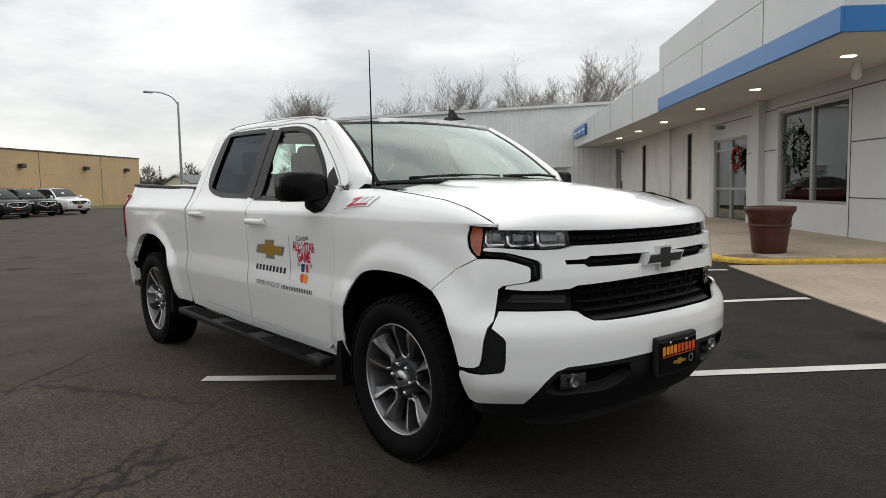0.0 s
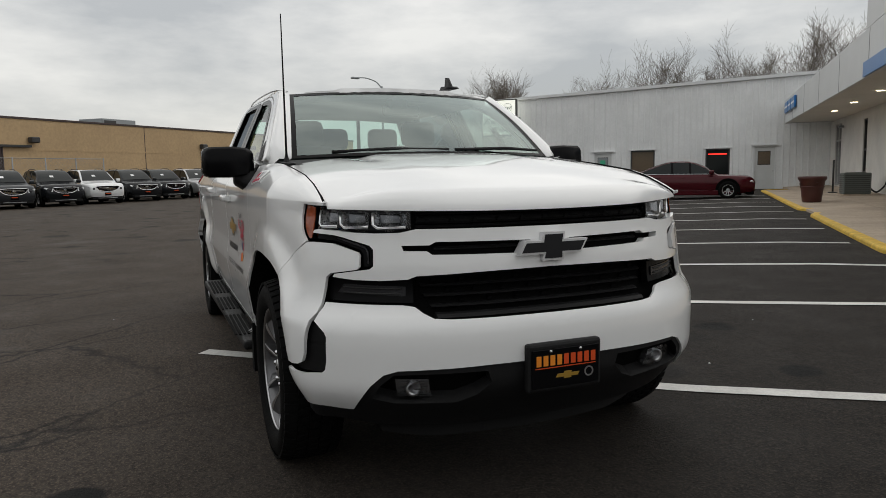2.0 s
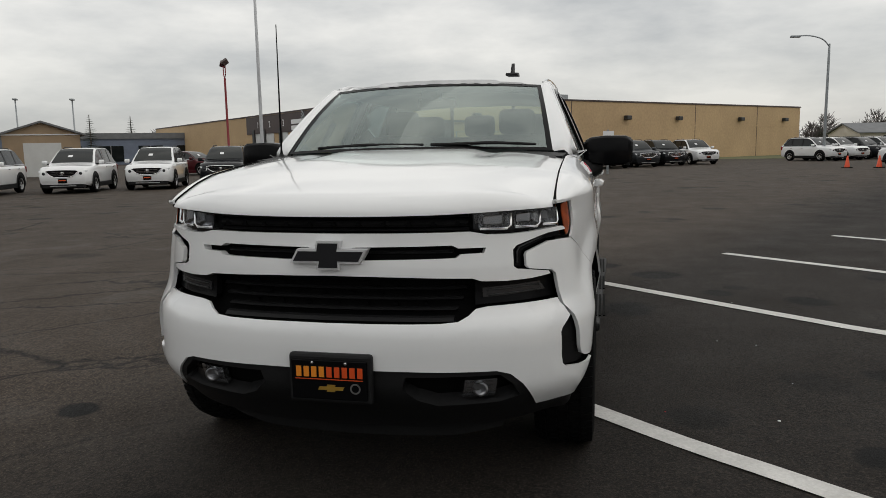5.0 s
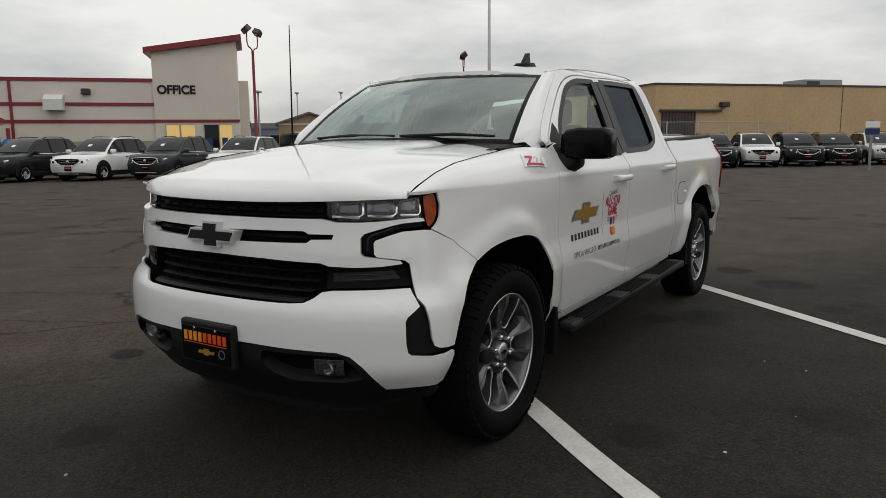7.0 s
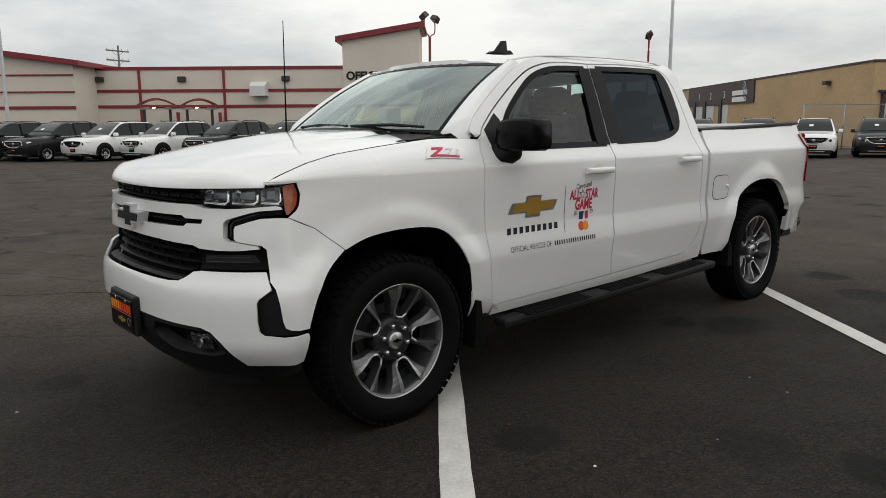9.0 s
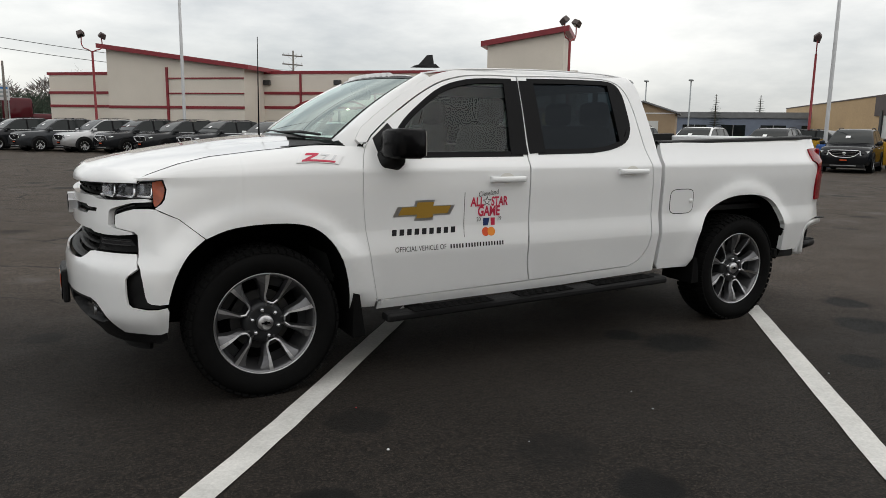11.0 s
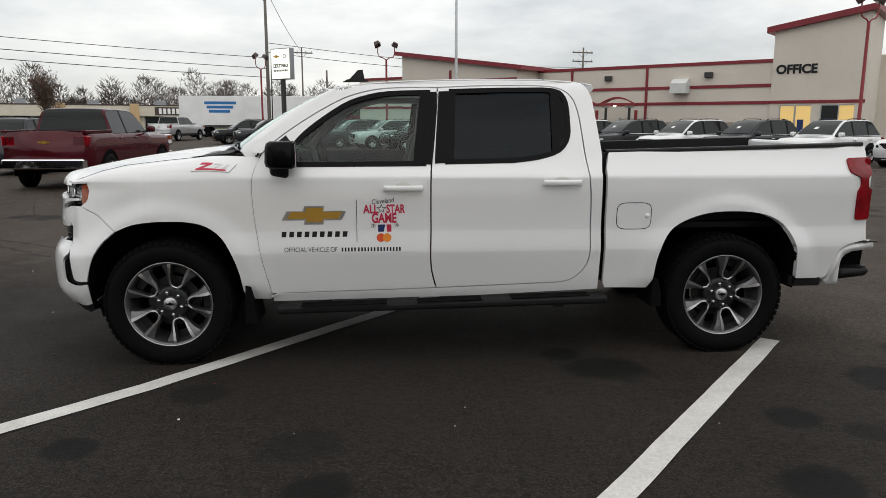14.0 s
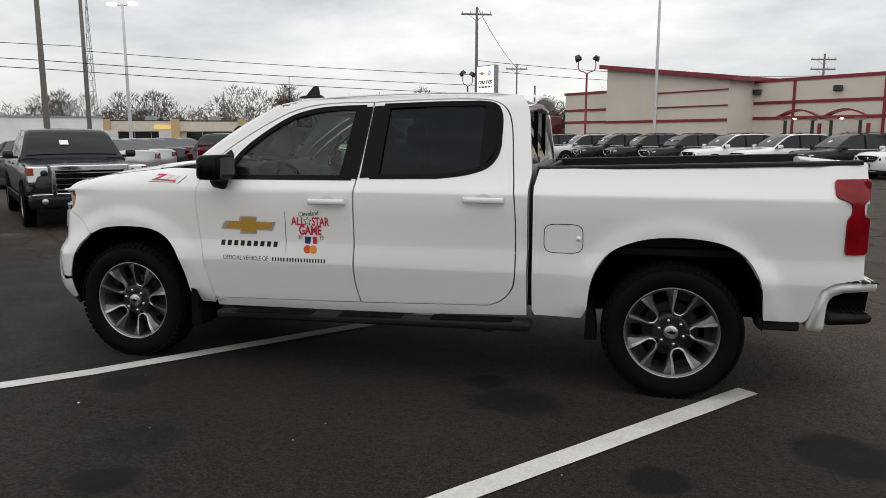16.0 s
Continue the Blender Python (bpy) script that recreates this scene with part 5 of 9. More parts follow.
# hood
HOOD_Z = [(-0.50, 1.412), (-0.23, 1.404), (0.0, 1.384), (0.16, 1.364), (0.40, 1.331), (0.60, 1.296), (0.72, 1.268), (0.80, 1.246), (0.87, 1.225)]


HOOD_PLAN = [(0, 0.866), (0.1, 0.8637), (0.2, 0.8589), (0.3, 0.8498), (0.4, 0.8349), (0.5, 0.8009), (0.56, 0.7733), (0.62, 0.7413), (0.68, 0.7089), (0.74, 0.677), (0.79, 0.642), (0.84, 0.603), (0.87, 0.57)]


def hood_front(y):
    return soft_table(HOOD_PLAN, abs(y), 0.03)


def hood(u, y):
    """u runs back from the front lip; y across."""
    yf = min(1.0, abs(y) / 0.842)
    turn_in = 0.11 - 0.05 * yf ** 6
    th = min(1.0, u / turn_in) * math.pi / 2
    deep = turn_in * 0.68
    x = hood_front(y) - (deep * (1 - math.cos(th)) if u < turn_in else deep + (u - turn_in))
    edge = lerp_table(FENDER_TOP, x)
    full = edge + (soft_table(HOOD_Z, x, 0.05) - edge) * (1 - yf ** 3.0)
    full += 0.009 * (1 - smooth01(abs(y), 0.30, 0.50)) * smooth01(u, 0.25, 1.05) - 0.005
    # the two scoops beside the dome, near the glass
    k = smooth01(u, 0.72, 1.0) * math.exp(-((abs(y) - 0.46) / 0.06) ** 2)
    full -= 0.012 * k
    lip = 1.158 + 0.016 * (abs(y) / 0.8) ** 2
    return (x, y, lip + (full - lip) * math.sin(th))


def hood_back(y):
    """How far back the hood reaches at y."""
    x_end = -0.33 + 0.16 * (abs(y) / 0.8) ** 2
    return hood_front(y) - x_end + 0.05


ys = [-0.836 + 1.672 * k / 30 for k in range(31)]
hood_outline = [(0.0, y) for y in ys] + [(hood_back(y), y) for y in ys[::-1]]
bm = panel(hood_outline, hood, (), (0.04, 0.03), grid_u=(0.012, 0.025, 0.05, 0.065, 0.085, 0.10, 0.11, 0.125))
rim(bm, Vector((0, 0, 1)), 0.014)
part("hood", bm, "paint_white", truck, "white sculpted hood")
for sgn in (1, -1):
    seam = [(x, sgn * 0.8405, lerp_table(FENDER_TOP, x) - 0.001) for x in [-0.45 + 0.05 * k for k in range(21)]] + [(0.585, sgn * 0.841, 1.197), (0.60, sgn * 0.842, 1.178)]
    part("hood_gap", tube(seam, 0.0038, 6), "gap", truck)

# cowl, wipers, windscreen, pillars and roof
cowl = bmesh.new()
rows = []
for y in [-0.80 + 1.6 * k / 16 for k in range(17)]:
    q = (abs(y) / 0.8) ** 2
    rows.append([cowl.verts.new(c) for c in ((-0.25 + 0.10 * q, y, 1.385 - 0.03 * q), (-0.42 + 0.02 * q, y, 1.40 - 0.02 * q))])
for r0, r1 in zip(rows, rows[1:]):
    cowl.faces.new((r0[0], r1[0], r1[1], r0[1]))
part("cowl", cowl, "plastic", truck)
for sgn in (1, -1):
    wp = tube([(-0.345, sgn * 0.02 + 0.1, 1.432), (-0.37, sgn * 0.36 + 0.1, 1.437), (-0.42, sgn * 0.62 + 0.06, 1.425)], [0.008, 0.010, 0.007], 6)
    part("wiper", wp, "plastic", truck)


def screen(u, v):
    """Windscreen: u across from -1 to 1, v up from 0 to 1."""
    yb, yt = 0.765, 0.652
    y = u * (yb + (yt - yb) * v)
    xb, xt = -0.305 - 0.16 * u * u, -0.985 - 0.075 * u * u
    zb, zt = 1.405 - 0.015 * u * u, 1.806 - 0.022 * u * u
    bow = 0.022 * math.sin(v * math.pi)
    return (xb + (xt - xb) * v + bow * 0.5, y, zb + (zt - zb) * v + bow)


bm = panel([(-1, 0), (1, 0), (1, 1), (-1, 1)], screen, (), (0.1, 0.1))
for f in bm.faces:
    f.smooth = True
if sum(f.normal.x for f in bm.faces) < 0:
    bmesh.ops.reverse_faces(bm, faces=bm.faces[:])
ws = part("windscreen", bm, "glass", truck, "tinted windscreen")
ws.visible_shadow = False
for nm, out_, hole_ in (("screen_band", [(-1.0, 0.955), (1.0, 0.955), (1, 1), (-1, 1)], ()), ("screen_band", [(-1, 0.0), (1, 0.0), (1, 0.03), (-1, 0.03)], ()), ("screen_band", [(-1, 0), (-0.965, 0), (-0.965, 1), (-1, 1)], ()), ("screen_band", [(1, 0), (0.965, 0), (0.965, 1), (1, 1)], ())):
    bm = panel(out_, lambda u, v: tuple(Vector(screen(u, v)) + Vector((0.0015, 0, 0.002))), hole_, (0.1, 0.1))
    part(nm, bm, "gloss_black", ws)
bm = box(-0.99, -0.07, 1.70, -0.90, 0.05, 1.765, 0.015)
part("sensor_housing", bm, "plastic", truck)
for sgn in (1, -1):
    pl = bmesh.new()
    rows = []
    outer = spline([(-0.60, 1.465), (-0.72, 1.553), (-0.88, 1.655), (-1.04, 1.745), (-1.12, 1.785)], 4)
    for k, (x, z) in enumerate(outer):
        v = k / (len(outer) - 1)
        a = Vector(screen(1, v)) + Vector((0.004, 0.0, 0.004))
        b = Vector(side(x, z)) - Vector((0, 0.004, 0))
        mids = [a.lerp(b, t) + Vector((0.35, 0.55, 0.6)) * 0.03 * math.sin(t * math.pi) for t in (0, 0.2, 0.4, 0.6, 0.8, 1)]
        rows.append([pl.verts.new((q.x, sgn * q.y, q.z)) for q in mids])
    base = [(-0.47, 0.775, 1.385), (-0.47, 0.80, 1.39), (-0.48, 0.825, 1.393), (-0.50, 0.848, 1.37), (-0.53, 0.860, 1.35), (-0.57, 0.872, 1.335)]
    rows.insert(0, [pl.verts.new((q[0], sgn * q[1], q[2])) for q in base])
    for r0, r1 in zip(rows, rows[1:]):
        for j in range(5):
            pl.faces.new((r0[j], r0[j + 1], r1[j + 1], r1[j]))
    bmesh.ops.recalc_face_normals(pl, faces=pl.faces[:])
    if sum(f.normal.y for f in pl.faces) * sgn < 0:
        bmesh.ops.reverse_faces(pl, faces=pl.faces[:])
    part("roof_pillar", pl, "paint_white", truck, smooth=True)
    ct = bmesh.new()
    prism([(-0.30, 0.70), (-0.20, 0.83), (-0.52, 0.845), (-0.49, 0.76)], 1.33, 1.368, "z", ct)
    for v in ct.verts:
        v.co.y *= sgn
        v.co.z += 0.02 * (-(v.co.x + 0.3)) * 4 * 0.6
    bmesh.ops.recalc_face_normals(ct, faces=ct.faces[:])
    part("cowl_corner", ct, "plastic", truck)

ROOF_Z = [(-0.98, 1.812), (-1.15, 1.848), (-1.4, 1.876), (-1.8, 1.893), (-2.3, 1.897), (-2.65, 1.886), (-2.84, 1.862)]


def roof(x, y):
    e = min(1.0, abs(y) / 0.655)
    z = soft_table(ROOF_Z, x, 0.06) - 0.022 * e ** 2 - 0.014 * e ** 8
    z -= 0.010 * math.exp(-((abs(y) - 0.44) / 0.03) ** 2) * smooth01(x, -1.1, -1.35) * smooth01(-x, 1.1, 1.35)
    return (x, y, z)


ro = [(-0.985 - 0.075 * (y / 0.652) ** 2, y) for y in [-0.655 + 1.31 * k / 16 for k in range(17)]] + [(-1.35, 0.668), (-2.2, 0.66), (-2.70, 0.65), (-2.835, 0.60), (-2.85, 0.0), (-2.835, -0.60), (-2.70, -0.65), (-2.2, -0.66), (-1.35, -0.668)]
bm = panel(ro, roof, (), (0.07, 0.04))
rim(bm, Vector((0, 0, 1)), 0.03)
part("roof", bm, "paint_white", truck, "white roof panel")
for sgn in (1, -1):
    bm = tube(spline([(-1.08, sgn * 0.662, 1.804), (-1.35, sgn * 0.672, 1.842), (-1.9, sgn * 0.668, 1.866), (-2.5, sgn * 0.662, 1.868), (-2.78, sgn * 0.648, 1.846)], 4), 0.006, 6)
    part("drip_rail", bm, "paint_white", truck)
sp = bmesh.new()
rows = []
for k in range(21):
    y = -0.63 + 1.26 * k / 20
    e = (abs(y) / 0.63) ** 4
    rows.append([sp.verts.new(c) for c in ((-2.80, y, 1.874 - 0.025 * e), (-2.885 + 0.02 * e, y, 1.866 - 0.03 * e), (-2.90 + 0.02 * e, y, 1.850 - 0.03 * e), (-2.86, y, 1.815 - 0.02 * e), (-2.82, y, 1.80 - 0.02 * e))])
for r0, r1 in zip(rows, rows[1:]):
    for j in range(4):
        sp.faces.new((r0[j], r0[j + 1], r1[j + 1], r1[j]))
bmesh.ops.recalc_face_normals(sp, faces=sp.faces[:])
part("cab_spoiler", sp, "paint_white", truck, smooth=True)
# rear of the cab: sheet metal, glass
bm = wall = panel([(-0.90, 0.5), (0.90, 0.5), (0.895, 1.36), (0.66, 1.83), (-0.66, 1.83), (-0.895, 1.36)], lambda y, z: (-2.86 + 0.09 * smooth01(z, 1.36, 1.83), y, z), [[(-0.74, 1.40), (0.74, 1.40), (0.60, 1.76), (-0.60, 1.76)]], (0.2, 0.1))
rim(bm, Vector((-1, 0, 0)), 0.03)
part("cab_back", bm, "paint_white", truck)
bm = panel([(-0.75, 1.39), (0.75, 1.39), (0.61, 1.77), (-0.61, 1.77)], lambda y, z: (-2.85 + 0.09 * smooth01(z, 1.36, 1.83), y, z), (), (0.3, 0.2))
rg = part("rear_glass", bm, "glass_side", truck, "rear cab glass")
rg.visible_shadow = False
for y in (-0.27, 0.27):
    part("glass_divider", box(-2.86, y - 0.012, 1.40, -2.83, y + 0.012, 1.76), "gloss_black", rg).matrix_basis = pose(0.02, 0, 0)
# shark fin aerial and mast
fin = bmesh.new()
prism([(-1.285, 1.865), (-1.155, 1.862), (-1.18, 1.882), (-1.235, 1.940), (-1.270, 1.944), (-1.280, 1.89)], 0.452, 0.468, "y", fin)
prism([(-1.31, 1.862), (-1.13, 1.858), (-1.165, 1.876), (-1.28, 1.884)], 0.425, 0.495, "y", fin)
part("roof_aerial", fin, "plastic", truck, "black shark-fin aerial", True)
mast = thing_mast = tube([(-0.44, -0.795, 1.372), (-0.442, -0.795, 1.42), (-0.45, -0.795, 2.125)], [0.014, 0.006, 0.0028], 8)
part("mast_aerial", mast, "gloss_black", truck, "thin black mast aerial")
part("mast_base", lathe([(0.001, 1.40), (0.012, 1.395), (0.02, 1.36), (0.03, 1.35)], 16), "plastic", truck, smooth=True).matrix_basis = pose(-0.44, -0.795, 0)

# ---- front end ----
PLAN = spline([(0.930, 0.0), (0.924, 0.2), (0.904, 0.4), (0.866, 0.55), (0.815, 0.68), (0.745, 0.80), (0.660, 0.893), (0.560, 0.957), (0.46, 0.990), (0.34, 1.005), (0.2, 1.01)], 8)
ARC = [0.0]
for p, q in zip(PLAN, PLAN[1:]):
    ARC.append(ARC[-1] + math.hypot(q[0] - p[0], q[1] - p[1]))
BY_Y = list(zip([p[1] for p in PLAN], ARC))
BY_X = list(zip([p[0] for p in PLAN][::-1], ARC[::-1]))
NOSE = [(0.28, -0.15), (0.34, -0.11), (0.40, -0.055), (0.46, -0.012), (0.50, 0.0), (0.66, 0.004), (0.735, -0.004), (0.775, -0.03), (0.83, -0.048), (0.95, -0.052), (1.05, -0.062), (1.17, -0.068)]


def F(y, z):
    """A point of the nose by its place across."""
    return (math.copysign(lerp_table(BY_Y, abs(y)), y), z)


def G(x, z):
    """A point of the nose by its place along the flank."""
    return (lerp_table(BY_X, x), z)


def nose(off=0.0):
    def put(s, z):
        a = abs(s)
        x, y = lerp_table(list(zip(ARC, [p[0] for p in PLAN])), a), lerp_table(list(zip(ARC, [p[1] for p in PLAN])), a)
        x2, y2 = lerp_table(list(zip(ARC, [p[0] for p in PLAN])), a + 0.02), lerp_table(list(zip(ARC, [p[1] for p in PLAN])), a + 0.02)
        t = Vector((x2 - x, y2 - y)).normalized()
        n = Vector((t.y, -t.x)) if t.y > 0 else Vector((-t.y, t.x))
        if n.x < 0 and n.y < 0:
            n = -n
        base = soft_table(NOSE, z, 0.02)
        o = base * (1 + 0.25 * (y / 0.85) ** 2 * (1 if z > 0.78 else 0)) + off
        w = smooth01(-x, -0.66, -0.47)
        px, py = x + n.x * o, y + n.y * o
        if w > 0:
            sy = side(x, z)[1] + off
            py = py + (sy - py) * w
            px = px + (x - px) * w
        return (px, math.copysign(py, s) if a > 1e-9 else 0.0, z)
    return put


def fascia(name, outline, parent, material, off=0.0, thick=0.03, holes=(), step=(0.04, 0.03), label="", mirrored=True, smooth=True):
    """A piece of the nose; mirrored: also on the other side."""
    obs = []
    for s in ((1, -1) if mirrored else (1,)):
        bm = panel([(s * u, v) for u, v in outline], nose(off), [[(s * u, v) for u, v in h] for h in holes], step)
        rim(bm, Vector((1, 0.35 * s if mirrored else 0, 0.02)), thick)
        obs.append(part(name, bm, material, parent, label))
    return obs


def both(half):
    """A half outline from the middle outwards, completed to both sides."""
    return half + [(-u, v) for u, v in half[::-1] if abs(u) > 1e-9]


core = panel([F(-0.95, 0.34), F(0.95, 0.34), F(0.95, 1.14), F(0.70, 1.16), F(0, 1.15), F(-0.70, 1.16), F(-0.95, 1.14)], nose(-0.085), (), (0.06, 0.05))
rim(core, Vector((1, 0, 0)), 0.02)
part("grille_backing", core, "gap", truck)
# grille surround with the two bars, one white moulding
SURR = [F(0, 1.093), F(0.30, 1.094), F(0.565, 1.096), F(0.63, 1.083), F(0.72, 1.082), F(0.80, 1.085), F(0.875, 1.092), G(0.60, 1.097), G(0.572, 1.093), G(0.566, 1.082), F(0.878, 1.075), F(0.84, 1.066), F(0.78, 1.048), F(0.742, 1.036), F(0.728, 1.02), F(0.728, 0.957), F(0.742, 0.946), F(0.80, 0.938), F(0.872, 0.926), F(0.878, 0.914), F(0.80, 0.905), F(0.70, 0.902), F(0.60, 0.906), F(0.565, 0.918), F(0.3, 0.926), F(0, 0.930)]
SLOT = [F(0.09, 1.040), F(0.49, 1.046), F(0.515, 1.034), F(0.622, 1.034), F(0.614, 1.014), F(0.525, 1.012), F(0.505, 0.998), F(0.09, 0.990)]
SURR_FULL = SURR + [(-u, v) for u, v in SURR[::-1][1:-1]] + []
bm = panel(SURR_FULL, nose(0.0), [SLOT, [(-u, v) for u, v in SLOT]], (0.035, 0.02))
rim(bm, Vector((1, 0, 0.02)), 0.035)
part("grille_surround", bm, "paint_white", truck, "white grille surround with two bars")
# bumper
BUMP = [F(0, 0.752), F(0.30, 0.753), F(0.44, 0.755), F(0.505, 0.760), F(0.545, 0.780), F(0.575, 0.803), F(0.62, 0.810), F(0.75, 0.813), F(0.87, 0.816), F(0.898, 0.816), F(0.906, 0.780), F(0.913, 0.748), F(0.880, 0.708), F(0.873, 0.690), F(0.874, 0.60), F(0.879, 0.562), F(0.89, 0.548), G(0.60, 0.538), G(0.55, 0.540), G(0.503, 0.548), G(0.497, 0.53), G(0.501, 0.41), G(0.54, 0.398), F(0.90, 0.397), F(0.813, 0.395), F(0.786, 0.433), F(0.735, 0.508), F(0.69, 0.551), F(0.64, 0.567), F(0.3, 0.572), F(0, 0.573)]
bm = panel(BUMP + [(-u, v) for u, v in BUMP[::-1][1:-1]], nose(0.004), (), (0.04, 0.025))
rim(bm, Vector((1, 0, 0.02)), 0.012)
part("front_bumper", bm, "paint_white", truck, "white painted front bumper")
CORNER = [F(0.784, 1.010), F(0.84, 1.030), F(0.882, 1.043), G(0.58, 1.047), G(0.536, 1.0445), G(0.424, 0.9935)] + [G(x, z) for x, z in spline([(0.306, 0.8915), (0.391, 0.8175), (0.453, 0.72), (0.491, 0.605), (0.497, 0.575)], 4)] + [G(0.499, 0.570), G(0.54, 0.568), G(0.575, 0.572), G(0.592, 0.582), G(0.600, 0.61), G(0.608, 0.69), G(0.619, 0.748), F(0.9105, 0.78), F(0.904, 0.87), F(0.901, 0.912), F(0.885, 0.928), F(0.84, 0.936), F(0.79, 0.944), F(0.779, 0.955), F(0.778, 0.998)]


def corner_at(s, z):
    """The bumper's outer corner stands a little proud, with an air slot behind its front edge."""
    front = lerp_table(BY_Y, 0.90)
    lift = 0.007 * (1 - smooth01(abs(s), front, front + 0.16)) * (1 - smooth01(z, 0.82, 0.93)) * smooth01(z, 0.60, 0.70)
    return nose(0.001 + lift)(s, z)


for sgn in (1, -1):
    bm = panel([(sgn * u, v) for u, v in CORNER], corner_at, (), (0.03, 0.03))
    rim(bm, Vector((1, 0.35 * sgn, 0.02)), 0.018)
    part("bumper_corner", bm, "paint_white", truck, "white upper bumper corner")
VAL = [F(0, 0.585), F(0.58, 0.585), F(0.65, 0.580), F(0.71, 0.558), F(0.755, 0.495), F(0.80, 0.412), F(0.90, 0.412), G(0.505, 0.418), G(0.50, 0.365), G(0.56, 0.338), F(0.86, 0.328), F(0.70, 0.312), F(0.4, 0.300), F(0, 0.295)]
POCKET = [F(0.30, 0.546), F(0.50, 0.548), F(0.655, 0.548), F(0.705, 0.505), F(0.735, 0.452), F(0.66, 0.428), F(0.42, 0.420), F(0.34, 0.450), F(0.285, 0.50)]
bm = panel(VAL + [(-u, v) for u, v in VAL[::-1][1:-1]], nose(-0.006), [POCKET, [(-u, v) for u, v in POCKET]], (0.05, 0.03))
rim(bm, Vector((1, 0, 0)), 0.06)
val = part("valance", bm, "plastic", truck, "black textured lower valance")
bm = panel(both([F(0, 0.30), F(0.70, 0.315), F(0.80, 0.33), F(0.76, 0.24), F(0.5, 0.215), F(0, 0.21)]), nose(-0.10), (), (0.1, 0.04))
rim(bm, Vector((1, 0, 0)), 0.02)
part("air_dam", bm, "plastic", truck, "black lower air dam")
# lip that runs along the valance
for sgn in (1, -1):
    fl = panel([(sgn * F(0.52, 0)[0], 0.445), (sgn * F(0.65, 0)[0], 0.448), (sgn * F(0.655, 0)[0], 0.522), (sgn * F(0.53, 0)[0], 0.520)], nose(-0.045), (), (0.04, 0.03))
    rim(fl, Vector((1, 0, 0)), 0.03)
    fog = part("fog_lamp", fl, "lamp_chrome", truck, "chrome-framed fog lamp")
    c = nose(-0.04)(sgn * F(0.59, 0)[0], 0.484)
    part("reflector", lathe([(0.001, 0.004), (0.02, 0.006), (0.028, 0.012), (0.030, 0.0)], 18, "x"), "machined", fog, smooth=True).matrix_basis = pose(c[0], c[1], c[2])
    for k in range(3):
        part("chrome_rib", panel([(sgn * F(0.535, 0)[0], 0.452 + 0.026 * k), (sgn * F(0.64, 0)[0], 0.454 + 0.026 * k), (sgn * F(0.64, 0)[0], 0.460 + 0.026 * k), (sgn * F(0.535, 0)[0], 0.458 + 0.026 * k)], nose(-0.036), (), (0.05, 0.05)), "chrome", fog)
    gl = panel([(sgn * F(0.525, 0)[0], 0.442), (sgn * F(0.655, 0)[0], 0.445), (sgn * F(0.66, 0)[0], 0.526), (sgn * F(0.525, 0)[0], 0.524)], nose(-0.026), (), (0.05, 0.05))
    part("lens", gl, "lens", fog).visible_shadow = False


def bar(z, off, y0, y1, h, d, material, parent, name, taper=1.0):
    """A grille bar that follows the nose between two places across."""
    bm = bmesh.new()
    rows = []
    n = 24
    for k in range(n + 1):
        y = y0 + (y1 - y0) * k / n
        c = Vector(nose(off)(F(y, z)[0], z))
        rows.append([bm.verts.new(c + Vector((dx, 0, dz))) for dx, dz in ((0, -h / 2), (d * 0.6, -h / 2 * 0.8), (d, 0), (d * 0.6, h / 2 * 0.8), (0, h / 2))])
    for r0, r1 in zip(rows, rows[1:]):
        for j in range(4):
            bm.faces.new((r0[j], r1[j], r1[j + 1], r0[j + 1]))
    bm.faces.new(rows[0])
    bm.faces.new(rows[-1][::-1])
    bmesh.ops.recalc_face_normals(bm, faces=bm.faces[:])
    return part(name, bm, material, parent)


grille = part("upper_grille", panel(both([F(0, 1.158), F(0.578, 1.162), F(0.578, 1.092), F(0, 1.088)]), nose(-0.075), (), (0.1, 0.04)), "gap", truck, "black upper grille")
bar(1.126, -0.074, -0.57, 0.57, 0.030, 0.035, "plastic", grille, "grille_bar")
bar(1.152, -0.074, -0.57, 0.57, 0.014, 0.028, "plastic", grille, "grille_bar")
bar(1.099, -0.074, -0.57, 0.57, 0.014, 0.028, "plastic", grille, "grille_bar")
low = part("lower_grille", panel(both([F(0, 0.935), F(0.58, 0.915), F(0.57, 0.81), F(0.53, 0.77), F(0.44, 0.75), F(0, 0.745)]), nose(-0.084), (), (0.1, 0.04)), "gap", truck, "black lower grille")
for k, z in enumerate((0.913, 0.872, 0.832, 0.792)):
    w_ = (0.57, 0.56, 0.545, 0.52)[k]
    bar(z, -0.082, -w_, w_, 0.016, 0.034, "plastic", low, "grille_bar")
for k, z in enumerate((0.893, 0.852, 0.812)):
    for j in range(-4, 5):
        y = (j + (0.5 if k % 2 else 0)) * 0.125
        if abs(y) > 0.53 - 0.02 * k:
            continue
        c = nose(-0.075)(F(y, z)[0], z)
        part("grille_stud", prism([(-0.012, -0.006), (0.012, -0.006), (0.005, 0.006), (-0.005, 0.006)], -0.006, 0.006, "x"), "gloss_black", low).matrix_basis = pose(c[0], c[1], c[2])
for k in range(-5, 6):
    y = k * 0.105
    c = nose(-0.062)(F(y, 1.126)[0], 1.126)
    part("grille_stud", prism([(-0.012, -0.007), (0.012, -0.007), (0.005, 0.007), (-0.005, 0.007)], 0, 0.026, "x"), "gloss_black", grille).matrix_basis = pose(c[0], c[1], c[2])
bar(0.757, -0.06, -0.50, 0.50, 0.03, 0.04, "plastic", low, "grille_lip")
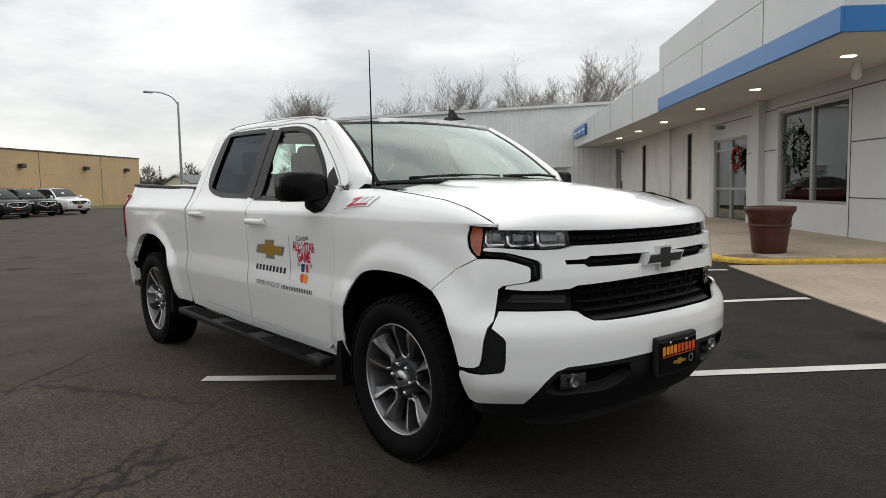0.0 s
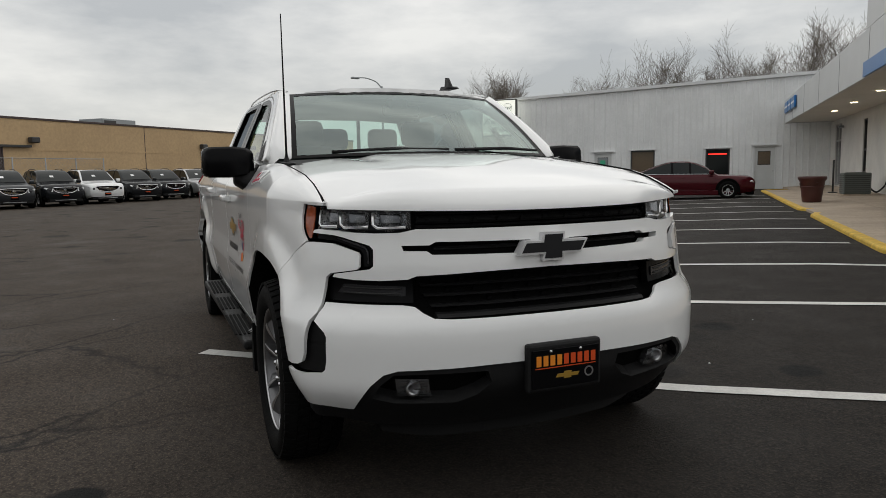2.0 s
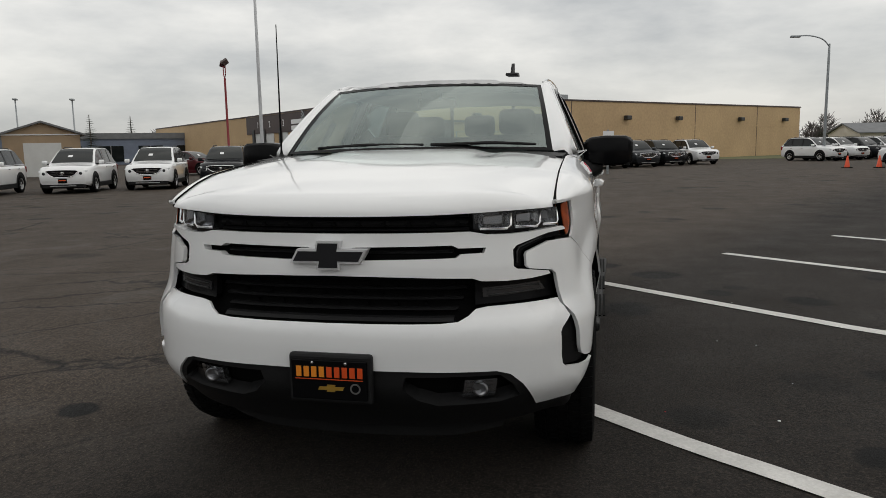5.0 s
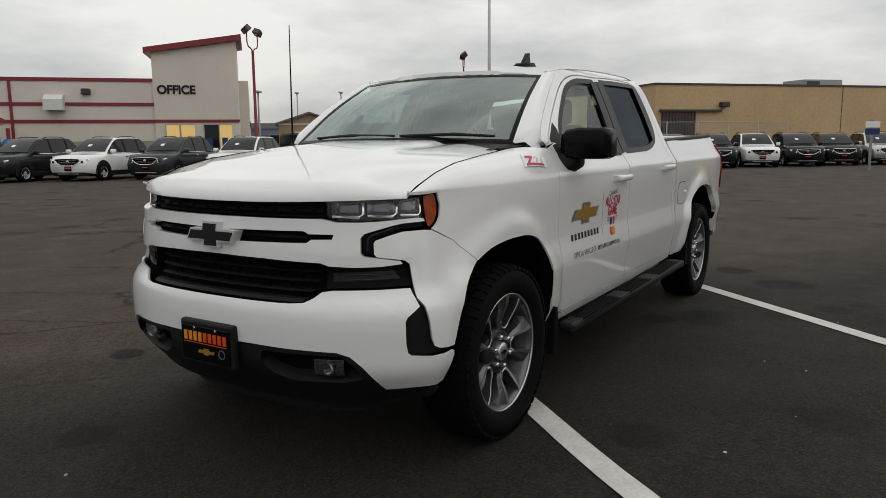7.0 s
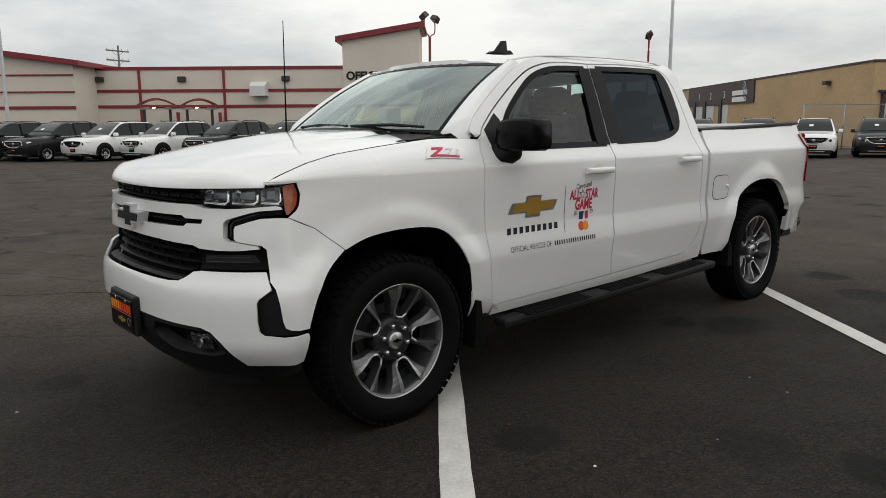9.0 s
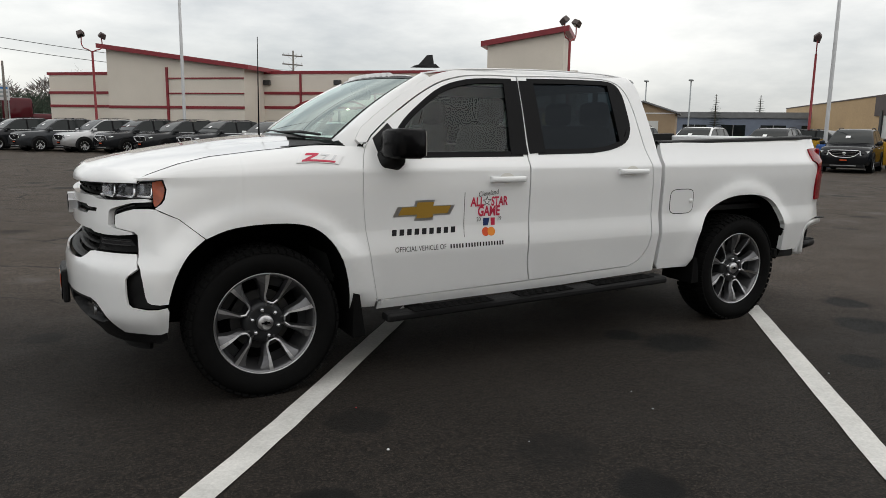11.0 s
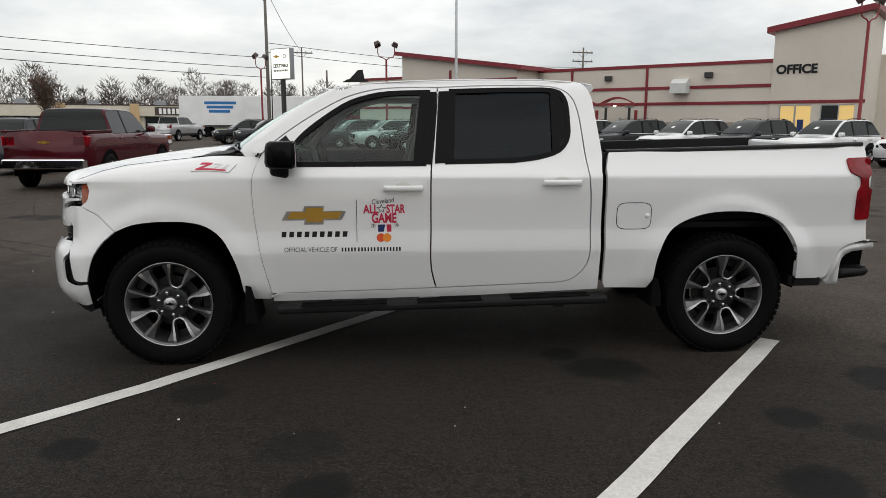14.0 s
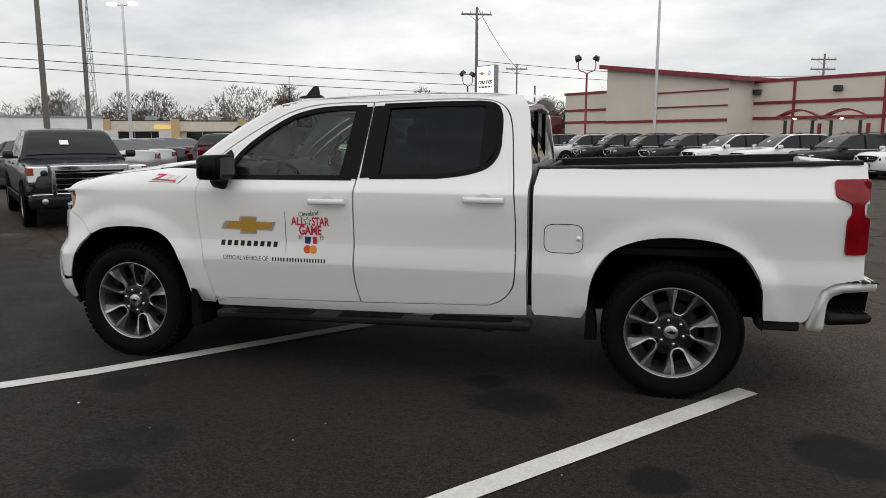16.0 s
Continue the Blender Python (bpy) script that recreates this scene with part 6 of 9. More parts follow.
slot = part("slot_grille", panel(both([F(0, 1.045), F(0.49, 1.05), F(0.63, 1.038), F(0.62, 1.010), F(0.50, 0.995), F(0, 0.985)]), nose(-0.045), (), (0.1, 0.04)), "gap", truck)
bar(1.018, -0.045, -0.5, 0.5, 0.014, 0.02, "plastic", slot, "grille_bar")
# nose emblem
EMBLEM = [(u, v + 1.012) for u, v in bowtie(0.0, 0.0, 0.305, 0.112)]
part("emblem_frame", prism(EMBLEM, 0.850, 0.8985, "x"), "bright_alloy", slot, "black cross emblem with chrome edge")
part("emblem_field", prism(inset(EMBLEM, 0.0085), 0.890, 0.9015, "x"), "decal_black", slot)

# headlamps
for sgn in (1, -1):
    def hl(u, v, o=-0.02):
        return nose(o)(sgn * u, v)
    LAMP = [F(0.585, 1.098), F(0.585, 1.164), F(0.70, 1.168), F(0.80, 1.172), G(0.546, 1.178), G(0.546, 1.098), F(0.80, 1.090), F(0.70, 1.087), F(0.64, 1.088)]
    bm = panel([(sgn * u, v) for u, v in LAMP], nose(-0.075), (), (0.05, 0.03))
    rim(bm, Vector((1, 0.3 * sgn, 0)), 0.03)
    hd = part("headlamp", bm, "lamp_dark", truck, "three-chamber headlamp with clear lens")
    s0, s1 = F(0.602, 0)[0], G(0.550, 0)[0]
    for k, (f0, f1) in enumerate(((0.0, 0.31), (0.345, 0.655), (0.69, 1.0))):
        u0, u1 = s0 + (s1 - s0) * f0, s0 + (s1 - s0) * f1
        za, zb = 1.097 + 0.002 * k, 1.157 + 0.005 * k
        # a faceted bowl: bright slanting walls round a darker lens
        outer = [(u0, za + 0.004), (u1 - 0.02, za), (u1, za + 0.014), (u1, zb + 0.004), (u0 + 0.012, zb), (u0, zb - 0.012)]
        cu, cz = (u0 + u1) / 2, (za + zb) / 2
        ch = bmesh.new()
        o_ = [ch.verts.new(nose(-0.036)(sgn * u, z)) for u, z in outer]
        i_ = [ch.verts.new(nose(-0.066)(sgn * (cu + (u - cu) * 0.62), cz + (z - cz) * 0.52 + 0.004)) for u, z in outer]
        for j in range(6):
            ch.faces.new((o_[j], o_[(j + 1) % 6], i_[(j + 1) % 6], i_[j]))
        bmesh.ops.recalc_face_normals(ch, faces=ch.faces[:])
        cham = part("chamber", ch, "lamp_chrome", hd, "bright reflector chamber")
        lb = bmesh.new()
        lb.faces.new([lb.verts.new(nose(-0.062)(sgn * (cu + (u - cu) * 0.62), cz + (z - cz) * 0.52 + 0.004)) for u, z in outer])
        part("inner_lens", lb, "lamp_lens", cham, "grey inner lens")
        pts = [nose(-0.032)(sgn * u, z) for u, z in ((u0 + 0.003, za + 0.006), (u1 - 0.022, za + 0.002), (u1 - 0.002, za + 0.016), (u1 - 0.002, zb + 0.002))]
        part("light_guide", tube(pts, 0.007, 6), "chrome", hd, smooth=True)
    bm = panel([(sgn * u, v) for u, v in inset(LAMP, -0.003)], nose(-0.028), (), (0.05, 0.03))
    for f in bm.faces:
        f.smooth = True
    part("lens", bm, "lens", hd).visible_shadow = False
    AMB = [G(0.545, 1.076), G(0.545, 1.180), G(0.515, 1.186), G(0.490, 1.188), G(0.482, 1.165), G(0.478, 1.142), G(0.488, 1.100), G(0.505, 1.076), G(0.529, 1.058), G(0.541, 1.060)]
    bm = panel([(sgn * u, v) for u, v in AMB], nose(-0.012), (), (0.03, 0.02))
    rim(bm, Vector((0.5, sgn, 0)), 0.03)
    part("marker_lens", bm, "amber", hd, "amber side marker lens")
    bm = panel([(sgn * u, v) for u, v in inset(AMB, -0.003)], nose(-0.016), (), (0.03, 0.02))
    rim(bm, Vector((0.5, sgn, 0)), 0.02)
    part("marker_frame", bm, "gloss_black", hd)
    # bracket-shaped running light under the lamp
    DRL = [G(0.562, 1.079), F(0.882, 1.072), F(0.84, 1.061), F(0.78, 1.043), F(0.745, 1.031), F(0.734, 1.016), F(0.734, 0.956), F(0.772, 0.950), F(0.773, 1.0), F(0.785, 1.016), F(0.84, 1.036), F(0.885, 1.050), G(0.556, 1.058)]
    bm = panel([(sgn * u, v) for u, v in DRL], nose(-0.03), (), (0.03, 0.03))
    rim(bm, Vector((1, 0.4 * sgn, 0)), 0.03)
    dr_ = part("running_light", bm, "gloss_black", truck, "bracket-shaped dark running light")
    pts = [nose(-0.024)(sgn * F(yy, 0)[0], zz) for yy, zz in ((0.875, 1.062), (0.82, 1.045), (0.765, 1.026), (0.753, 1.01), (0.752, 0.965))]
    part("light_guide", tube(pts, 0.005, 6), "lamp_dark", dr_, smooth=True)
    # lower marker lamp
    MK = [F(0.582, 0.902), F(0.70, 0.898), F(0.80, 0.900), F(0.88, 0.908), F(0.905, 0.905), F(0.912, 0.82), F(0.80, 0.816), F(0.62, 0.812), F(0.58, 0.81)]
    bm = panel([(sgn * u, v) for u, v in MK], nose(-0.035), (), (0.05, 0.03))
    rim(bm, Vector((1, 0.3 * sgn, 0)), 0.03)
    mk = part("turn_lamp", bm, "gloss_black", truck, "smoked lower turn lamp")
    bm = panel([(sgn * u, v) for u, v in [F(0.61, 0.838), F(0.61, 0.875), F(0.85, 0.885), F(0.875, 0.85)]], nose(-0.030), (), (0.05, 0.03))
    rim(bm, Vector((1, 0.3 * sgn, 0)), 0.01)
    part("reflector", bm, "lamp_dark", mk)
    for zz in (0.846, 0.866):
        pts = [nose(-0.026)(sgn * F(yy, 0)[0], zz + (yy - 0.62) * 0.03) for yy in (0.63, 0.70, 0.77, 0.85)]
        part("light_guide", tube(pts, 0.003, 6), "steel", mk, smooth=True)
    # side air curtain with ribs
    AC = [F(0.862, 0.70), F(0.885, 0.74), F(0.900, 0.81), F(0.924, 0.80), G(0.585, 0.70), G(0.575, 0.60), G(0.51, 0.572), G(0.51, 0.54), F(0.88, 0.54), F(0.862, 0.57)]
    bm = panel([(sgn * u, v) for u, v in AC], nose(-0.035), (), (0.05, 0.03))
    rim(bm, Vector((1, 0.6 * sgn, 0)), 0.01)
    vt = part("air_curtain", bm, "plastic", truck, "black side air intake with ribs")
    for k in range(6):
        z = 0.575 + 0.022 * k
        part("rib", panel([(sgn * F(0.872, 0)[0], z), (sgn * F(0.934, 0)[0], z + 0.002), (sgn * F(0.934, 0)[0], z + 0.010), (sgn * F(0.872, 0)[0], z + 0.008)], nose(-0.027), (), (0.05, 0.05)), "plastic", vt)

# dealer plate: a black plate with an orange bar for the name
pl = part("plate_bracket", box(0.925, -0.155, 0.445, 0.962, 0.182, 0.640, 0.012, seg=2), "plastic", truck, "black plate bracket")
pt = part("plate", box(0.962, -0.140, 0.462, 0.968, 0.166, 0.618, 0.004), "gloss_black", pl, "black dealer plate with orange bars")
for k in range(9):
    y = 0.150 - 0.031 * k - 0.014
    part("letter_bar", box(0.968, -y - 0.0105 + 0.026, 0.551, 0.970, -y + 0.0105 + 0.026, 0.592), "decal_orange" if k < 4 else "decal_mix", pt)
part("underline", box(0.968, -0.125, 0.541, 0.970, 0.150, 0.544), "decal_mix", pt)
part("plate_emblem", prism(bowtie(0.02, 0.508, 0.105, 0.028), 0.968, 0.970, "x"), "gold", pt)
part("plate_roundel", lathe([(0.015, 0.0), (0.015, 0.0015), (0.021, 0.0015), (0.021, 0)], 18, "x"), "machined", pt).matrix_basis = pose(0.9685, 0.118, 0.510)
for y in (-0.055, 0.080):
    part("screw", lathe([(0.001, 0.003), (0.006, 0.002), (0.007, 0)], 10, "x"), "chrome", pt).matrix_basis = pose(0.968, y, 0.606)

# ---- wheels ----
def wheel_parts(parent):
    """One wheel with tyre, tread blocks and a six-pair spoke rim, facing +y, centred on the hub."""
    R = 0.420
    tyre = lathe([(0.268, 0.085), (0.285, 0.112), (0.31, 0.128), (0.345, 0.136), (0.375, 0.132), (0.395, 0.120), (R - 0.008, 0.10), (R - 0.006, 0.0), (R - 0.008, -0.10), (0.385, -0.13), (0.31, -0.13), (0.26, -0.10)], 72, "y")
    part("tyre", tyre, "rubber", parent, "black all-terrain tyre", True)
    tread = bmesh.new()
    n = 56
    for k in range(n):
        a0 = 2 * math.pi * k / n
        for j, (y0, y1, sh) in enumerate(((0.078, 0.128, 0.0), (0.028, 0.072, 0.45), (-0.022, 0.022, 0.1), (-0.072, -0.028, 0.5), (-0.128, -0.078, 0.2))):
            a = a0 + sh * 2 * math.pi / n
            da = 2 * math.pi / n * 0.36
            vs = []
            for r in (R - 0.012, R + 0.002):
                for yy, aa in ((y0, a - da), (y1, a - da * (0.7 if j % 2 else 1.1)), (y1, a + da), (y0, a + da * 0.8)):
                    rr = r - (0.014 if abs(yy) > 0.12 else 0)
                    vs.append(tread.verts.new((rr * math.cos(aa), yy, rr * math.sin(aa))))
            tread.faces.new(vs[4:])
            for i in range(4):
                tread.faces.new((vs[i], vs[(i + 1) % 4], vs[4 + (i + 1) % 4], vs[4 + i]))
    bmesh.ops.recalc_face_normals(tread, faces=tread.faces[:])
    tagged(part("tread", tread, "rubber", parent), kind="stuff")
    rimb = lathe([(0.279, 0.106), (0.272, 0.104), (0.264, 0.094), (0.258, 0.075), (0.250, 0.02), (0.235, -0.02), (0.233, -0.09)], 72, "y")
    part("rim", rimb, "spoke_metal", parent, "grey alloy rim barrel", True)
    part("rim_lip", lathe([(0.283, 0.098), (0.2835, 0.108), (0.281, 0.1115), (0.277, 0.110), (0.275, 0.104)], 72, "y"), "machined", parent, "machined rim lip", True)
    part("brake_disc", lathe([(0.001, -0.02), (0.17, -0.02), (0.17, -0.035)], 36, "y"), "steel", parent)
    part("rim_back", lathe([(0.17, -0.06), (0.245, -0.06)], 36, "y"), "gap", parent)
    EDGE = [(0.112, 0.018), (0.132, 0.034), (0.16, 0.037), (0.21, 0.044), (0.25, 0.051), (0.268, 0.055)]
    FALL = [(0.112, 0.010), (0.124, 0.014), (0.16, 0.022), (0.195, 0.040), (0.225, 0.070), (0.245, 0.088), (0.264, 0.094)]

    def high(r):
        return 0.064 + 0.038 * smooth01(r, 0.10, 0.26)

    for k in range(5):
        an = 2 * math.pi * k / 5 + radians(35)

        def at(r, w, d):
            return (r * math.cos(an) - w * math.sin(an), d, r * math.sin(an) + w * math.cos(an))

        for s in (1, -1):
            # one arm beside the open pocket, falling away from its bright edge and flaring to the rim
            bm = bmesh.new()
            rows = []
            for r in (0.075, 0.112, 0.124, 0.15, 0.18, 0.205, 0.225, 0.24, 0.252, 0.264):
                i0 = lerp_table(EDGE, r) if r > 0.1 else 0.008
                w = lerp_table(FALL, r)
                h = high(r)
                rows.append([bm.verts.new(at(r, s * i0, h - 0.055)), bm.verts.new(at(r, s * i0, h)), bm.verts.new(at(r, s * (i0 + 0.010), h)), bm.verts.new(at(r, s * (i0 + 0.010 + w * 0.75), h - 0.012 - 0.10 * w)), bm.verts.new(at(r, s * (i0 + 0.010 + w), h - 0.055))])
            for r0, r1 in zip(rows, rows[1:]):
                for j in range(4):
                    bm.faces.new((r0[j], r0[j + 1], r1[j + 1], r1[j]))
            bmesh.ops.recalc_face_normals(bm, faces=bm.faces[:])
            if sum(f.normal.y * f.calc_area() for f in bm.faces) < 0:
                bmesh.ops.reverse_faces(bm, faces=bm.faces[:])
            sp_ = part("spoke", bm, "spoke_metal", parent)
            bm = bmesh.new()
            rows = []
            for r in (0.112, 0.124, 0.15, 0.18, 0.21, 0.24, 0.268):
                i0 = lerp_table(EDGE, r)
                rows.append([bm.verts.new(at(r, s * i0, high(r) + 0.0005)), bm.verts.new(at(r, s * (i0 + 0.001), high(r) + 0.003)), bm.verts.new(at(r, s * (i0 + 0.011 + 0.012 * smooth01(r, 0.15, 0.26)), high(r) + 0.002 - 0.003 * smooth01(r, 0.15, 0.26)))])
            for r0, r1 in zip(rows, rows[1:]):
                for j in range(2):
                    bm.faces.new((r0[j], r0[j + 1], r1[j + 1], r1[j]))
            bmesh.ops.recalc_face_normals(bm, faces=bm.faces[:])
            if sum(f.normal.y * f.calc_area() for f in bm.faces) < 0:
                bmesh.ops.reverse_faces(bm, faces=bm.faces[:])
            part("spoke_face", bm, "machined", sp_, "machined bright edge")
        edge = [at(r, w, high(r) + 0.002) for r, w in ((0.135, 0.036), (0.113, 0.018), (0.111, 0.0), (0.113, -0.018), (0.135, -0.036))]
        part("pocket_edge", tube(edge, 0.0055, 6), "machined", parent)
        # the barrel behind the pocket, crossed by a dark web
        part("pocket_web", prism([(0.20, -0.045), (0.262, -0.055), (0.262, 0.055), (0.20, 0.045)], 0.012, 0.022, "y"), "grey_alloy", parent).matrix_basis = pose(0, 0, 0, 0, -math.degrees(an), 0)
    part("hub", lathe([(0.001, 0.062), (0.05, 0.062), (0.085, 0.066), (0.108, 0.060), (0.118, 0.03), (0.118, -0.02)], 40, "y"), "grey_alloy", parent, smooth=True)
    cap = part("centre_cap", lathe([(0.001, 0.092), (0.038, 0.091), (0.044, 0.084), (0.046, 0.06)], 32, "y"), "machined", parent, "silver centre cap", True)
    part("cap_emblem", prism(bowtie(0.0, 0.0, 0.052, 0.020), 0.091, 0.0935, "y"), "gloss_black", cap)
    for k in range(6):
        a = 2 * math.pi * k / 6 + radians(17)
        part("lug_nut", lathe([(0.001, 0.094), (0.009, 0.092), (0.0125, 0.084), (0.0135, 0.06)], 8, "y"), "lamp_chrome", parent, smooth=True).matrix_basis = pose(0.075 * math.cos(a), 0, 0.075 * math.sin(a))


wheel = new("wheel")
wheel.parent = truck
wheel["label"] = "grey and silver alloy wheel with black tyre"
wheel_parts(wheel)
wheel.matrix_basis = pose(0.0, 0.868, 0.406)
copy_thing(wheel, pose(HUB_R, 0.868, 0.406))
copy_thing(wheel, pose(0.0, -0.868, 0.406, 0, 10, 180))
copy_thing(wheel, pose(HUB_R, -0.868, 0.406, 0, 40, 180))

# ---- running boards, mud flaps, mirrors, bed, tail ----
for sgn in (1, -1):
    bm = box(-2.90, 0.925, 0.0, -0.70, 1.075, 0.055, 0.018, seg=2)
    for v in bm.verts:
        x = v.co.x
        if x > -0.82:
            v.co.y -= 0.05 * (v.co.y > 1.0)
        v.co.z += 0.335 + (-x - 0.7) * 0.022
        v.co.y *= sgn
    bmesh.ops.recalc_face_normals(bm, faces=bm.faces[:])
    rb = part("running_board", bm, "plastic", truck, "black running board with rubber pads")
    for x0, x1 in ((-1.42, -0.86), (-2.05, -1.62), (-2.78, -2.25)):
        pad = bmesh.new()
        for k in range(5):
            y0 = 0.945 + 0.024 * k
            box(x0, y0, 0.0, x1, y0 + 0.014, 0.006, bm=pad)
        for v in pad.verts:
            v.co.z += 0.390 + (-v.co.x - 0.7) * 0.022
            v.co.y *= sgn
        bmesh.ops.recalc_face_normals(pad, faces=pad.faces[:])
        part("step_pad", pad, "rubber", rb)
    for x in (-1.0, -1.85, -2.6):
        part("bracket", box(x - 0.04, sgn * 0.70, 0.33, x + 0.04, sgn * 0.93, 0.37), "steel", rb)
    for x, z0, z1, w_ in ((-0.500, 0.27, 0.53, 0.05), (-3.235, 0.34, 0.54, 0.045)):
        bm = prism([(x, z1), (x - 0.035, z1 - 0.01), (x - 0.055, z0 + 0.10), (x - 0.02 - w_, z0), (x + 0.01, z0)], 0.70, 1.0, "y")
        for v in bm.verts:
            v.co.y *= sgn
        bmesh.ops.recalc_face_normals(bm, faces=bm.faces[:])
        part("mud_flap", bm, "rubber", truck, "black mud flap")
    # rear lower trim in front of the bumper
    bm = box(-4.46, 0.80, 0.455, -4.23, 0.955, 0.525, 0.01)
    for v in bm.verts:
        v.co.y *= sgn
    bmesh.ops.recalc_face_normals(bm, faces=bm.faces[:])
    part("lower_trim", bm, "plastic", truck)
    # door mirror
    bm = bmesh.new()
    rows = []
    for t, (x0, x1, z0, z1) in enumerate(((-0.820, -0.705, 1.318, 1.440), (-0.858, -0.680, 1.302, 1.460), (-0.868, -0.668, 1.296, 1.468), (-0.868, -0.680, 1.298, 1.466), (-0.858, -0.720, 1.312, 1.452))):
        y = (0.925, 0.96, 1.04, 1.155, 1.192)[t]
        c = 0.016
        rows.append([bm.verts.new((x, sgn * y, z)) for x, z in ((x0, z0 + c), (x0 + c, z0), (x1 - c, z0 + c * 0.3), (x1, z0 + c * 1.5), (x1 - 0.006, z1 - c * 1.6), (x1 - c * 1.4, z1 - 0.004), (x0 + c * 0.6, z1), (x0, z1 - c * 0.7))])
    for r0, r1 in zip(rows, rows[1:]):
        for j in range(8):
            bm.faces.new((r0[j], r0[(j + 1) % 8], r1[(j + 1) % 8], r1[j]))
    bm.faces.new(rows[0])
    bm.faces.new(rows[-1][::-1])
    bmesh.ops.recalc_face_normals(bm, faces=bm.faces[:])
    bmesh.ops.bevel(bm, geom=[e for e in bm.edges if e.calc_face_angle(0) > 0.5], offset=0.008, segments=2, affect="EDGES")
    mr = part("door_mirror", bm, "gloss_black", truck, "black door mirror", True)
    part("mirror_glass", box(-0.872, sgn * 0.985, 1.318, -0.869, sgn * 1.165, 1.45), "chrome", mr, "mirror glass")
    bm = bmesh.new()
    rows = []
    for x0, x1, z0, z1, y in ((-0.79, -0.665, 1.205, 1.335, 0.925), (-0.80, -0.68, 1.215, 1.325, 0.965), (-0.81, -0.70, 1.255, 1.325, 1.03)):
        rows.append([bm.verts.new((x, sgn * y, z)) for x, z in ((x0, z0 + 0.015), (x0 + 0.02, z0), (x1 - 0.01, z0 + 0.02), (x1, z0 + 0.05), (x1 - 0.01, z1), (x0, z1))])
    for r0, r1 in zip(rows, rows[1:]):
        for j in range(6):
            bm.faces.new((r0[j], r0[(j + 1) % 6], r1[(j + 1) % 6], r1[j]))
    bm.faces.new(rows[0])
    bm.faces.new(rows[-1][::-1])
    bmesh.ops.recalc_face_normals(bm, faces=bm.faces[:])
    bmesh.ops.bevel(bm, geom=[e for e in bm.edges if e.calc_face_angle(0) > 0.5], offset=0.006, segments=2, affect="EDGES")
    part("mirror_arm", bm, "plastic", mr, smooth=True)
    # tail lamp wrapping the corner
    TL = spline([(-4.612, 1.346), (-4.598, 1.335), (-4.597, 1.272), (-4.608, 1.248), (-4.650, 1.230), (-4.680, 1.212), (-4.688, 1.180), (-4.684, 1.150), (-4.668, 1.125), (-4.664, 1.09), (-4.667, 0.945), (-4.675, 0.922)], 2) + [(-4.775, 0.918), (-4.792, 0.935), (-4.788, 1.125), (-4.755, 1.150), (-4.750, 1.205), (-4.785, 1.240), (-4.794, 1.335), (-4.78, 1.348)]
    bm = panel(TL, lambda u, v: (side(u, v)[0], side(u, v)[1] + 0.014, v), (), (0.05, 0.04), mirror=sgn < 0)
    rim(bm, Vector((0, sgn, 0)), 0.03)
    tl = part("tail_lamp", bm, "red_lens", truck, "red wraparound tail lamp")
    bm = box(-4.795, 0.78, 0.93, -4.77, 0.885, 1.345, 0.01)
    for v in bm.verts:
        v.co.y *= sgn
    bmesh.ops.recalc_face_normals(bm, faces=bm.faces[:])
    part("rear_face", bm, "red_lens", tl)
    part("reverse_insert", panel([(-4.76, 1.135), (-4.80, 1.135), (-4.80, 1.21), (-4.765, 1.21)], lambda u, v: (u, side(u, v)[1] + 0.017, v), (), (0.1, 0.1), mirror=sgn < 0), "lens", tl)
    # bed rail cap and inner wall
    bm = bmesh.new()
    rows = []
    for x in (-2.905, -3.3, -3.7, -4.1, -4.5, -4.76):
        z = 1.386 + (-2.9 - x) * 0.0275
        y = side(x, 1.36)[1]
        rows.append([bm.verts.new((x, sgn * q, z + h)) for q, h in ((y - 0.012, -0.012), (y - 0.014, 0.006), (y - 0.024, 0.014), (y - 0.10, 0.014), (y - 0.11, 0.01), (y - 0.11, -0.5))])
    for r0, r1 in zip(rows, rows[1:]):
        for j in range(5):
            bm.faces.new((r0[j], r0[j + 1], r1[j + 1], r1[j]))
    bmesh.ops.recalc_face_normals(bm, faces=bm.faces[:])
    if sum(f.normal.z for f in bm.faces) < 0:
        bmesh.ops.reverse_faces(bm, faces=bm.faces[:])
    part("bed_rail_cap", bm, "plastic", truck, "black bed rail cap")
    # corner of the step bumper
    BC = spline([(-4.50, 0.465), (-4.506, 0.60), (-4.532, 0.68), (-4.585, 0.735), (-4.66, 0.755)], 3) + [(-4.86, 0.766), (-4.876, 0.708), (-4.68, 0.694)] + spline([(-4.63, 0.675), (-4.600, 0.63), (-4.590, 0.50)], 3) + [(-4.592, 0.462)]
    bm = prism(BC, 0.30, 0.955, "y")
    for v in bm.verts:
        if v.co.y > 0.9:
            v.co.y -= 0.055 * smooth01(-v.co.x, 4.62, 4.86)
        v.co.y *= sgn
    bmesh.ops.recalc_face_normals(bm, faces=bm.faces[:])
    bmesh.ops.bevel(bm, geom=[e for e in bm.edges if e.calc_face_angle(0) > 0.6], offset=0.012, segments=2, affect="EDGES")
    rbp = part("rear_bumper", bm, "paint_white", truck, "white rear step bumper", True)
    bm = prism([(-4.596, 0.480), (-4.605, 0.63), (-4.64, 0.672), (-4.855, 0.692), (-4.84, 0.50), (-4.80, 0.480)], 0.2, 0.80, "y")
    for v in bm.verts:
        v.co.y *= sgn
    bmesh.ops.recalc_face_normals(bm, faces=bm.faces[:])
    part("recess", bm, "gap", rbp, "dark recess of the corner step")
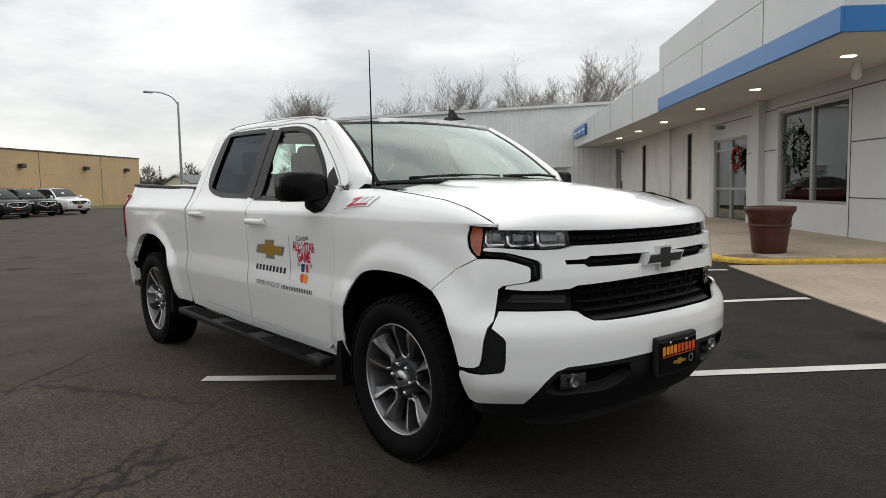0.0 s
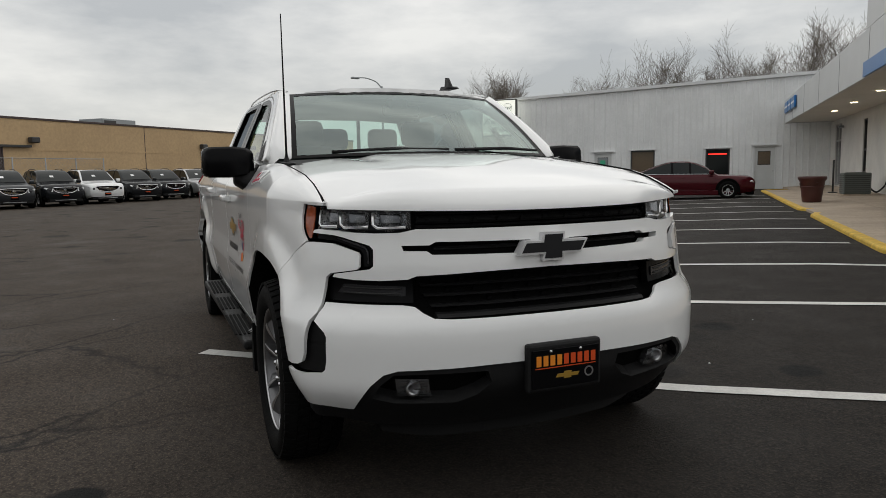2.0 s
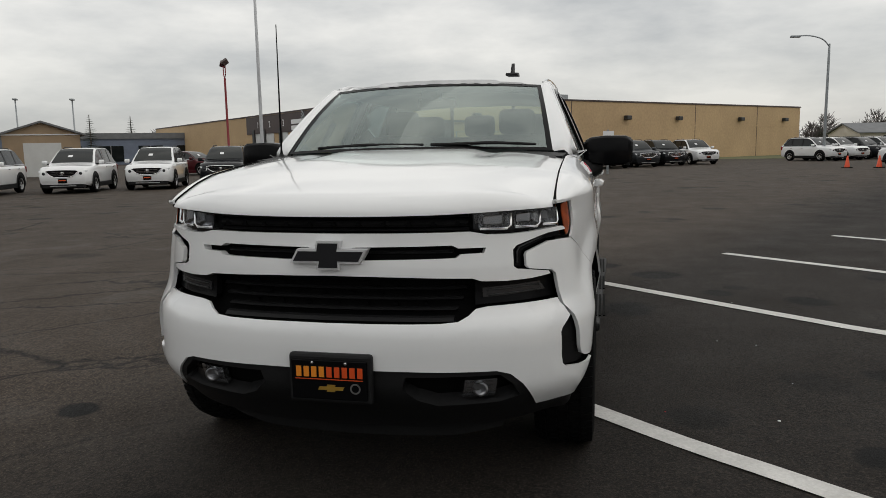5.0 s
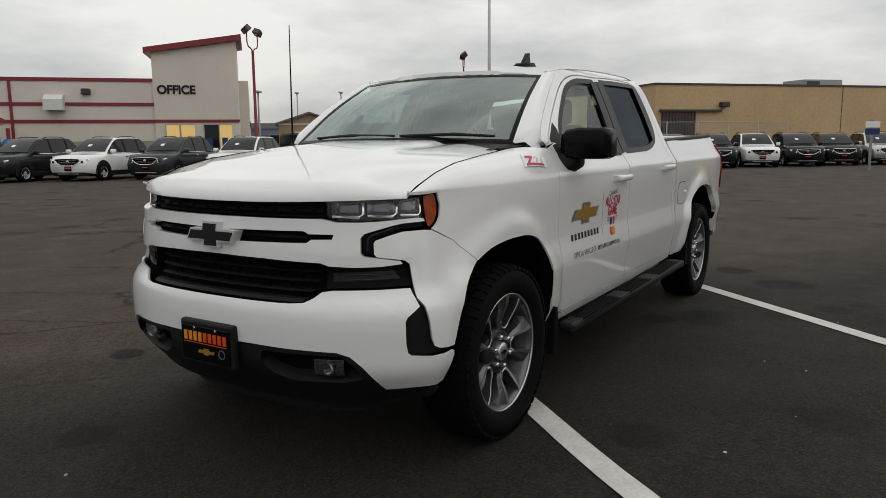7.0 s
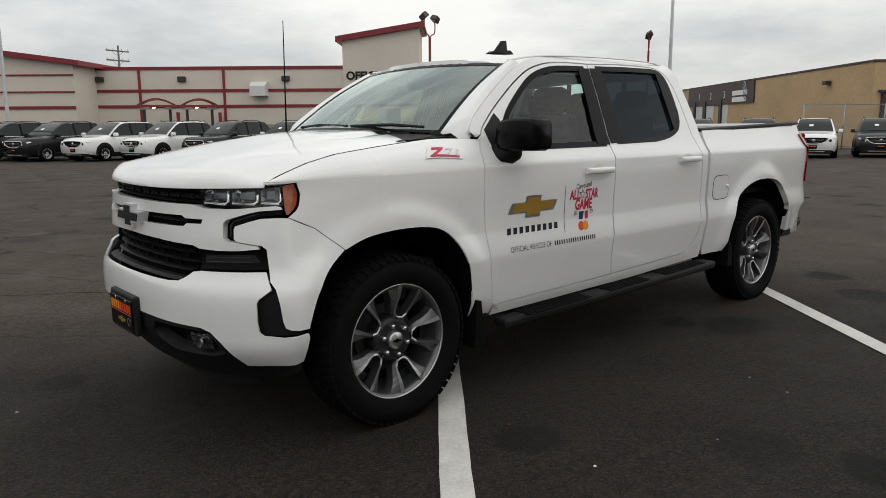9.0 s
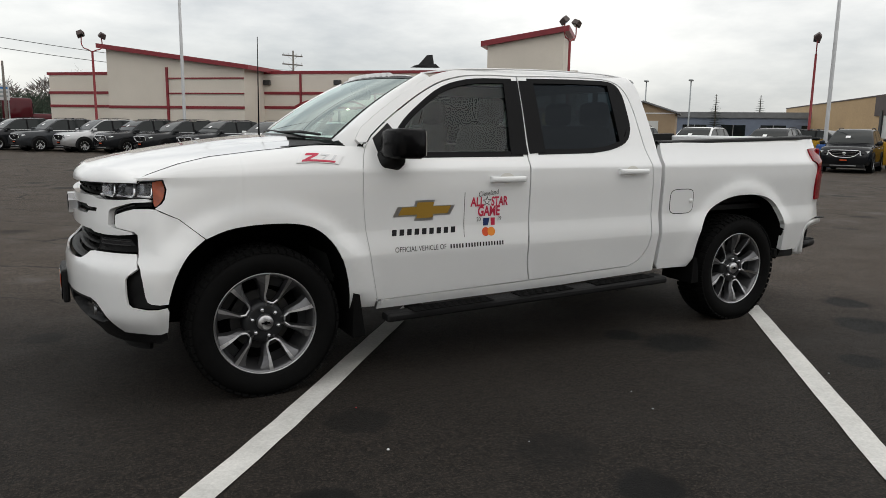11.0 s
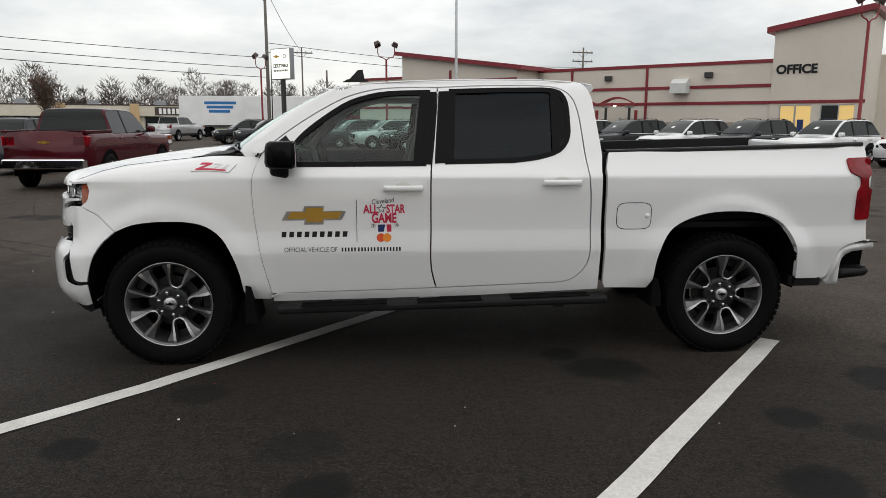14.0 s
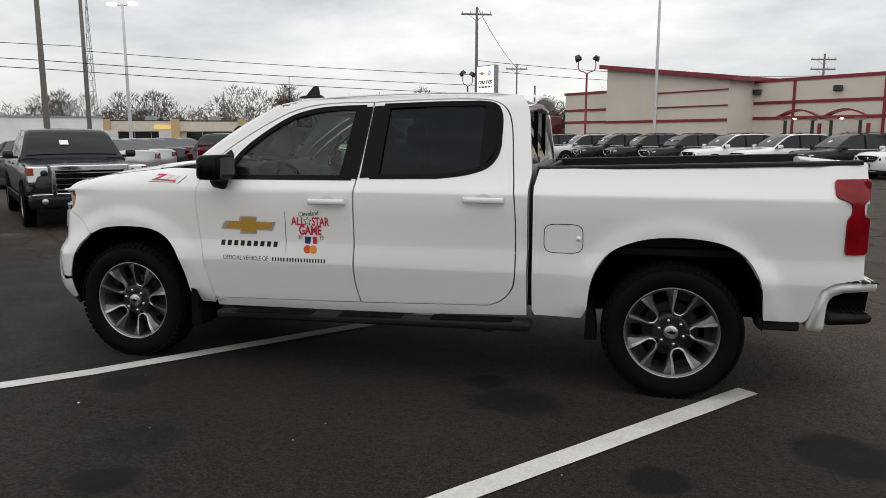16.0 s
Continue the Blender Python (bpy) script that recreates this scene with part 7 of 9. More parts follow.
    bm = prism([(-4.607, 0.497), (-4.607, 0.55), (-4.63, 0.568), (-4.85, 0.562), (-4.868, 0.535), (-4.84, 0.505)], 0.5, 0.935, "y")
    for v in bm.verts:
        if v.co.y > 0.9:
            v.co.y -= 0.06 * smooth01(-v.co.x, 4.66, 4.87)
        v.co.y *= sgn
    bmesh.ops.recalc_face_normals(bm, faces=bm.faces[:])
    bmesh.ops.bevel(bm, geom=[e for e in bm.edges if e.calc_face_angle(0) > 0.6], offset=0.008, segments=2, affect="EDGES")
    step_ = part("corner_step", bm, "plastic", rbp, "black ribbed corner step", True)
    for k in range(7):
        bm = box(-4.83 + 0.028 * k, 0.80, 0.566, -4.817 + 0.028 * k, 0.885 + 0.004 * k, 0.574)
        for v in bm.verts:
            v.co.y *= sgn
        bmesh.ops.recalc_face_normals(bm, faces=bm.faces[:])
        part("step_rib", bm, "plastic", step_)
    for k in range(4):
        bm = box(-4.86 + 0.05 * k, 0.82, 0.757, -4.83 + 0.05 * k, 0.94, 0.765)
        for v in bm.verts:
            v.co.y *= sgn
        bmesh.ops.recalc_face_normals(bm, faces=bm.faces[:])
        part("tread_rib", bm, "plastic", rbp)
    # flank badge as plain strokes: a slanted red and silver plate
    yb = side(-0.30, 1.285)[1]
    def badge(pts, mt, off, nm, par):
        bm = panel(pts, lambda u, v: (side(u, v)[0], side(u, v)[1] + off, side(u, v)[2]), (), (0.04, 0.02), mirror=sgn < 0)
        rim(bm, Vector((0, sgn, 0)), 0.008)
        return part(nm, bm, mt, par)
    fs = 1 if sgn > 0 else -1
    bx = -0.328
    def B(u, w):
        return (bx - fs * (u + 0.35 * w), 1.277 + 0.76 * w)
    bd = badge([B(-0.130, -0.032), B(0.108, -0.032), B(0.130, 0.032), B(-0.108, 0.032)], "decal_white", 0.008, "badge", truck)
    bd["label"] = "silver and red slanted badge"
    for pts, mt in (([B(-0.085, 0.024), B(-0.012, 0.024), B(-0.020, 0.010), B(-0.060, -0.014), B(-0.090, -0.014), B(-0.045, 0.010), B(-0.090, 0.010)], "decal_red"), ([B(-0.105, -0.026), B(0.082, -0.026), B(0.087, -0.016), B(-0.100, -0.016)], "decal_red"), ([B(0.0, 0.022), B(0.05, 0.022), B(0.02, -0.010), B(0.008, -0.010), B(0.03, 0.012), B(-0.004, 0.012)], "bright_alloy"), ([B(0.075, 0.024), B(0.090, 0.024), B(0.074, -0.010), B(0.060, -0.010)], "bright_alloy")):
        badge(pts, mt, 0.011, "badge_stroke", bd)

# bed floor, front wall, tailgate, hidden underbody
part("bed_floor", box(-4.73, -0.83, 0.86, -2.93, 0.83, 0.90), "plastic", truck)
part("bed_front_wall", box(-2.94, -0.87, 0.5, -2.90, 0.87, 1.385, 0.008), "plastic", truck, "black bed front wall")
part("tailgate", box(-4.80, -0.80, 0.78, -4.73, 0.80, 1.435, 0.02, seg=2), "paint_white", truck, "white tailgate")
part("bumper_bar", box(-4.89, -0.60, 0.53, -4.70, 0.60, 0.745, 0.03), "paint_white", truck)
und = bmesh.new()
for y in (-0.45, 0.45):
    box(-4.6, y - 0.05, 0.42, 0.6, y + 0.05, 0.56, bm=und)
box(-2.7, -0.78, 0.46, -0.68, 0.78, 0.52, bm=und)
box(-2.6, 0.08, 0.32, -1.5, 0.42, 0.48, bm=und)
box(-0.6, -0.4, 0.36, 0.35, 0.4, 0.9, bm=und)
box(0.2, -0.62, 0.42, 0.62, 0.62, 1.05, bm=und)
part("underbody", und, "gap", truck, "dark frame and underbody")
part("rear_axle", tube([(HUB_R, -0.75, 0.40), (HUB_R, -0.12, 0.40), (HUB_R, -0.1, 0.40), (HUB_R, 0.1, 0.40), (HUB_R, 0.12, 0.40), (HUB_R, 0.75, 0.40)], [0.05, 0.05, 0.15, 0.15, 0.05, 0.05], 12), "steel", truck, smooth=True)
part("front_axle", tube([(0, -0.75, 0.38), (0, 0.75, 0.38)], 0.04), "steel", truck)
for y in (-0.3, 0.3):
    part("engine_shield", box(0.1, y - 0.02, 0.3, 0.55, y + 0.02, 0.42), "gap", truck)

# ---- cabin ----
part("cabin_floor", box(-2.82, -0.80, 0.50, -0.5, 0.80, 0.56), "cabin", truck)
bm = prism([(-0.44, 0.55), (-0.40, 1.36), (-0.60, 1.385), (-0.80, 1.36), (-0.90, 1.29), (-0.92, 1.10), (-0.80, 1.0), (-0.75, 0.55)], -0.76, 0.76, "y")
bmesh.ops.bevel(bm, geom=[e for e in bm.edges if e.calc_face_angle(0) > 0.3], offset=0.03, segments=2, affect="EDGES")
part("dashboard", bm, "cabin", truck, "dark dashboard", True)
bm = prism([(-0.80, 1.36), (-0.90, 1.40), (-0.93, 1.30), (-0.90, 1.27)], 0.22, 0.58, "y")
part("instrument_hood", bm, "cabin", truck)
part("console", box(-1.75, -0.14, 0.56, -0.9, 0.14, 0.92, 0.03), "cabin", truck)
sw = bmesh.new()
pts = []
for k in range(33):
    t = 2 * math.pi * k / 32
    pts.append((-1.02 + 0.07 * math.sin(t), 0.40 + 0.19 * math.cos(t), 1.21 + 0.175 * math.sin(t)))
tube(pts, 0.017, 8, sw, False)
box(-1.02, 0.33, 1.17, -0.96, 0.47, 1.25, 0.015, sw)
box(-1.01, 0.22, 1.19, -0.99, 0.58, 1.215, bm=sw)
tube([(-0.98, 0.40, 1.2), (-0.82, 0.40, 1.12)], 0.04, 8, sw)
part("steering_wheel", sw, "gloss_black", truck, "black steering wheel")


def seat(x, y0, y1, name):
    s = new(name)
    s.parent = truck
    s["label"] = "black cloth seat with headrests"
    part("cushion", box(x - 0.02, y0, 0.72, x + 0.52, y1, 0.90, 0.05, seg=2), "seat", s, smooth=True)
    bm = box(-0.09, y0, 0.0, 0.09, y1, 0.66, 0.06, seg=2)
    for v in bm.verts:
        v.co = Vector((x - 0.06 + v.co.x * (1.1 - v.co.z * 0.5) - v.co.z * 0.22, v.co.y, 0.84 + v.co.z))
    part("backrest", bm, "seat", s, smooth=True)
    n = 1 if y1 - y0 < 0.8 else 3
    for k in range(n):
        c = y0 + (y1 - y0) * (k + 0.5) / n
        bm = box(x - 0.31, c - 0.13, 1.50, x - 0.20, c + 0.13, 1.68, 0.045, seg=2)
        part("headrest", bm, "seat", s, smooth=True)
        for q in (-0.05, 0.05):
            part("headrest_post", tube([(x - 0.245, c + q, 1.44), (x - 0.25, c + q, 1.52)], 0.007, 6), "chrome", s)


seat(-1.50, 0.17, 0.68, "front_seat")
seat(-1.50, -0.68, -0.17, "front_seat")
seat(-2.42, -0.66, 0.66, "rear_bench")
part("headliner", panel([(-1.12, -0.60), (-1.12, 0.60), (-2.78, 0.60), (-2.78, -0.60)], lambda x, y: (x, y, roof(x, y)[2] - 0.05), (), (0.2, 0.2)), "soffit", truck)
mrr = part("rear_view_mirror", box(-0.975, -0.10, 1.655, -0.94, 0.14, 1.72, 0.012), "gloss_black", truck)
for sgn in (1, -1):
    bm = panel([(-0.66, 0.56), (-0.64, 1.33), (-2.70, 1.33), (-2.72, 0.56)], lambda u, v: (u, side(u, v)[1] - 0.07, v), (), (0.2, 0.1), mirror=sgn < 0)
    part("door_trim", bm, "cabin", truck)
    part("grab_handle", tube(spline([(-0.86, sgn * 0.715, 1.42), (-0.93, sgn * 0.70, 1.50), (-1.0, sgn * 0.68, 1.58)], 4), 0.018, 8), "cabin", truck, smooth=True)

# ---- decals on the front doors ----
for sgn, fd in ((1, doors_f[0]), (-1, doors_f[1])):
    fs = sgn

    def D(u, w):
        return (-1.165 - fs * u, 0.905 + w)

    def decal(pts, mt, off, nm="decal"):
        bm = panel(pts, lambda u, v: (u, side(u, v)[1] + off, side(u, v)[2]), (), (0.08, 0.04), mirror=sgn < 0)
        if sum(f.normal.y for f in bm.faces) * sgn < 0:
            bmesh.ops.reverse_faces(bm, faces=bm.faces[:])
        for f in bm.faces:
            f.smooth = True
        return part(nm, bm, mt, fd)

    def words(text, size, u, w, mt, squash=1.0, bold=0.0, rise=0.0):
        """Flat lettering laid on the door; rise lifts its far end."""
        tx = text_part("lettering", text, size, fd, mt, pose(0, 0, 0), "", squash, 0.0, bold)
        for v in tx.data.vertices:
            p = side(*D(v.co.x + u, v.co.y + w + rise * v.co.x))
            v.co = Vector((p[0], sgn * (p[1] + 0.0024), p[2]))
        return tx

    # gold cross with silver edge
    decal([D(u, w) for u, w in bowtie(-0.210, 0.083, 0.405, 0.122)], "machined", 0.0016, "emblem_edge")
    decal([D(u, w) for u, w in bowtie(-0.205, 0.085, 0.345, 0.094)], "gold", 0.0024, "emblem")
    # brand word as bars
    for k in range(9):
        u = -0.423 + 0.0492 * k
        decal([D(u, -0.060), D(u + 0.030, -0.060), D(u + 0.034, -0.024), D(u + 0.004, -0.024)], "decal_black", 0.0018, "letter_bar")
    decal([D(0.063, -0.093), D(0.0665, -0.093), D(0.0665, 0.183), D(0.063, 0.183)], "decal_black", 0.0018, "divider")
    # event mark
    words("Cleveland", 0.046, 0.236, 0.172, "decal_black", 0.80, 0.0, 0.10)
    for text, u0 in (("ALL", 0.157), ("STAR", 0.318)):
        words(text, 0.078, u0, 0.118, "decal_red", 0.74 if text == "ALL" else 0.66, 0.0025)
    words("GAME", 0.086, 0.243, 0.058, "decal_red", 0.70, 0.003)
    star = [D(0.226 + (0.034 if k % 2 == 0 else 0.014) * math.sin(k * math.pi / 5), 0.122 + (0.034 if k % 2 == 0 else 0.014) * math.cos(k * math.pi / 5)) for k in range(10)]
    decal(star, "decal_black", 0.0028, "star")
    star = [D(0.226 + (0.024 if k % 2 == 0 else 0.009) * math.sin(k * math.pi / 5), 0.122 + (0.024 if k % 2 == 0 else 0.009) * math.cos(k * math.pi / 5)) for k in range(10)]
    decal(star, "decal_white", 0.0034, "star_field")
    words("20", 0.036, 0.170, 0.010, "decal_black", 0.9)
    words("19", 0.036, 0.322, 0.010, "decal_black", 0.9)
    decal([D(0.203, -0.030), D(0.240, -0.030), D(0.250, 0.018), D(0.203, 0.018)], "decal_blue", 0.0018, "mark_block")
    decal([D(0.262, -0.030), D(0.290, -0.030), D(0.290, 0.018), D(0.258, 0.018)], "decal_red", 0.0018, "mark_block")
    for u, mt, off in ((0.221, "decal_mix", 0.0018), (0.262, "decal_orange", 0.0024)):
        decal([D(u + 0.028 * math.cos(t), -0.068 + 0.028 * math.sin(t)) for t in [2 * math.pi * k / 20 for k in range(20)]], mt, off, "roundel")
    # the line of small lettering
    words("OFFICIAL VEHICLE OF", 0.044, -0.235, -0.143, "decal_black", 0.80, 0.0)
    for u0, n in ((-0.036, 5), (0.071, 6), (0.196, 8)):
        for k in range(n):
            u = u0 + 0.0205 * k
            decal([D(u, -0.156), D(u + 0.010, -0.156), D(u + 0.010, -0.130), D(u, -0.130)], "decal_black", 0.0018, "word_bar")

# ---- parked vehicles ----
def loft_body(stations, sections):
    """Quads between section rings; each ring runs from one sill over the top to the other."""
    bm = bmesh.new()
    rows = [[bm.verts.new(p) for p in ring] for ring in sections]
    for r0, r1 in zip(rows, rows[1:]):
        for j in range(len(r0) - 1):
            bm.faces.new((r0[j], r0[j + 1], r1[j + 1], r1[j]))
    bm.faces.new(rows[0])
    bm.faces.new(rows[-1][::-1])
    bmesh.ops.recalc_face_normals(bm, faces=bm.faces[:])
    return bm


def small_wheel(parent, r, w, x, y, turn, alloy="bright_alloy"):
    wh = new("wheel")
    wh.parent = parent
    part("tyre", lathe([(r * 0.62, w * 0.42), (r * 0.72, w * 0.5), (r * 0.93, w * 0.48), (r, w * 0.36), (r, -w * 0.36), (r * 0.93, -w * 0.48), (r * 0.6, -w * 0.45)], 28, "y"), "rubber", wh, smooth=True)
    part("rim", lathe([(r * 0.66, w * 0.40), (r * 0.64, w * 0.44), (r * 0.60, w * 0.36), (r * 0.57, -w * 0.1)], 28, "y"), alloy, wh, smooth=True)
    part("disc", lathe([(0.001, w * 0.0), (r * 0.58, w * 0.0)], 20, "y"), "gap", wh)
    bm = bmesh.new()
    for k in range(5):
        a = 2 * math.pi * k / 5
        for s in (-1, 1):
            pts = []
            for rr, off, wd in ((r * 0.10, s * r * 0.05, r * 0.10), (r * 0.36, s * r * 0.10, r * 0.09), (r * 0.62, s * r * 0.17, r * 0.11)):
                pts.append([(rr * math.cos(a) - (off + q * wd / 2) * math.sin(a), w * 0.33 + w * 0.07 * rr / r, rr * math.sin(a) + (off + q * wd / 2) * math.cos(a)) for q in (-1, 1)])
            vs = [[bm.verts.new(p) for p in row] for row in pts]
            for v0, v1 in zip(vs, vs[1:]):
                bm.faces.new((v0[0], v0[1], v1[1], v1[0]))
    bmesh.ops.recalc_face_normals(bm, faces=bm.faces[:])
    if sum(f.normal.y for f in bm.faces) < 0:
        bmesh.ops.reverse_faces(bm, faces=bm.faces[:])
    part("spokes", bm, alloy, wh)
    part("hub_cap", lathe([(0.001, w * 0.40), (r * 0.12, w * 0.38), (r * 0.14, w * 0.3)], 14, "y"), "machined", wh, smooth=True)
    wh.matrix_basis = pose(x, y, r - 0.005, 0, 13, turn)
    return wh


def vehicle(name, label, category, paint, L, W, H, base, hood_z, belt, cabin, roof_in, wheel_r, wheel_x, style):
    """A parked vehicle that faces +x with its middle at the origin.
    cabin: x of windscreen foot, windscreen top, roof end, rear glass foot. style: suv, sedan, pickup."""
    t = thing(name, label, category)
    half = W / 2
    fx, tx, rx, ex = cabin
    lo = base
    nose_x, tail_x = L / 2, -L / 2
    n = 44
    secs, xs = [], []
    for k in range(n + 1):
        u = k / n
        x = nose_x + (tail_x - nose_x) * u
        xs.append(x)
        e0 = min(1.0, (nose_x - x) / 0.55)
        e1 = min(1.0, (x - tail_x) / 0.35)
        wid = half * (0.86 + 0.14 * math.sin(min(1, e0) * math.pi / 2)) * (0.90 + 0.10 * math.sin(min(1, e1) * math.pi / 2))
        if x > fx:
            top = hood_z - (hood_z - (lo + 0.45)) * max(0.0, 1 - (nose_x - x) / 0.30) ** 2 * 0.55 - 0.06 * (x - fx) / (nose_x - fx)
        elif style == "pickup" and x < ex:
            top = belt + 0.02
        elif style == "sedan" and x < ex:
            top = belt + 0.05 - 0.06 * (ex - x) / max(0.1, ex - tail_x)
        else:
            top = belt
        cl = lo + 0.10 * max(0.0, 1 - e0) + 0.06 * max(0.0, 1 - e1)
        z1 = top
        zs = [(wid * 0.90, cl), (wid * 0.97, cl + 0.07), (wid, cl + 0.20), (wid, (cl + z1) / 2 + 0.06), (wid * 0.985, z1 - 0.13), (wid * 0.95, z1 - 0.04), (wid * 0.86, z1), (wid * 0.45, z1 + 0.025), (0.0, z1 + 0.03)]
        ring = [(x, y, z) for y, z in zs] + [(x, -y, z) for y, z in zs[::-1][1:]]
        secs.append(ring)
    bm = loft_body(xs, secs)
    part("body", bm, paint, t, smooth=True)
    # greenhouse: roof shell and panes
    roof_w, belt_w = half * roof_in, half * 0.93

    def gh(x, h):
        """Half width of the greenhouse at height h (0 belt, 1 roof)."""
        return belt_w + (roof_w - belt_w) * h

    cols = [(fx, belt - 0.02, 0.0), (fx + (tx - fx) * 0.5, belt + (H - belt) * 0.52, 0.52), (tx, H - 0.045, 0.93), ((tx * 2 + rx) / 3, H - 0.004, 1.0), ((tx + rx * 2) / 3, H, 1.0), (rx, H - 0.035, 0.95), (rx + (ex - rx) * 0.5, belt + (H - belt) * 0.5, 0.5), (ex, belt - 0.02, 0.0)]
    prof = spline([(c[0], c[1]) for c in cols], 4)
    hs = spline([(c[0], c[2]) for c in cols], 4)
    shell = bmesh.new()
    rows = []
    for (x, z), (_, h) in zip(prof, hs):
        y = gh(x, max(0.0, min(1.0, h)))
        rows.append([shell.verts.new((x, s * y * q, z + dz)) for s, q, dz in ((1, 1.0, -0.03), (1, 0.93, 0.0), (1, 0.5, 0.015), (1, 0.0, 0.02), (-1, 0.5, 0.015), (-1, 0.93, 0.0), (-1, 1.0, -0.03))])
    for r0, r1 in zip(rows, rows[1:]):
        for j in range(6):
            shell.faces.new((r0[j], r0[j + 1], r1[j + 1], r1[j]))
    bmesh.ops.recalc_face_normals(shell, faces=shell.faces[:])
    part("roof", shell, paint, t, smooth=True)

    def strip_glass(i0, i1, nm):
        bm = bmesh.new()
        rr = []
        for i in range(i0, i1 + 1):
            x, z = prof[i]
            y = gh(x, max(0.0, min(1.0, hs[i][1]))) * 0.90
            d = 0.014
            rr.append([bm.verts.new((x + (d if nm == "windscreen" else -d), q * y, z + d + 0.018 * (1 - q * q))) for q in (-1, -0.5, 0, 0.5, 1)])
        for a, b in zip(rr, rr[1:]):
            for j in range(4):
                bm.faces.new((a[j], a[j + 1], b[j + 1], b[j]))
        bmesh.ops.recalc_face_normals(bm, faces=bm.faces[:])
        part(nm, bm, "window_dark", t, smooth=True)

    strip_glass(1, 8, "windscreen")
    strip_glass(len(prof) - 9, len(prof) - 2, "rear_window")
    for s in (1, -1):
        side_bm = bmesh.new()
        m = len(prof)
        lower, upper = [], []
        for i in range(1, m - 1):
            x, z = prof[i]
            h = max(0.0, min(1.0, hs[i][1]))
            upper.append((x, s * (gh(x, h) + 0.004), z - 0.04))
            lower.append((x, s * (gh(x, 0) + 0.002), belt - 0.02))
        va = [side_bm.verts.new(p) for p in lower]
        vb = [side_bm.verts.new(p) for p in upper]
        for i in range(len(va) - 1):
            side_bm.faces.new((va[i], va[i + 1], vb[i + 1], vb[i]))
        bmesh.ops.recalc_face_normals(side_bm, faces=side_bm.faces[:])
        sw_ = part("side_window", side_bm, "window_dark", t)
        span = rx - tx
        for px in ((fx * 0.35 + tx * 0.65 + span * 0.42), tx + span * 0.80) if style != "pickup" else ((tx + rx) / 2,):
            bm = bmesh.new()
            q = [(px - 0.04, belt - 0.02, 0.0), (px + 0.04, belt - 0.02, 0.0), (px + 0.02, H - 0.05, 0.97), (px - 0.06, H - 0.05, 0.97)]
            bm.faces.new([bm.verts.new((x, s * (gh(x, h) + 0.010), z)) for x, z, h in q])
            part("pillar", bm, "gloss_black", sw_)
        if style != "pickup":
            part("window_trim", tube([(fx - 0.1, s * (belt_w + 0.012), belt - 0.015), (ex + 0.1, s * (belt_w + 0.012), belt + 0.005)], 0.012, 6), "chrome", sw_)
        # mirrors, handles, sill cladding, arches
        bm = box(fx - 0.30, s * (half + 0.02) if s > 0 else -(half + 0.20), belt - 0.02, fx - 0.12, s * (half + 0.20) if s > 0 else -(half + 0.02), belt + 0.14, 0.04, seg=2)
        part("mirror", bm, paint, t, smooth=True)
        part("mirror_stalk", box(fx - 0.24, s * (half - 0.06) if s > 0 else -(half + 0.05), belt - 0.02, fx - 0.18, s * (half + 0.05) if s > 0 else -(half - 0.06), belt + 0.03), "plastic", t)
        for hx in (tx - 0.35, tx - 1.30):
            part("handle", box(hx - 0.09, s * half - 0.01, belt - 0.16, hx + 0.09, s * half + 0.025, belt - 0.125, 0.01), "chrome" if style == "suv" else paint, t)
        part("sill", box(min(wheel_x) + wheel_r, s * half - 0.03, lo - 0.04, max(wheel_x) - wheel_r, s * half + 0.012, lo + 0.13, 0.012), "plastic" if style != "sedan" else paint, t)
        for wx in wheel_x:
            bm = bmesh.new()
            R0, R1 = wheel_r * 0.2, wheel_r * 1.17
            ring0 = []
            for k in range(17):
                a = -0.25 + (math.pi + 0.5) * k / 16
                ring0.append([bm.verts.new((wx + r * math.cos(a), s * (half + o), wheel_r + r * math.sin(a))) for r, o in ((R1 + 0.05, 0.004), (R1 + 0.04, 0.018), (R1, 0.018), (R1 * 0.98, 0.006), (R0, 0.005))])
            for a, b in zip(ring0, ring0[1:]):
                for j in range(4):
                    bm.faces.new((a[j], a[j + 1], b[j + 1], b[j]))
            bmesh.ops.recalc_face_normals(bm, faces=bm.faces[:])
            part("wheel_arch", bm, "plastic" if style == "suv" else "gap", t)
    for wx in wheel_x:
        small_wheel(t, wheel_r, 0.22, wx, half - 0.075, 0)
        small_wheel(t, wheel_r, 0.22, wx, -(half - 0.075), 180)
    part("underside", box(min(wheel_x) - 0.5, -half * 0.85, lo - 0.06, max(wheel_x) + 0.5, half * 0.85, lo + 0.05), "gap", t)
    # nose
    hz = hood_z
    gw = half * 0.52
    gz0, gz1 = (lo + 0.36, hz - 0.17) if style == "suv" else ((lo + 0.22, hz - 0.10) if style == "pickup" else (lo + 0.2, hz - 0.22))
    if style == "pickup":
        g = part("grille", box(nose_x - 0.10, -gw * 1.08, gz0, nose_x + 0.02, gw * 1.08, gz1, 0.02), "gloss_black", t, "black grille in a broad chrome frame")
        for y0, y1, z0, z1 in ((-gw * 1.22, gw * 1.22, gz1 - 0.04, gz1 + 0.06), (-gw * 1.05, gw * 1.05, gz0 - 0.05, gz0 + 0.03), (-gw * 1.2, -gw * 1.04, gz0 - 0.05, gz1), (gw * 1.04, gw * 1.2, gz0 - 0.05, gz1)):
            part("chrome_edge", box(nose_x - 0.08, y0, z0, nose_x + 0.045, y1, z1, 0.015), "chrome", g)
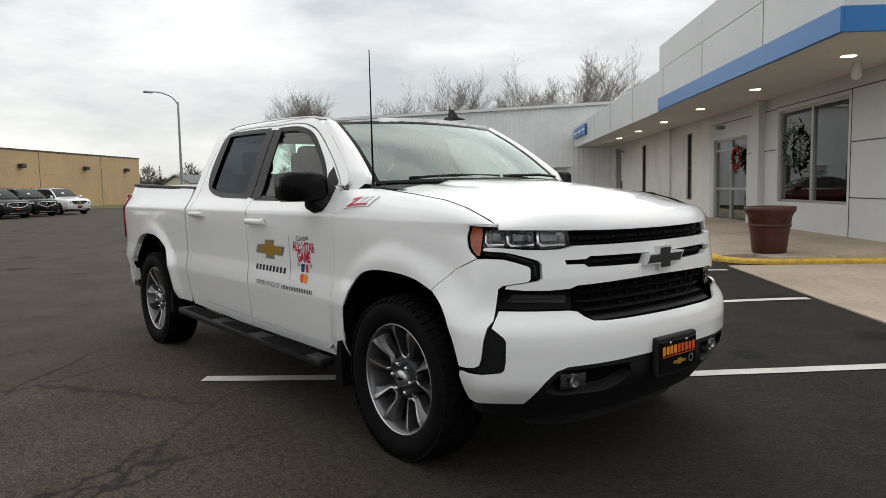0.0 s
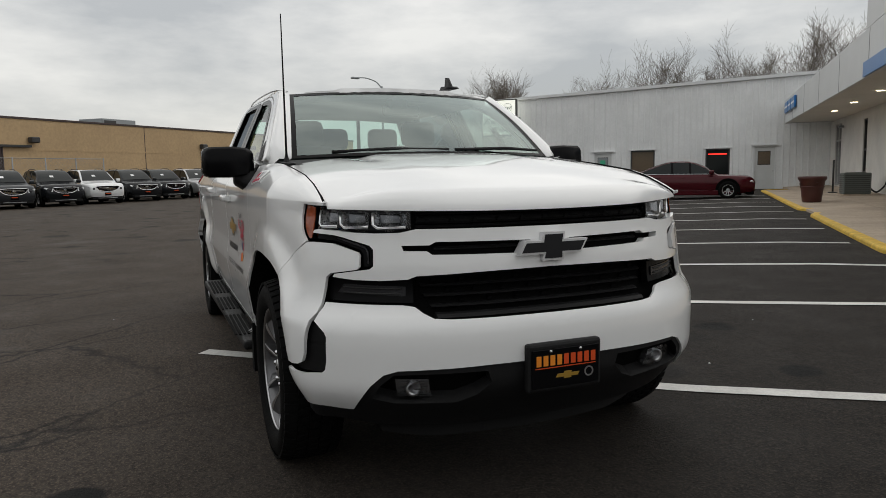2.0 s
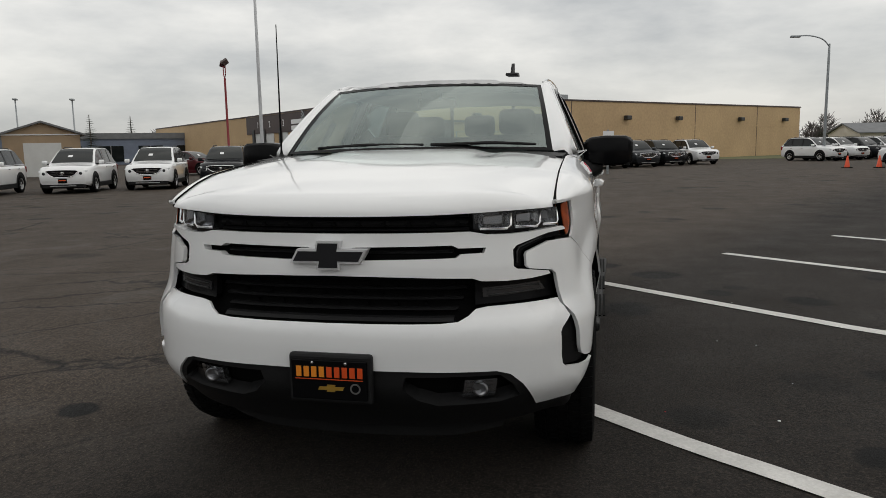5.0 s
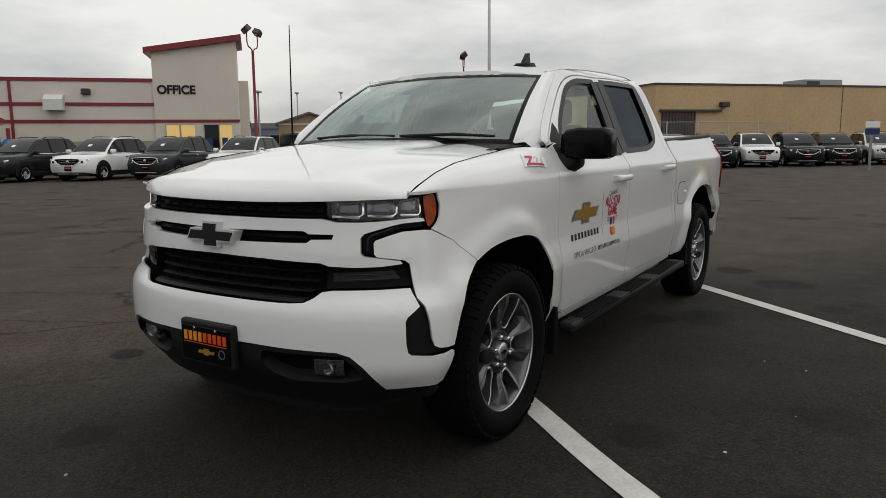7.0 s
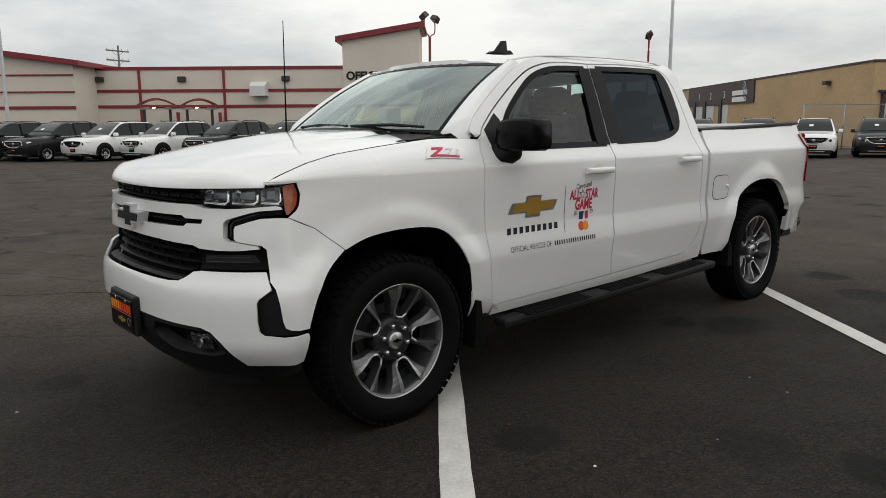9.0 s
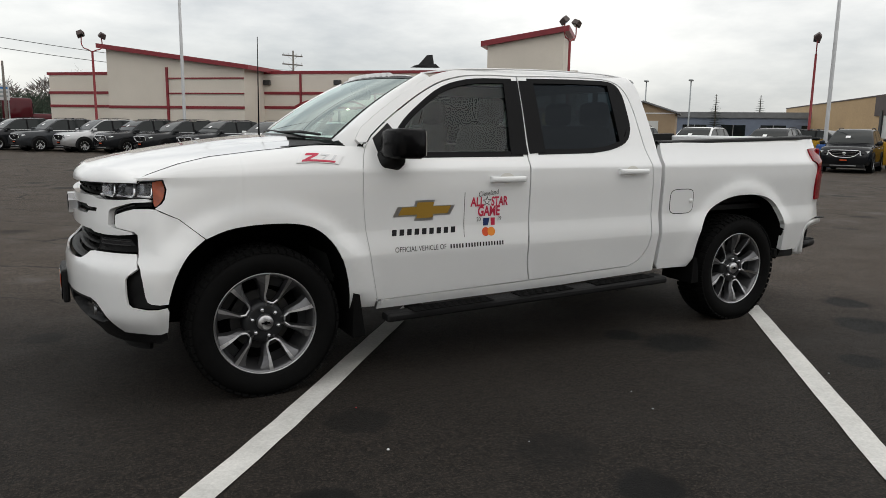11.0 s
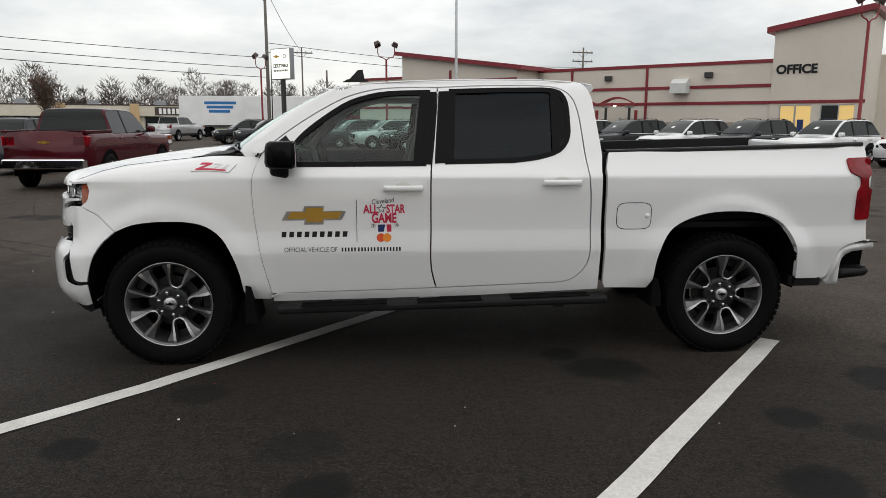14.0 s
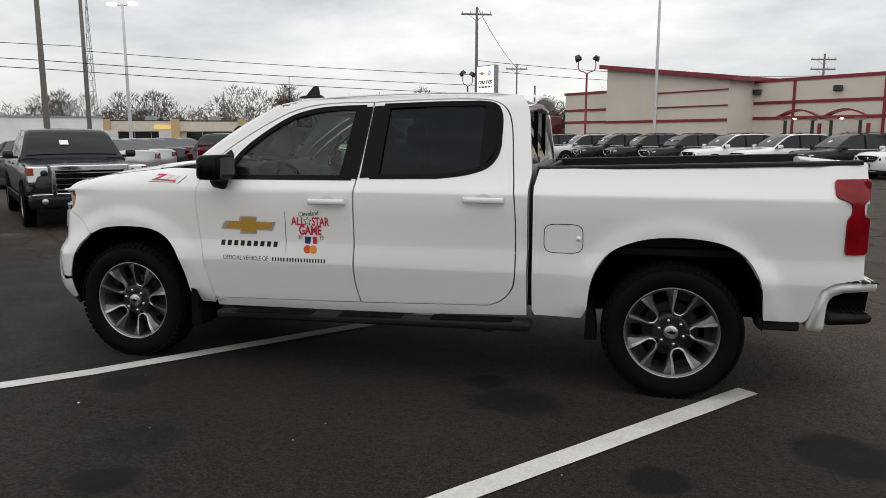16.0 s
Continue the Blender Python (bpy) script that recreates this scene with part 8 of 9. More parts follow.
        for k in range(4):
            z = gz0 + (gz1 - gz0) * (k + 0.8) / 4.6
            part("grille_bar", box(nose_x + 0.01, -gw * 1.04, z - 0.009, nose_x + 0.035, gw * 1.04, z + 0.009, 0.003), "chrome", g)
        for k in range(3):
            part("badge_bar", box(nose_x + 0.035, -0.14 + 0.1 * k, (gz0 + gz1) / 2 - 0.05, nose_x + 0.05, -0.06 + 0.1 * k, (gz0 + gz1) / 2 + 0.05), "red_trim", g)
        for s in (1, -1):
            q0, q1 = sorted((s * gw * 1.26, s * half * 0.97))
            h_ = part("headlamp", box(nose_x - 0.40, q0, gz1 - 0.24, nose_x - 0.04, q1, gz1 + 0.04, 0.02), "reflector", t, "clear headlamp with amber corner")
            q2, q3 = sorted((s * half * 0.88, s * half * 0.98))
            part("amber_corner", box(nose_x - 0.39, q2, gz1 - 0.12, nose_x - 0.03, q3, gz1 + 0.02, 0.01), "amber", h_)
            part("bulb", lathe([(0.001, 0.03), (0.05, 0.02), (0.06, 0.0)], 14, "x"), "window_dark", h_, smooth=True).matrix_basis = pose(nose_x - 0.04, s * half * 0.72, gz1 - 0.08)
            part("lamp_frame", box(nose_x - 0.39, q0, gz1 - 0.27, nose_x - 0.02, q1, gz1 - 0.235), "chrome", h_)
            part("fog_lamp", lathe([(0.001, 0.01), (0.045, 0.008), (0.055, 0.0)], 14, "x"), "machined", t, smooth=True).matrix_basis = pose(nose_x + 0.028, s * half * 0.74, lo + 0.10)
        part("front_bumper", box(nose_x - 0.40, -half * 0.98, lo - 0.02, nose_x + 0.03, half * 0.98, lo + 0.22, 0.05, seg=2), paint, t, "painted front bumper", True)
        part("bumper_strip", box(nose_x - 0.1, -half * 0.93, lo + 0.19, nose_x + 0.04, half * 0.93, lo + 0.235, 0.01), "chrome", t)
    else:
        g = part("grille", prism(spline([(-gw, gz1), (gw, gz1), (gw * 1.05, (gz0 + gz1) / 2 + 0.02), (gw * 0.55, gz0), (-gw * 0.55, gz0), (-gw * 1.05, (gz0 + gz1) / 2 + 0.02)], 3, True), nose_x - 0.12, nose_x + 0.012, "x"), "gloss_black", t, "dark grille with chrome edge")
        ring = spline([(nose_x + 0.014, -gw, gz1), (nose_x + 0.016, gw, gz1), (nose_x + 0.016, gw * 1.05, (gz0 + gz1) / 2 + 0.02), (nose_x + 0.016, gw * 0.55, gz0), (nose_x + 0.016, -gw * 0.55, gz0), (nose_x + 0.014, -gw * 1.05, (gz0 + gz1) / 2 + 0.02)], 3, True)
        part("chrome_edge", tube(ring + ring[:1], 0.016 if style != "pickup" else 0.035, 6, None, False), "chrome", g)
        for k in range(3):
            z = gz0 + (gz1 - gz0) * (k + 1) / 4
            part("grille_bar", box(nose_x + 0.008, -gw * 0.85, z - 0.006, nose_x + 0.02, gw * 0.85, z + 0.006), "chrome" if style != "sedan" else "plastic", g)
        part("roundel", lathe([(0.001, 0.012), (0.05, 0.010), (0.06, 0.0)], 16, "x"), "chrome", g).matrix_basis = pose(nose_x + 0.015, 0, (gz0 + gz1) / 2 + 0.02)
    for s in (1, -1):
        if style != "pickup":
            hb = prism([(s * gw * 1.15, gz1 - 0.17), (s * half * 0.78, gz1 - 0.15), (s * half * 0.93, gz1 - 0.03), (s * half * 0.90, gz1 + 0.0), (s * gw * 1.12, gz1 - 0.075)], nose_x - 0.45, nose_x + 0.010, "x")
            for v in hb.verts:
                v.co.x -= 0.55 * max(0.0, abs(v.co.y) / half - 0.74)
            bmesh.ops.recalc_face_normals(hb, faces=hb.faces[:])
            h_ = part("headlamp", hb, "reflector", t, "clear headlamp")
            part("bulb", lathe([(0.001, 0.03), (0.04, 0.02), (0.055, 0.0)], 14, "x"), "lamp_dark", h_, smooth=True).matrix_basis = pose(nose_x + 0.0, s * half * 0.70, gz1 - 0.11)
            part("fog_lamp", lathe([(0.001, 0.02), (0.05, 0.015), (0.06, 0.0)], 14, "x"), "machined", t, smooth=True).matrix_basis = pose(nose_x - 0.07, s * half * 0.70, lo + 0.16)
        tb = box(tail_x + 0.0, s * half * 0.62 if s > 0 else -half * 0.955, belt - 0.30, tail_x + 0.32, s * half * 0.955 if s > 0 else -half * 0.62, belt - 0.05, 0.03)
        part("tail_lamp", tb, "red_lens", t, "red tail lamp")
        if style == "suv":
            part("roof_rail", tube(spline([(tx - 0.25, s * roof_w * 0.90, H - 0.005), (tx - 0.45, s * roof_w * 0.9, H + 0.045), (rx + 0.45, s * roof_w * 0.9, H + 0.045), (rx + 0.2, s * roof_w * 0.9, H - 0.01)], 4), 0.016, 6), "plastic", t)
    part("lower_bumper", box(nose_x - 0.30, -half * 0.80, lo - 0.05, nose_x - 0.02, half * 0.80, lo + 0.17, 0.04), "plastic" if style != "sedan" else "gap", t, "black lower bumper")
    part("skid_bar", box(nose_x - 0.05, -half * 0.5, lo + 0.02, nose_x + 0.005, half * 0.5, lo + 0.055, 0.012), "machined", t)
    pb = part("dealer_plate", box(nose_x + 0.005, -0.15, lo + 0.15, nose_x + 0.03, 0.15, lo + 0.30, 0.006), "gloss_black", t, "black dealer plate with orange bar")
    part("plate_bar", box(nose_x + 0.03, -0.12, lo + 0.225, nose_x + 0.034, 0.12, lo + 0.265), "decal_mix", pb)
    part("window_sticker", box(0, -0.08, 0, 0.004, 0.08, 0.15), "decal_white", t).matrix_basis = pose(fx - (fx - tx) * 0.42 + 0.07, -0.12, belt + (H - belt) * 0.40 + 0.02, 0, -58 if style != "pickup" else -52, 0)
    return t


def suv(paint, words):
    return vehicle("parked_suv", words + " compact suv parked in a row", "car", paint, 4.27, 1.78, 1.65, 0.25, 1.02, 1.06, (0.98, 0.12, -1.50, -2.0), 0.72, 0.345, (1.28, -1.27), "suv")


ROW_A = -28.0
KINDS = {"W": ("paint_white", "white"), "B": ("paint_black", "black"), "U": ("paint_blue", "dark blue"), "G": ("paint_grey", "graphite grey"), "S": ("paint_silver", "silver")}
row = [(-37.6, "B"), (-35.0, "G"), (-32.3, "B"), (-29.5, "B"), (-26.8, "G"), (-24.2, "S"), (-21.8, "B"), (-19.4, "B"), (-17.0, "B"), (-14.5, "W"), (-12.0, "W"), (-9.3, "B"), (-6.6, "W"), (-3.9, "G"), (-1.0, "W"), (2.3, "W"), (5.2, "W"), (8.1, "B"), (11.1, "B"), (13.9, "U"), (16.4, "W"), (19.2, "G"), (21.6, "B"), (24.0, "W"), (26.5, "B"), (29.0, "B"), (31.6, "S"), (34.3, "G"), (37.2, "B"), (40.4, "W")]
first = {}
rnd = random.Random(11)
for b, c in row:
    m = LOT @ pose(ROW_A + rnd.uniform(-0.12, 0.12), b + 0.25, 0, 0, 0, -25 + rnd.uniform(-2, 2))
    if c not in first:
        first[c] = suv(*KINDS[c])
        tagged(first[c], group="row of parked suvs")
        first[c].matrix_world = m
    else:
        copy_thing(first[c], m)
# a second, farther row beside the service building
far = random.Random(4)
for k in range(9):
    copy_thing(first["WWBWBWWGW"[k]], LOT @ pose(-24.5 + 0.3 * k + far.uniform(-0.1, 0.1), 50 + 2.7 * k, 0, 0, 0, -12))
copy_thing(first["W"], LOT @ pose(-13.6, 40.6, 0, 0, 0, 165))
copy_thing(first["W"], LOT @ pose(-30.5, 60.0, 0, 0, 0, 80))

red_sedan = vehicle("parked_sedan", "burgundy four-door sedan parked by the kerb", "car", "paint_red", 4.85, 1.86, 1.47, 0.20, 0.92, 0.98, (1.05, 0.15, -0.80, -2.05), 0.62, 0.345, (1.45, -1.32), "sedan")
red_sedan.matrix_world = LOT @ pose(0.35, 27.3, 0.03, 0, 0, 2)


def pickup(paint, words, name="parked_pickup"):
    t = vehicle(name, words, "truck", paint, 5.8, 2.02, 1.88, 0.45, 1.24, 1.30, (0.98, 0.30, -1.30, -1.42), 0.74, 0.40, (1.85, -1.82), "pickup")
    bed = part("bed_liner", box(-2.84, -0.80, 1.0, -1.46, 0.80, 1.345), "gap", t, "dark open cargo bed")
    for s in (1, -1):
        part("bed_rail", box(-2.88, s * 0.90 - 0.05, 1.30, -1.45, s * 0.90 + 0.05, 1.37, 0.01), paint, t)
    part("tailgate_emblem", prism(bowtie(0, 1.1, 0.26, 0.08), -2.912, -2.90, "x"), "gold", t)
    part("rear_bumper", box(-3.05, -0.92, 0.50, -2.86, 0.92, 0.72, 0.03), "chrome", t, "chrome rear bumper")
    return t


slate_truck = pickup("paint_slate", "dark slate pickup with broad chrome grille")
slate_truck.matrix_world = pose(7.4, -7.0, 0, 0, 0, 138) @ Matrix.Diagonal((0.95, 0.95, 0.915, 1))
maroon = pickup("paint_red", "maroon pickup seen from its tailgate")
maroon.matrix_world = pose(6.2, -14.3, 0, 0, 0, -92)
silver = pickup("paint_silver", "silver pickup parked far across the lot")
silver.matrix_world = pose(15.5, -55, 0, 0, 0, -102)

white_truck = pickup("paint_white", "white pickup parked behind the dark one")
white_truck.matrix_world = pose(10.6, -6.2, 0, 0, 0, 138)


def sedan(paint, words):
    return vehicle("parked_sedan", words, "car", paint, 4.75, 1.82, 1.45, 0.20, 0.92, 0.98, (1.05, 0.15, -0.80, -2.0), 0.62, 0.33, (1.40, -1.30), "sedan")


side_row = {"S": sedan("paint_silver", "silver four-door sedan in the side row"), "W": sedan("paint_white", "white four-door sedan in the side row"), "G": sedan("paint_grey", "graphite four-door sedan in the side row"), "R": red_sedan}
used = set()
for x, y, c in ((13.4, -15.7, "W"), (14.2, -18.9, "S"), (15.2, -21.5, "S"), (16.6, -24.6, "G"), (17.6, -27.4, "R"), (18.6, -30.2, "W"), (12.0, -12.6, "G")):
    m = pose(x + 2.2, y - 0.6, 0, 0, 0, -22)
    if c in used or c == "R":
        copy_thing(side_row[c], m)
    else:
        side_row[c].matrix_world = m
        used.add(c)
copy_thing(first["G"], pose(9.6, -18.2, 0, 0, 0, -95))
copy_thing(first["B"], pose(-36.5, -20.0, 0, 0, 0, 100))
copy_thing(red_sedan, pose(-38.0, -24.5, 0, 0, 0, 80))

# ---- lamp posts, poles, wires and signs ----
def double_lamp(x, y, h, turn, label="red double-head lot lamp post"):
    """A painted post with a yoke and two floodlight heads."""
    t = thing("lot_lamp", label, "lamp post", pose(x, y, 0, 0, 0, turn), "lamp posts of the lot")
    part("post", lathe([(0.10, 0.0), (0.10, 0.9), (0.075, 0.95), (0.06, h)], 12), "red_pole", t, smooth=True)
    part("base", lathe([(0.30, 0.0), (0.30, 0.45), (0.26, 0.5), (0.001, 0.5)], 18), "concrete", t, smooth=True)
    for s in (1, -1):
        part("arm", tube(spline([(0, 0, h - 0.05), (s * 0.18, 0, h + 0.08), (s * 0.42, 0, h + 0.16), (s * 0.52, 0, h + 0.40), (s * 0.50, 0, h + 0.78)], 4), 0.03, 8), "red_pole", t, smooth=True)
        bm = prism([(-0.20, -0.13), (0.20, -0.13), (0.14, 0.13), (-0.14, 0.13)], -0.17, 0.17, "y")
        bmesh.ops.bevel(bm, geom=bm.edges[:], offset=0.02, segments=1, affect="EDGES")
        head = part("lamp_head", bm, "brown_metal", t, "dark flood lamp head")
        head.matrix_basis = pose(s * 0.56, 0, h + 0.88, 35 if s > 0 else -20, s * 25, 0)
        part("lamp_glass", box(-0.15, -0.14, -0.145, 0.15, 0.14, -0.128), "glass_pane", head)
    return t


for x, y, h, turn in ((-21.0, -23.1, 5.6, 20), (-1.5, -39.7, 5.3, 10), (7.2, -46.4, 5.1, 60), (-35.9, -20.7, 5.7, 35)):
    double_lamp(x, y, h, turn)


def flagpole(x, y, h, base):
    t = thing("flagpole", "tall weathered white steel flagpole", "flagpole", pose(x, y, 0))
    part("pole", lathe([(0.085, 0.0), (0.08, h * 0.4), (0.045, h), (0.001, h + 0.02)], 14), "pole_white", t, smooth=True)
    part("ball", lathe([(0.001, h), (0.06, h + 0.03), (0.08, h + 0.09), (0.06, h + 0.15), (0.001, h + 0.18)], 12), "gold", t, smooth=True)
    if base:
        part("footing", lathe([(0.34, 0.0), (0.34, 0.92), (0.29, 1.0), (0.001, 1.0)], 20), "blue_paint", t, "blue painted concrete footing", True)
    else:
        part("footing", lathe([(0.22, 0.0), (0.22, 0.12), (0.10, 0.2)], 16), "pole_white", t, smooth=True)


flagpole(-5.3, -34.5, 12.5, False)
flagpole(-29.0, -15.1, 12.5, True)


def utility_pole(x, y, h, turn, arms=1, r=0.15, lamp=False):
    t = thing("utility_pole", "weathered wooden utility pole with cross-arm", "utility pole", pose(x, y, 0, 0, 0, turn))
    part("pole", lathe([(r, 0.0), (r * 0.9, h * 0.4), (r * 0.65, h), (0.001, h + 0.01)], 12), "wood_pole", t, smooth=True)
    for k in range(arms):
        z = h - 0.5 - 0.9 * k
        arm = part("cross_arm", box(-1.2, -0.06 - r, z - 0.06, 1.2, 0.06 - r, z + 0.06, 0.01), "wood_pole", t)
        for q in (-1.1, -0.45, 0.45, 1.1):
            part("insulator", lathe([(0.001, 0.20), (0.035, 0.18), (0.05, 0.10), (0.025, 0.06), (0.025, 0.0)], 8), "pole_white", arm, smooth=True).matrix_basis = pose(q, -r, z + 0.06)
        for s in (1, -1):
            part("brace", tube([(0, -r, z - 0.5), (s * 0.6, -r, z - 0.05)], 0.018, 5), "pole_grey", arm)
    if arms > 1:
        part("transformer", lathe([(0.001, h - 3.1), (0.22, h - 3.05), (0.22, h - 2.2), (0.16, h - 2.1), (0.001, h - 2.08)], 14), "pole_grey", t, "grey pole transformer", True).matrix_basis = pose(0, 0.38, 0)
    return t


utility_pole(7.5, -51.3, 11.4, 20, 1)
utility_pole(27.3, -28.6, 11.5, 20, 1, 0.17)
utility_pole(32.2, -37.9, 12.5, 20, 1, 0.16)
utility_pole(-22.2, -70.6, 9.2, 15, 2, 0.13)
utility_pole(3.4, -55.8, 5.7, 0, 0, 0.11)
utility_pole(7.5, -74.8, 9.3, 20, 1, 0.11)


def wire(p, q, sag, name="power_line"):
    p, q = Vector(p), Vector(q)
    pts = []
    for k in range(17):
        u = k / 16
        c = p.lerp(q, u)
        c.z -= sag * 4 * u * (1 - u)
        pts.append(c)
    ob = part(name, tube(pts, 0.022, 5), "cable", smooth=True)
    tagged(ob, "black overhead cable slung between wooden poles", "cable", "overhead cables")


for p, q, sag in (((27.3, -28.6, 5.65), (7.5, -51.3, 5.5), 0.12), ((27.3, -28.6, 5.2), (7.5, -51.3, 4.85), 0.12), ((32.2, -37.9, 7.3), (7.5, -51.3, 6.3), 0.15), ((7.5, -51.3, 7.4), (-22.2, -70.6, 7.2), 0.5), ((7.5, -51.3, 6.7), (-22.2, -70.6, 6.5), 0.5), ((7.5, -51.3, 11.5), (7.5, -74.8, 8.9), 0.4), ((27.3, -28.6, 5.65), (46.0, 4.0, 6.4), 0.3), ((27.3, -28.6, 5.2), (46.0, 4.0, 6.0), 0.3), ((32.2, -37.9, 7.6), (60.0, -10.0, 8.6), 0.4)):
    wire(p, q, sag)
utility_pole(46.0, 4.0, 11.0, 30, 1, 0.16)
utility_pole(60.0, -10.0, 12.0, 30, 1, 0.16)

# white floodlight mast and far lattice tower
t = thing("floodlight_mast", "white floodlight mast with lit heads", "lamp post", pose(26.2, -34.2, 0, 0, 0, 10))
part("mast", lathe([(0.11, 0), (0.09, 5), (0.07, 9.5), (0.001, 9.52)], 12), "pole_white", t, smooth=True)
for s in (1, -1):
    part("arm", tube([(0, 0, 9.4), (s * 0.6, 0, 9.5)], 0.03, 6), "pole_white", t)
    part("lamp_head", box(s * 0.65 - 0.25, -0.2, 9.42, s * 0.65 + 0.25, 0.2, 9.6, 0.03), "white_glow", t, "lit lamp head")
t = thing("lattice_tower", "slim red and white lattice radio tower far off", "tower", pose(95.1, -116, 0))
lt = bmesh.new()
for k in range(14):
    z0, z1 = 2.0 * k, 2.0 * k + 2.0
    w0, w1 = 1.1 - 0.035 * k * 2, 1.1 - 0.035 * (k + 1) * 2
    c0 = [(w0 * math.cos(a), w0 * math.sin(a), z0) for a in (0.3, 2.39, 4.49)]
    c1 = [(w1 * math.cos(a), w1 * math.sin(a), z1) for a in (0.3, 2.39, 4.49)]
    for i in range(3):
        for p, q, r in ((c0[i], c1[i], 0.07), (c0[i], c1[(i + 1) % 3], 0.035), (c1[i], c1[(i + 1) % 3], 0.035)):
            tube([p, q], r, 4, lt, False)
part("lattice", lt, "pole_grey", t)

# lit box sign on a dark post
t = thing("pylon_sign", "lit white box sign with gold cross on a dark post", "sign", pose(5.5, -45.0, 0, 0, 0, -38) @ Matrix.Diagonal((0.92, 0.92, 0.895, 1)))
part("post", box(-0.13, -0.13, 0, 0.13, 0.13, 4.9, 0.01), "dark_frame", t, "dark steel post")
cab_ = part("cabinet", box(-1.0, -0.22, 4.85, 1.0, 0.22, 7.15, 0.03), "pole_grey", t, "grey sign cabinet")
for s in (1, -1):
    face = part("sign_face", box(-0.94, s * 0.222 - 0.004, 4.92, 0.94, s * 0.222 + 0.004, 7.08), "sign_glow", cab_, "lit white sign face")
    part("cross_emblem", prism([(u, v) for u, v in bowtie(0.38 * s, 6.55, 0.62, 0.22)], s * 0.228, s * 0.236, "y"), "gold", cab_)
    part("roundel", lathe([(0.10, 0), (0.10, 0.008), (0.17, 0.008), (0.17, 0)], 20, "y"), "machined", cab_).matrix_basis = pose(-0.45 * s, s * 0.228 - (0.008 if s < 0 else 0), 6.55)
    text_part("lettering", "CERTIFIED", 0.34, cab_, "decal_black", pose(0, s * 0.230, 5.85, 90, 0, 180 if s > 0 else 0), "bold black lettering", 1.0, 0.004, 0.012)
    for k in range(9):
        part("letter_bar", box(-0.72 + 0.165 * k, s * 0.229 - 0.003, 5.44, -0.61 + 0.165 * k, s * 0.229 + 0.003, 5.58), "decal_black", cab_)
t = thing("small_sign", "small white roadside sign board on two posts", "sign", pose(3.6, -57, 0, 0, 0, 10))
part("board", box(-0.45, -0.06, 3.0, 0.45, 0.06, 4.1, 0.02), "pole_white", t)
for s in (1, -1):
    part("post", box(s * 0.35 - 0.04, -0.04, 0, s * 0.35 + 0.04, 0.04, 3.0), "pole_grey", t)
for z, mt in ((3.88, "blue_band"), (3.58, "pole_grey"), (3.28, "pole_grey")):
    part("text_bar", box(-0.35, 0.06, z - 0.07, 0.35, 0.066, z + 0.07), mt, t)

# grey cobra-head street lamp and plain posts
t = thing("street_lamp", "grey street lamp with a long curved arm", "street lamp", pose(-52.5, 16.4, 0, 0, 0, -75))
part("post", lathe([(0.11, 0), (0.08, 7.4), (0.06, 8.1)], 12), "pole_grey", t, smooth=True)
part("arm", tube(spline([(0, 0, 7.9), (0.5, 0, 8.4), (1.4, 0, 8.65), (2.2, 0, 8.65)], 4), 0.045, 8), "pole_grey", t, smooth=True)
bm = box(-0.35, -0.13, -0.09, 0.35, 0.13, 0.06, 0.05, seg=2)
part("lamp_head", bm, "pole_grey", t, smooth=True).matrix_basis = pose(2.45, 0, 8.62)
for x, y, h in ((-34.6, -37.3, 5.0), (-54, -46, 6.3), (-44, -50, 6.5), (-55, -53, 6.6)):
    t = thing("lamp_post", "slim grey lamp post with a flat head", "lamp post", pose(x, y, 0, 0, 0, 30), "grey lamp posts")
    part("post", lathe([(0.08, 0), (0.06, h), (0.001, h + 0.01)], 10), "pole_grey", t, smooth=True)
    part("lamp_head", box(-0.35, -0.18, h - 0.02, 0.35, 0.18, h + 0.13, 0.03), "pole_grey", t)

# ---- fuel pumps under curved canopies ----
for k, (x, y) in enumerate(((-12.6, -35.8), (-14.6, -35.0))):
    t = thing("canopy", "curved red canopy on dark posts with lit lamp", "canopy", pose(x, y, 0, 0, 0, -22) @ Matrix.Diagonal((0.72, 0.9, 1.1, 1)), "canopies over the pumps")
    bm = bmesh.new()
    rows = []
    for j in range(13):
        u = -1 + 2 * j / 12
        z = 2.35 + 0.32 * math.cos(u * math.pi / 2)
        rows.append([bm.verts.new(c) for c in ((u * 1.35, -0.8, z), (u * 1.35, 0.8, z), (u * 1.33, 0.8, z - 0.07), (u * 1.33, -0.8, z - 0.07))])
    for r0, r1 in zip(rows, rows[1:]):
        for q in range(4):
            bm.faces.new((r0[q], r0[(q + 1) % 4], r1[(q + 1) % 4], r1[q]))
    bm.faces.new(rows[0])
    bm.faces.new(rows[-1][::-1])
    bmesh.ops.recalc_face_normals(bm, faces=bm.faces[:])
    part("roof", bm, "red_pole", t, "curved red roof")
    for s in (1, -1):
        part("edge_beam", box(-1.35, s * 0.78 - 0.03, 2.24, 1.35, s * 0.78 + 0.03, 2.35), "red_pole", t)
    for px in (-0.9, 0.9):
        part("post", box(px - 0.10, -0.10, 0, px + 0.10, 0.10, 2.35, 0.01), "dark_frame", t)
        part("post_head", box(px - 0.35, -0.12, 2.14, px + 0.35, 0.12, 2.26), "pole_white", t)
    part("lamp", lathe([(0.001, 2.18), (0.10, 2.20), (0.12, 2.26)], 12), "lamp_glow", t, "lit lamp").matrix_basis = pose(0.2, 0.5, 0)
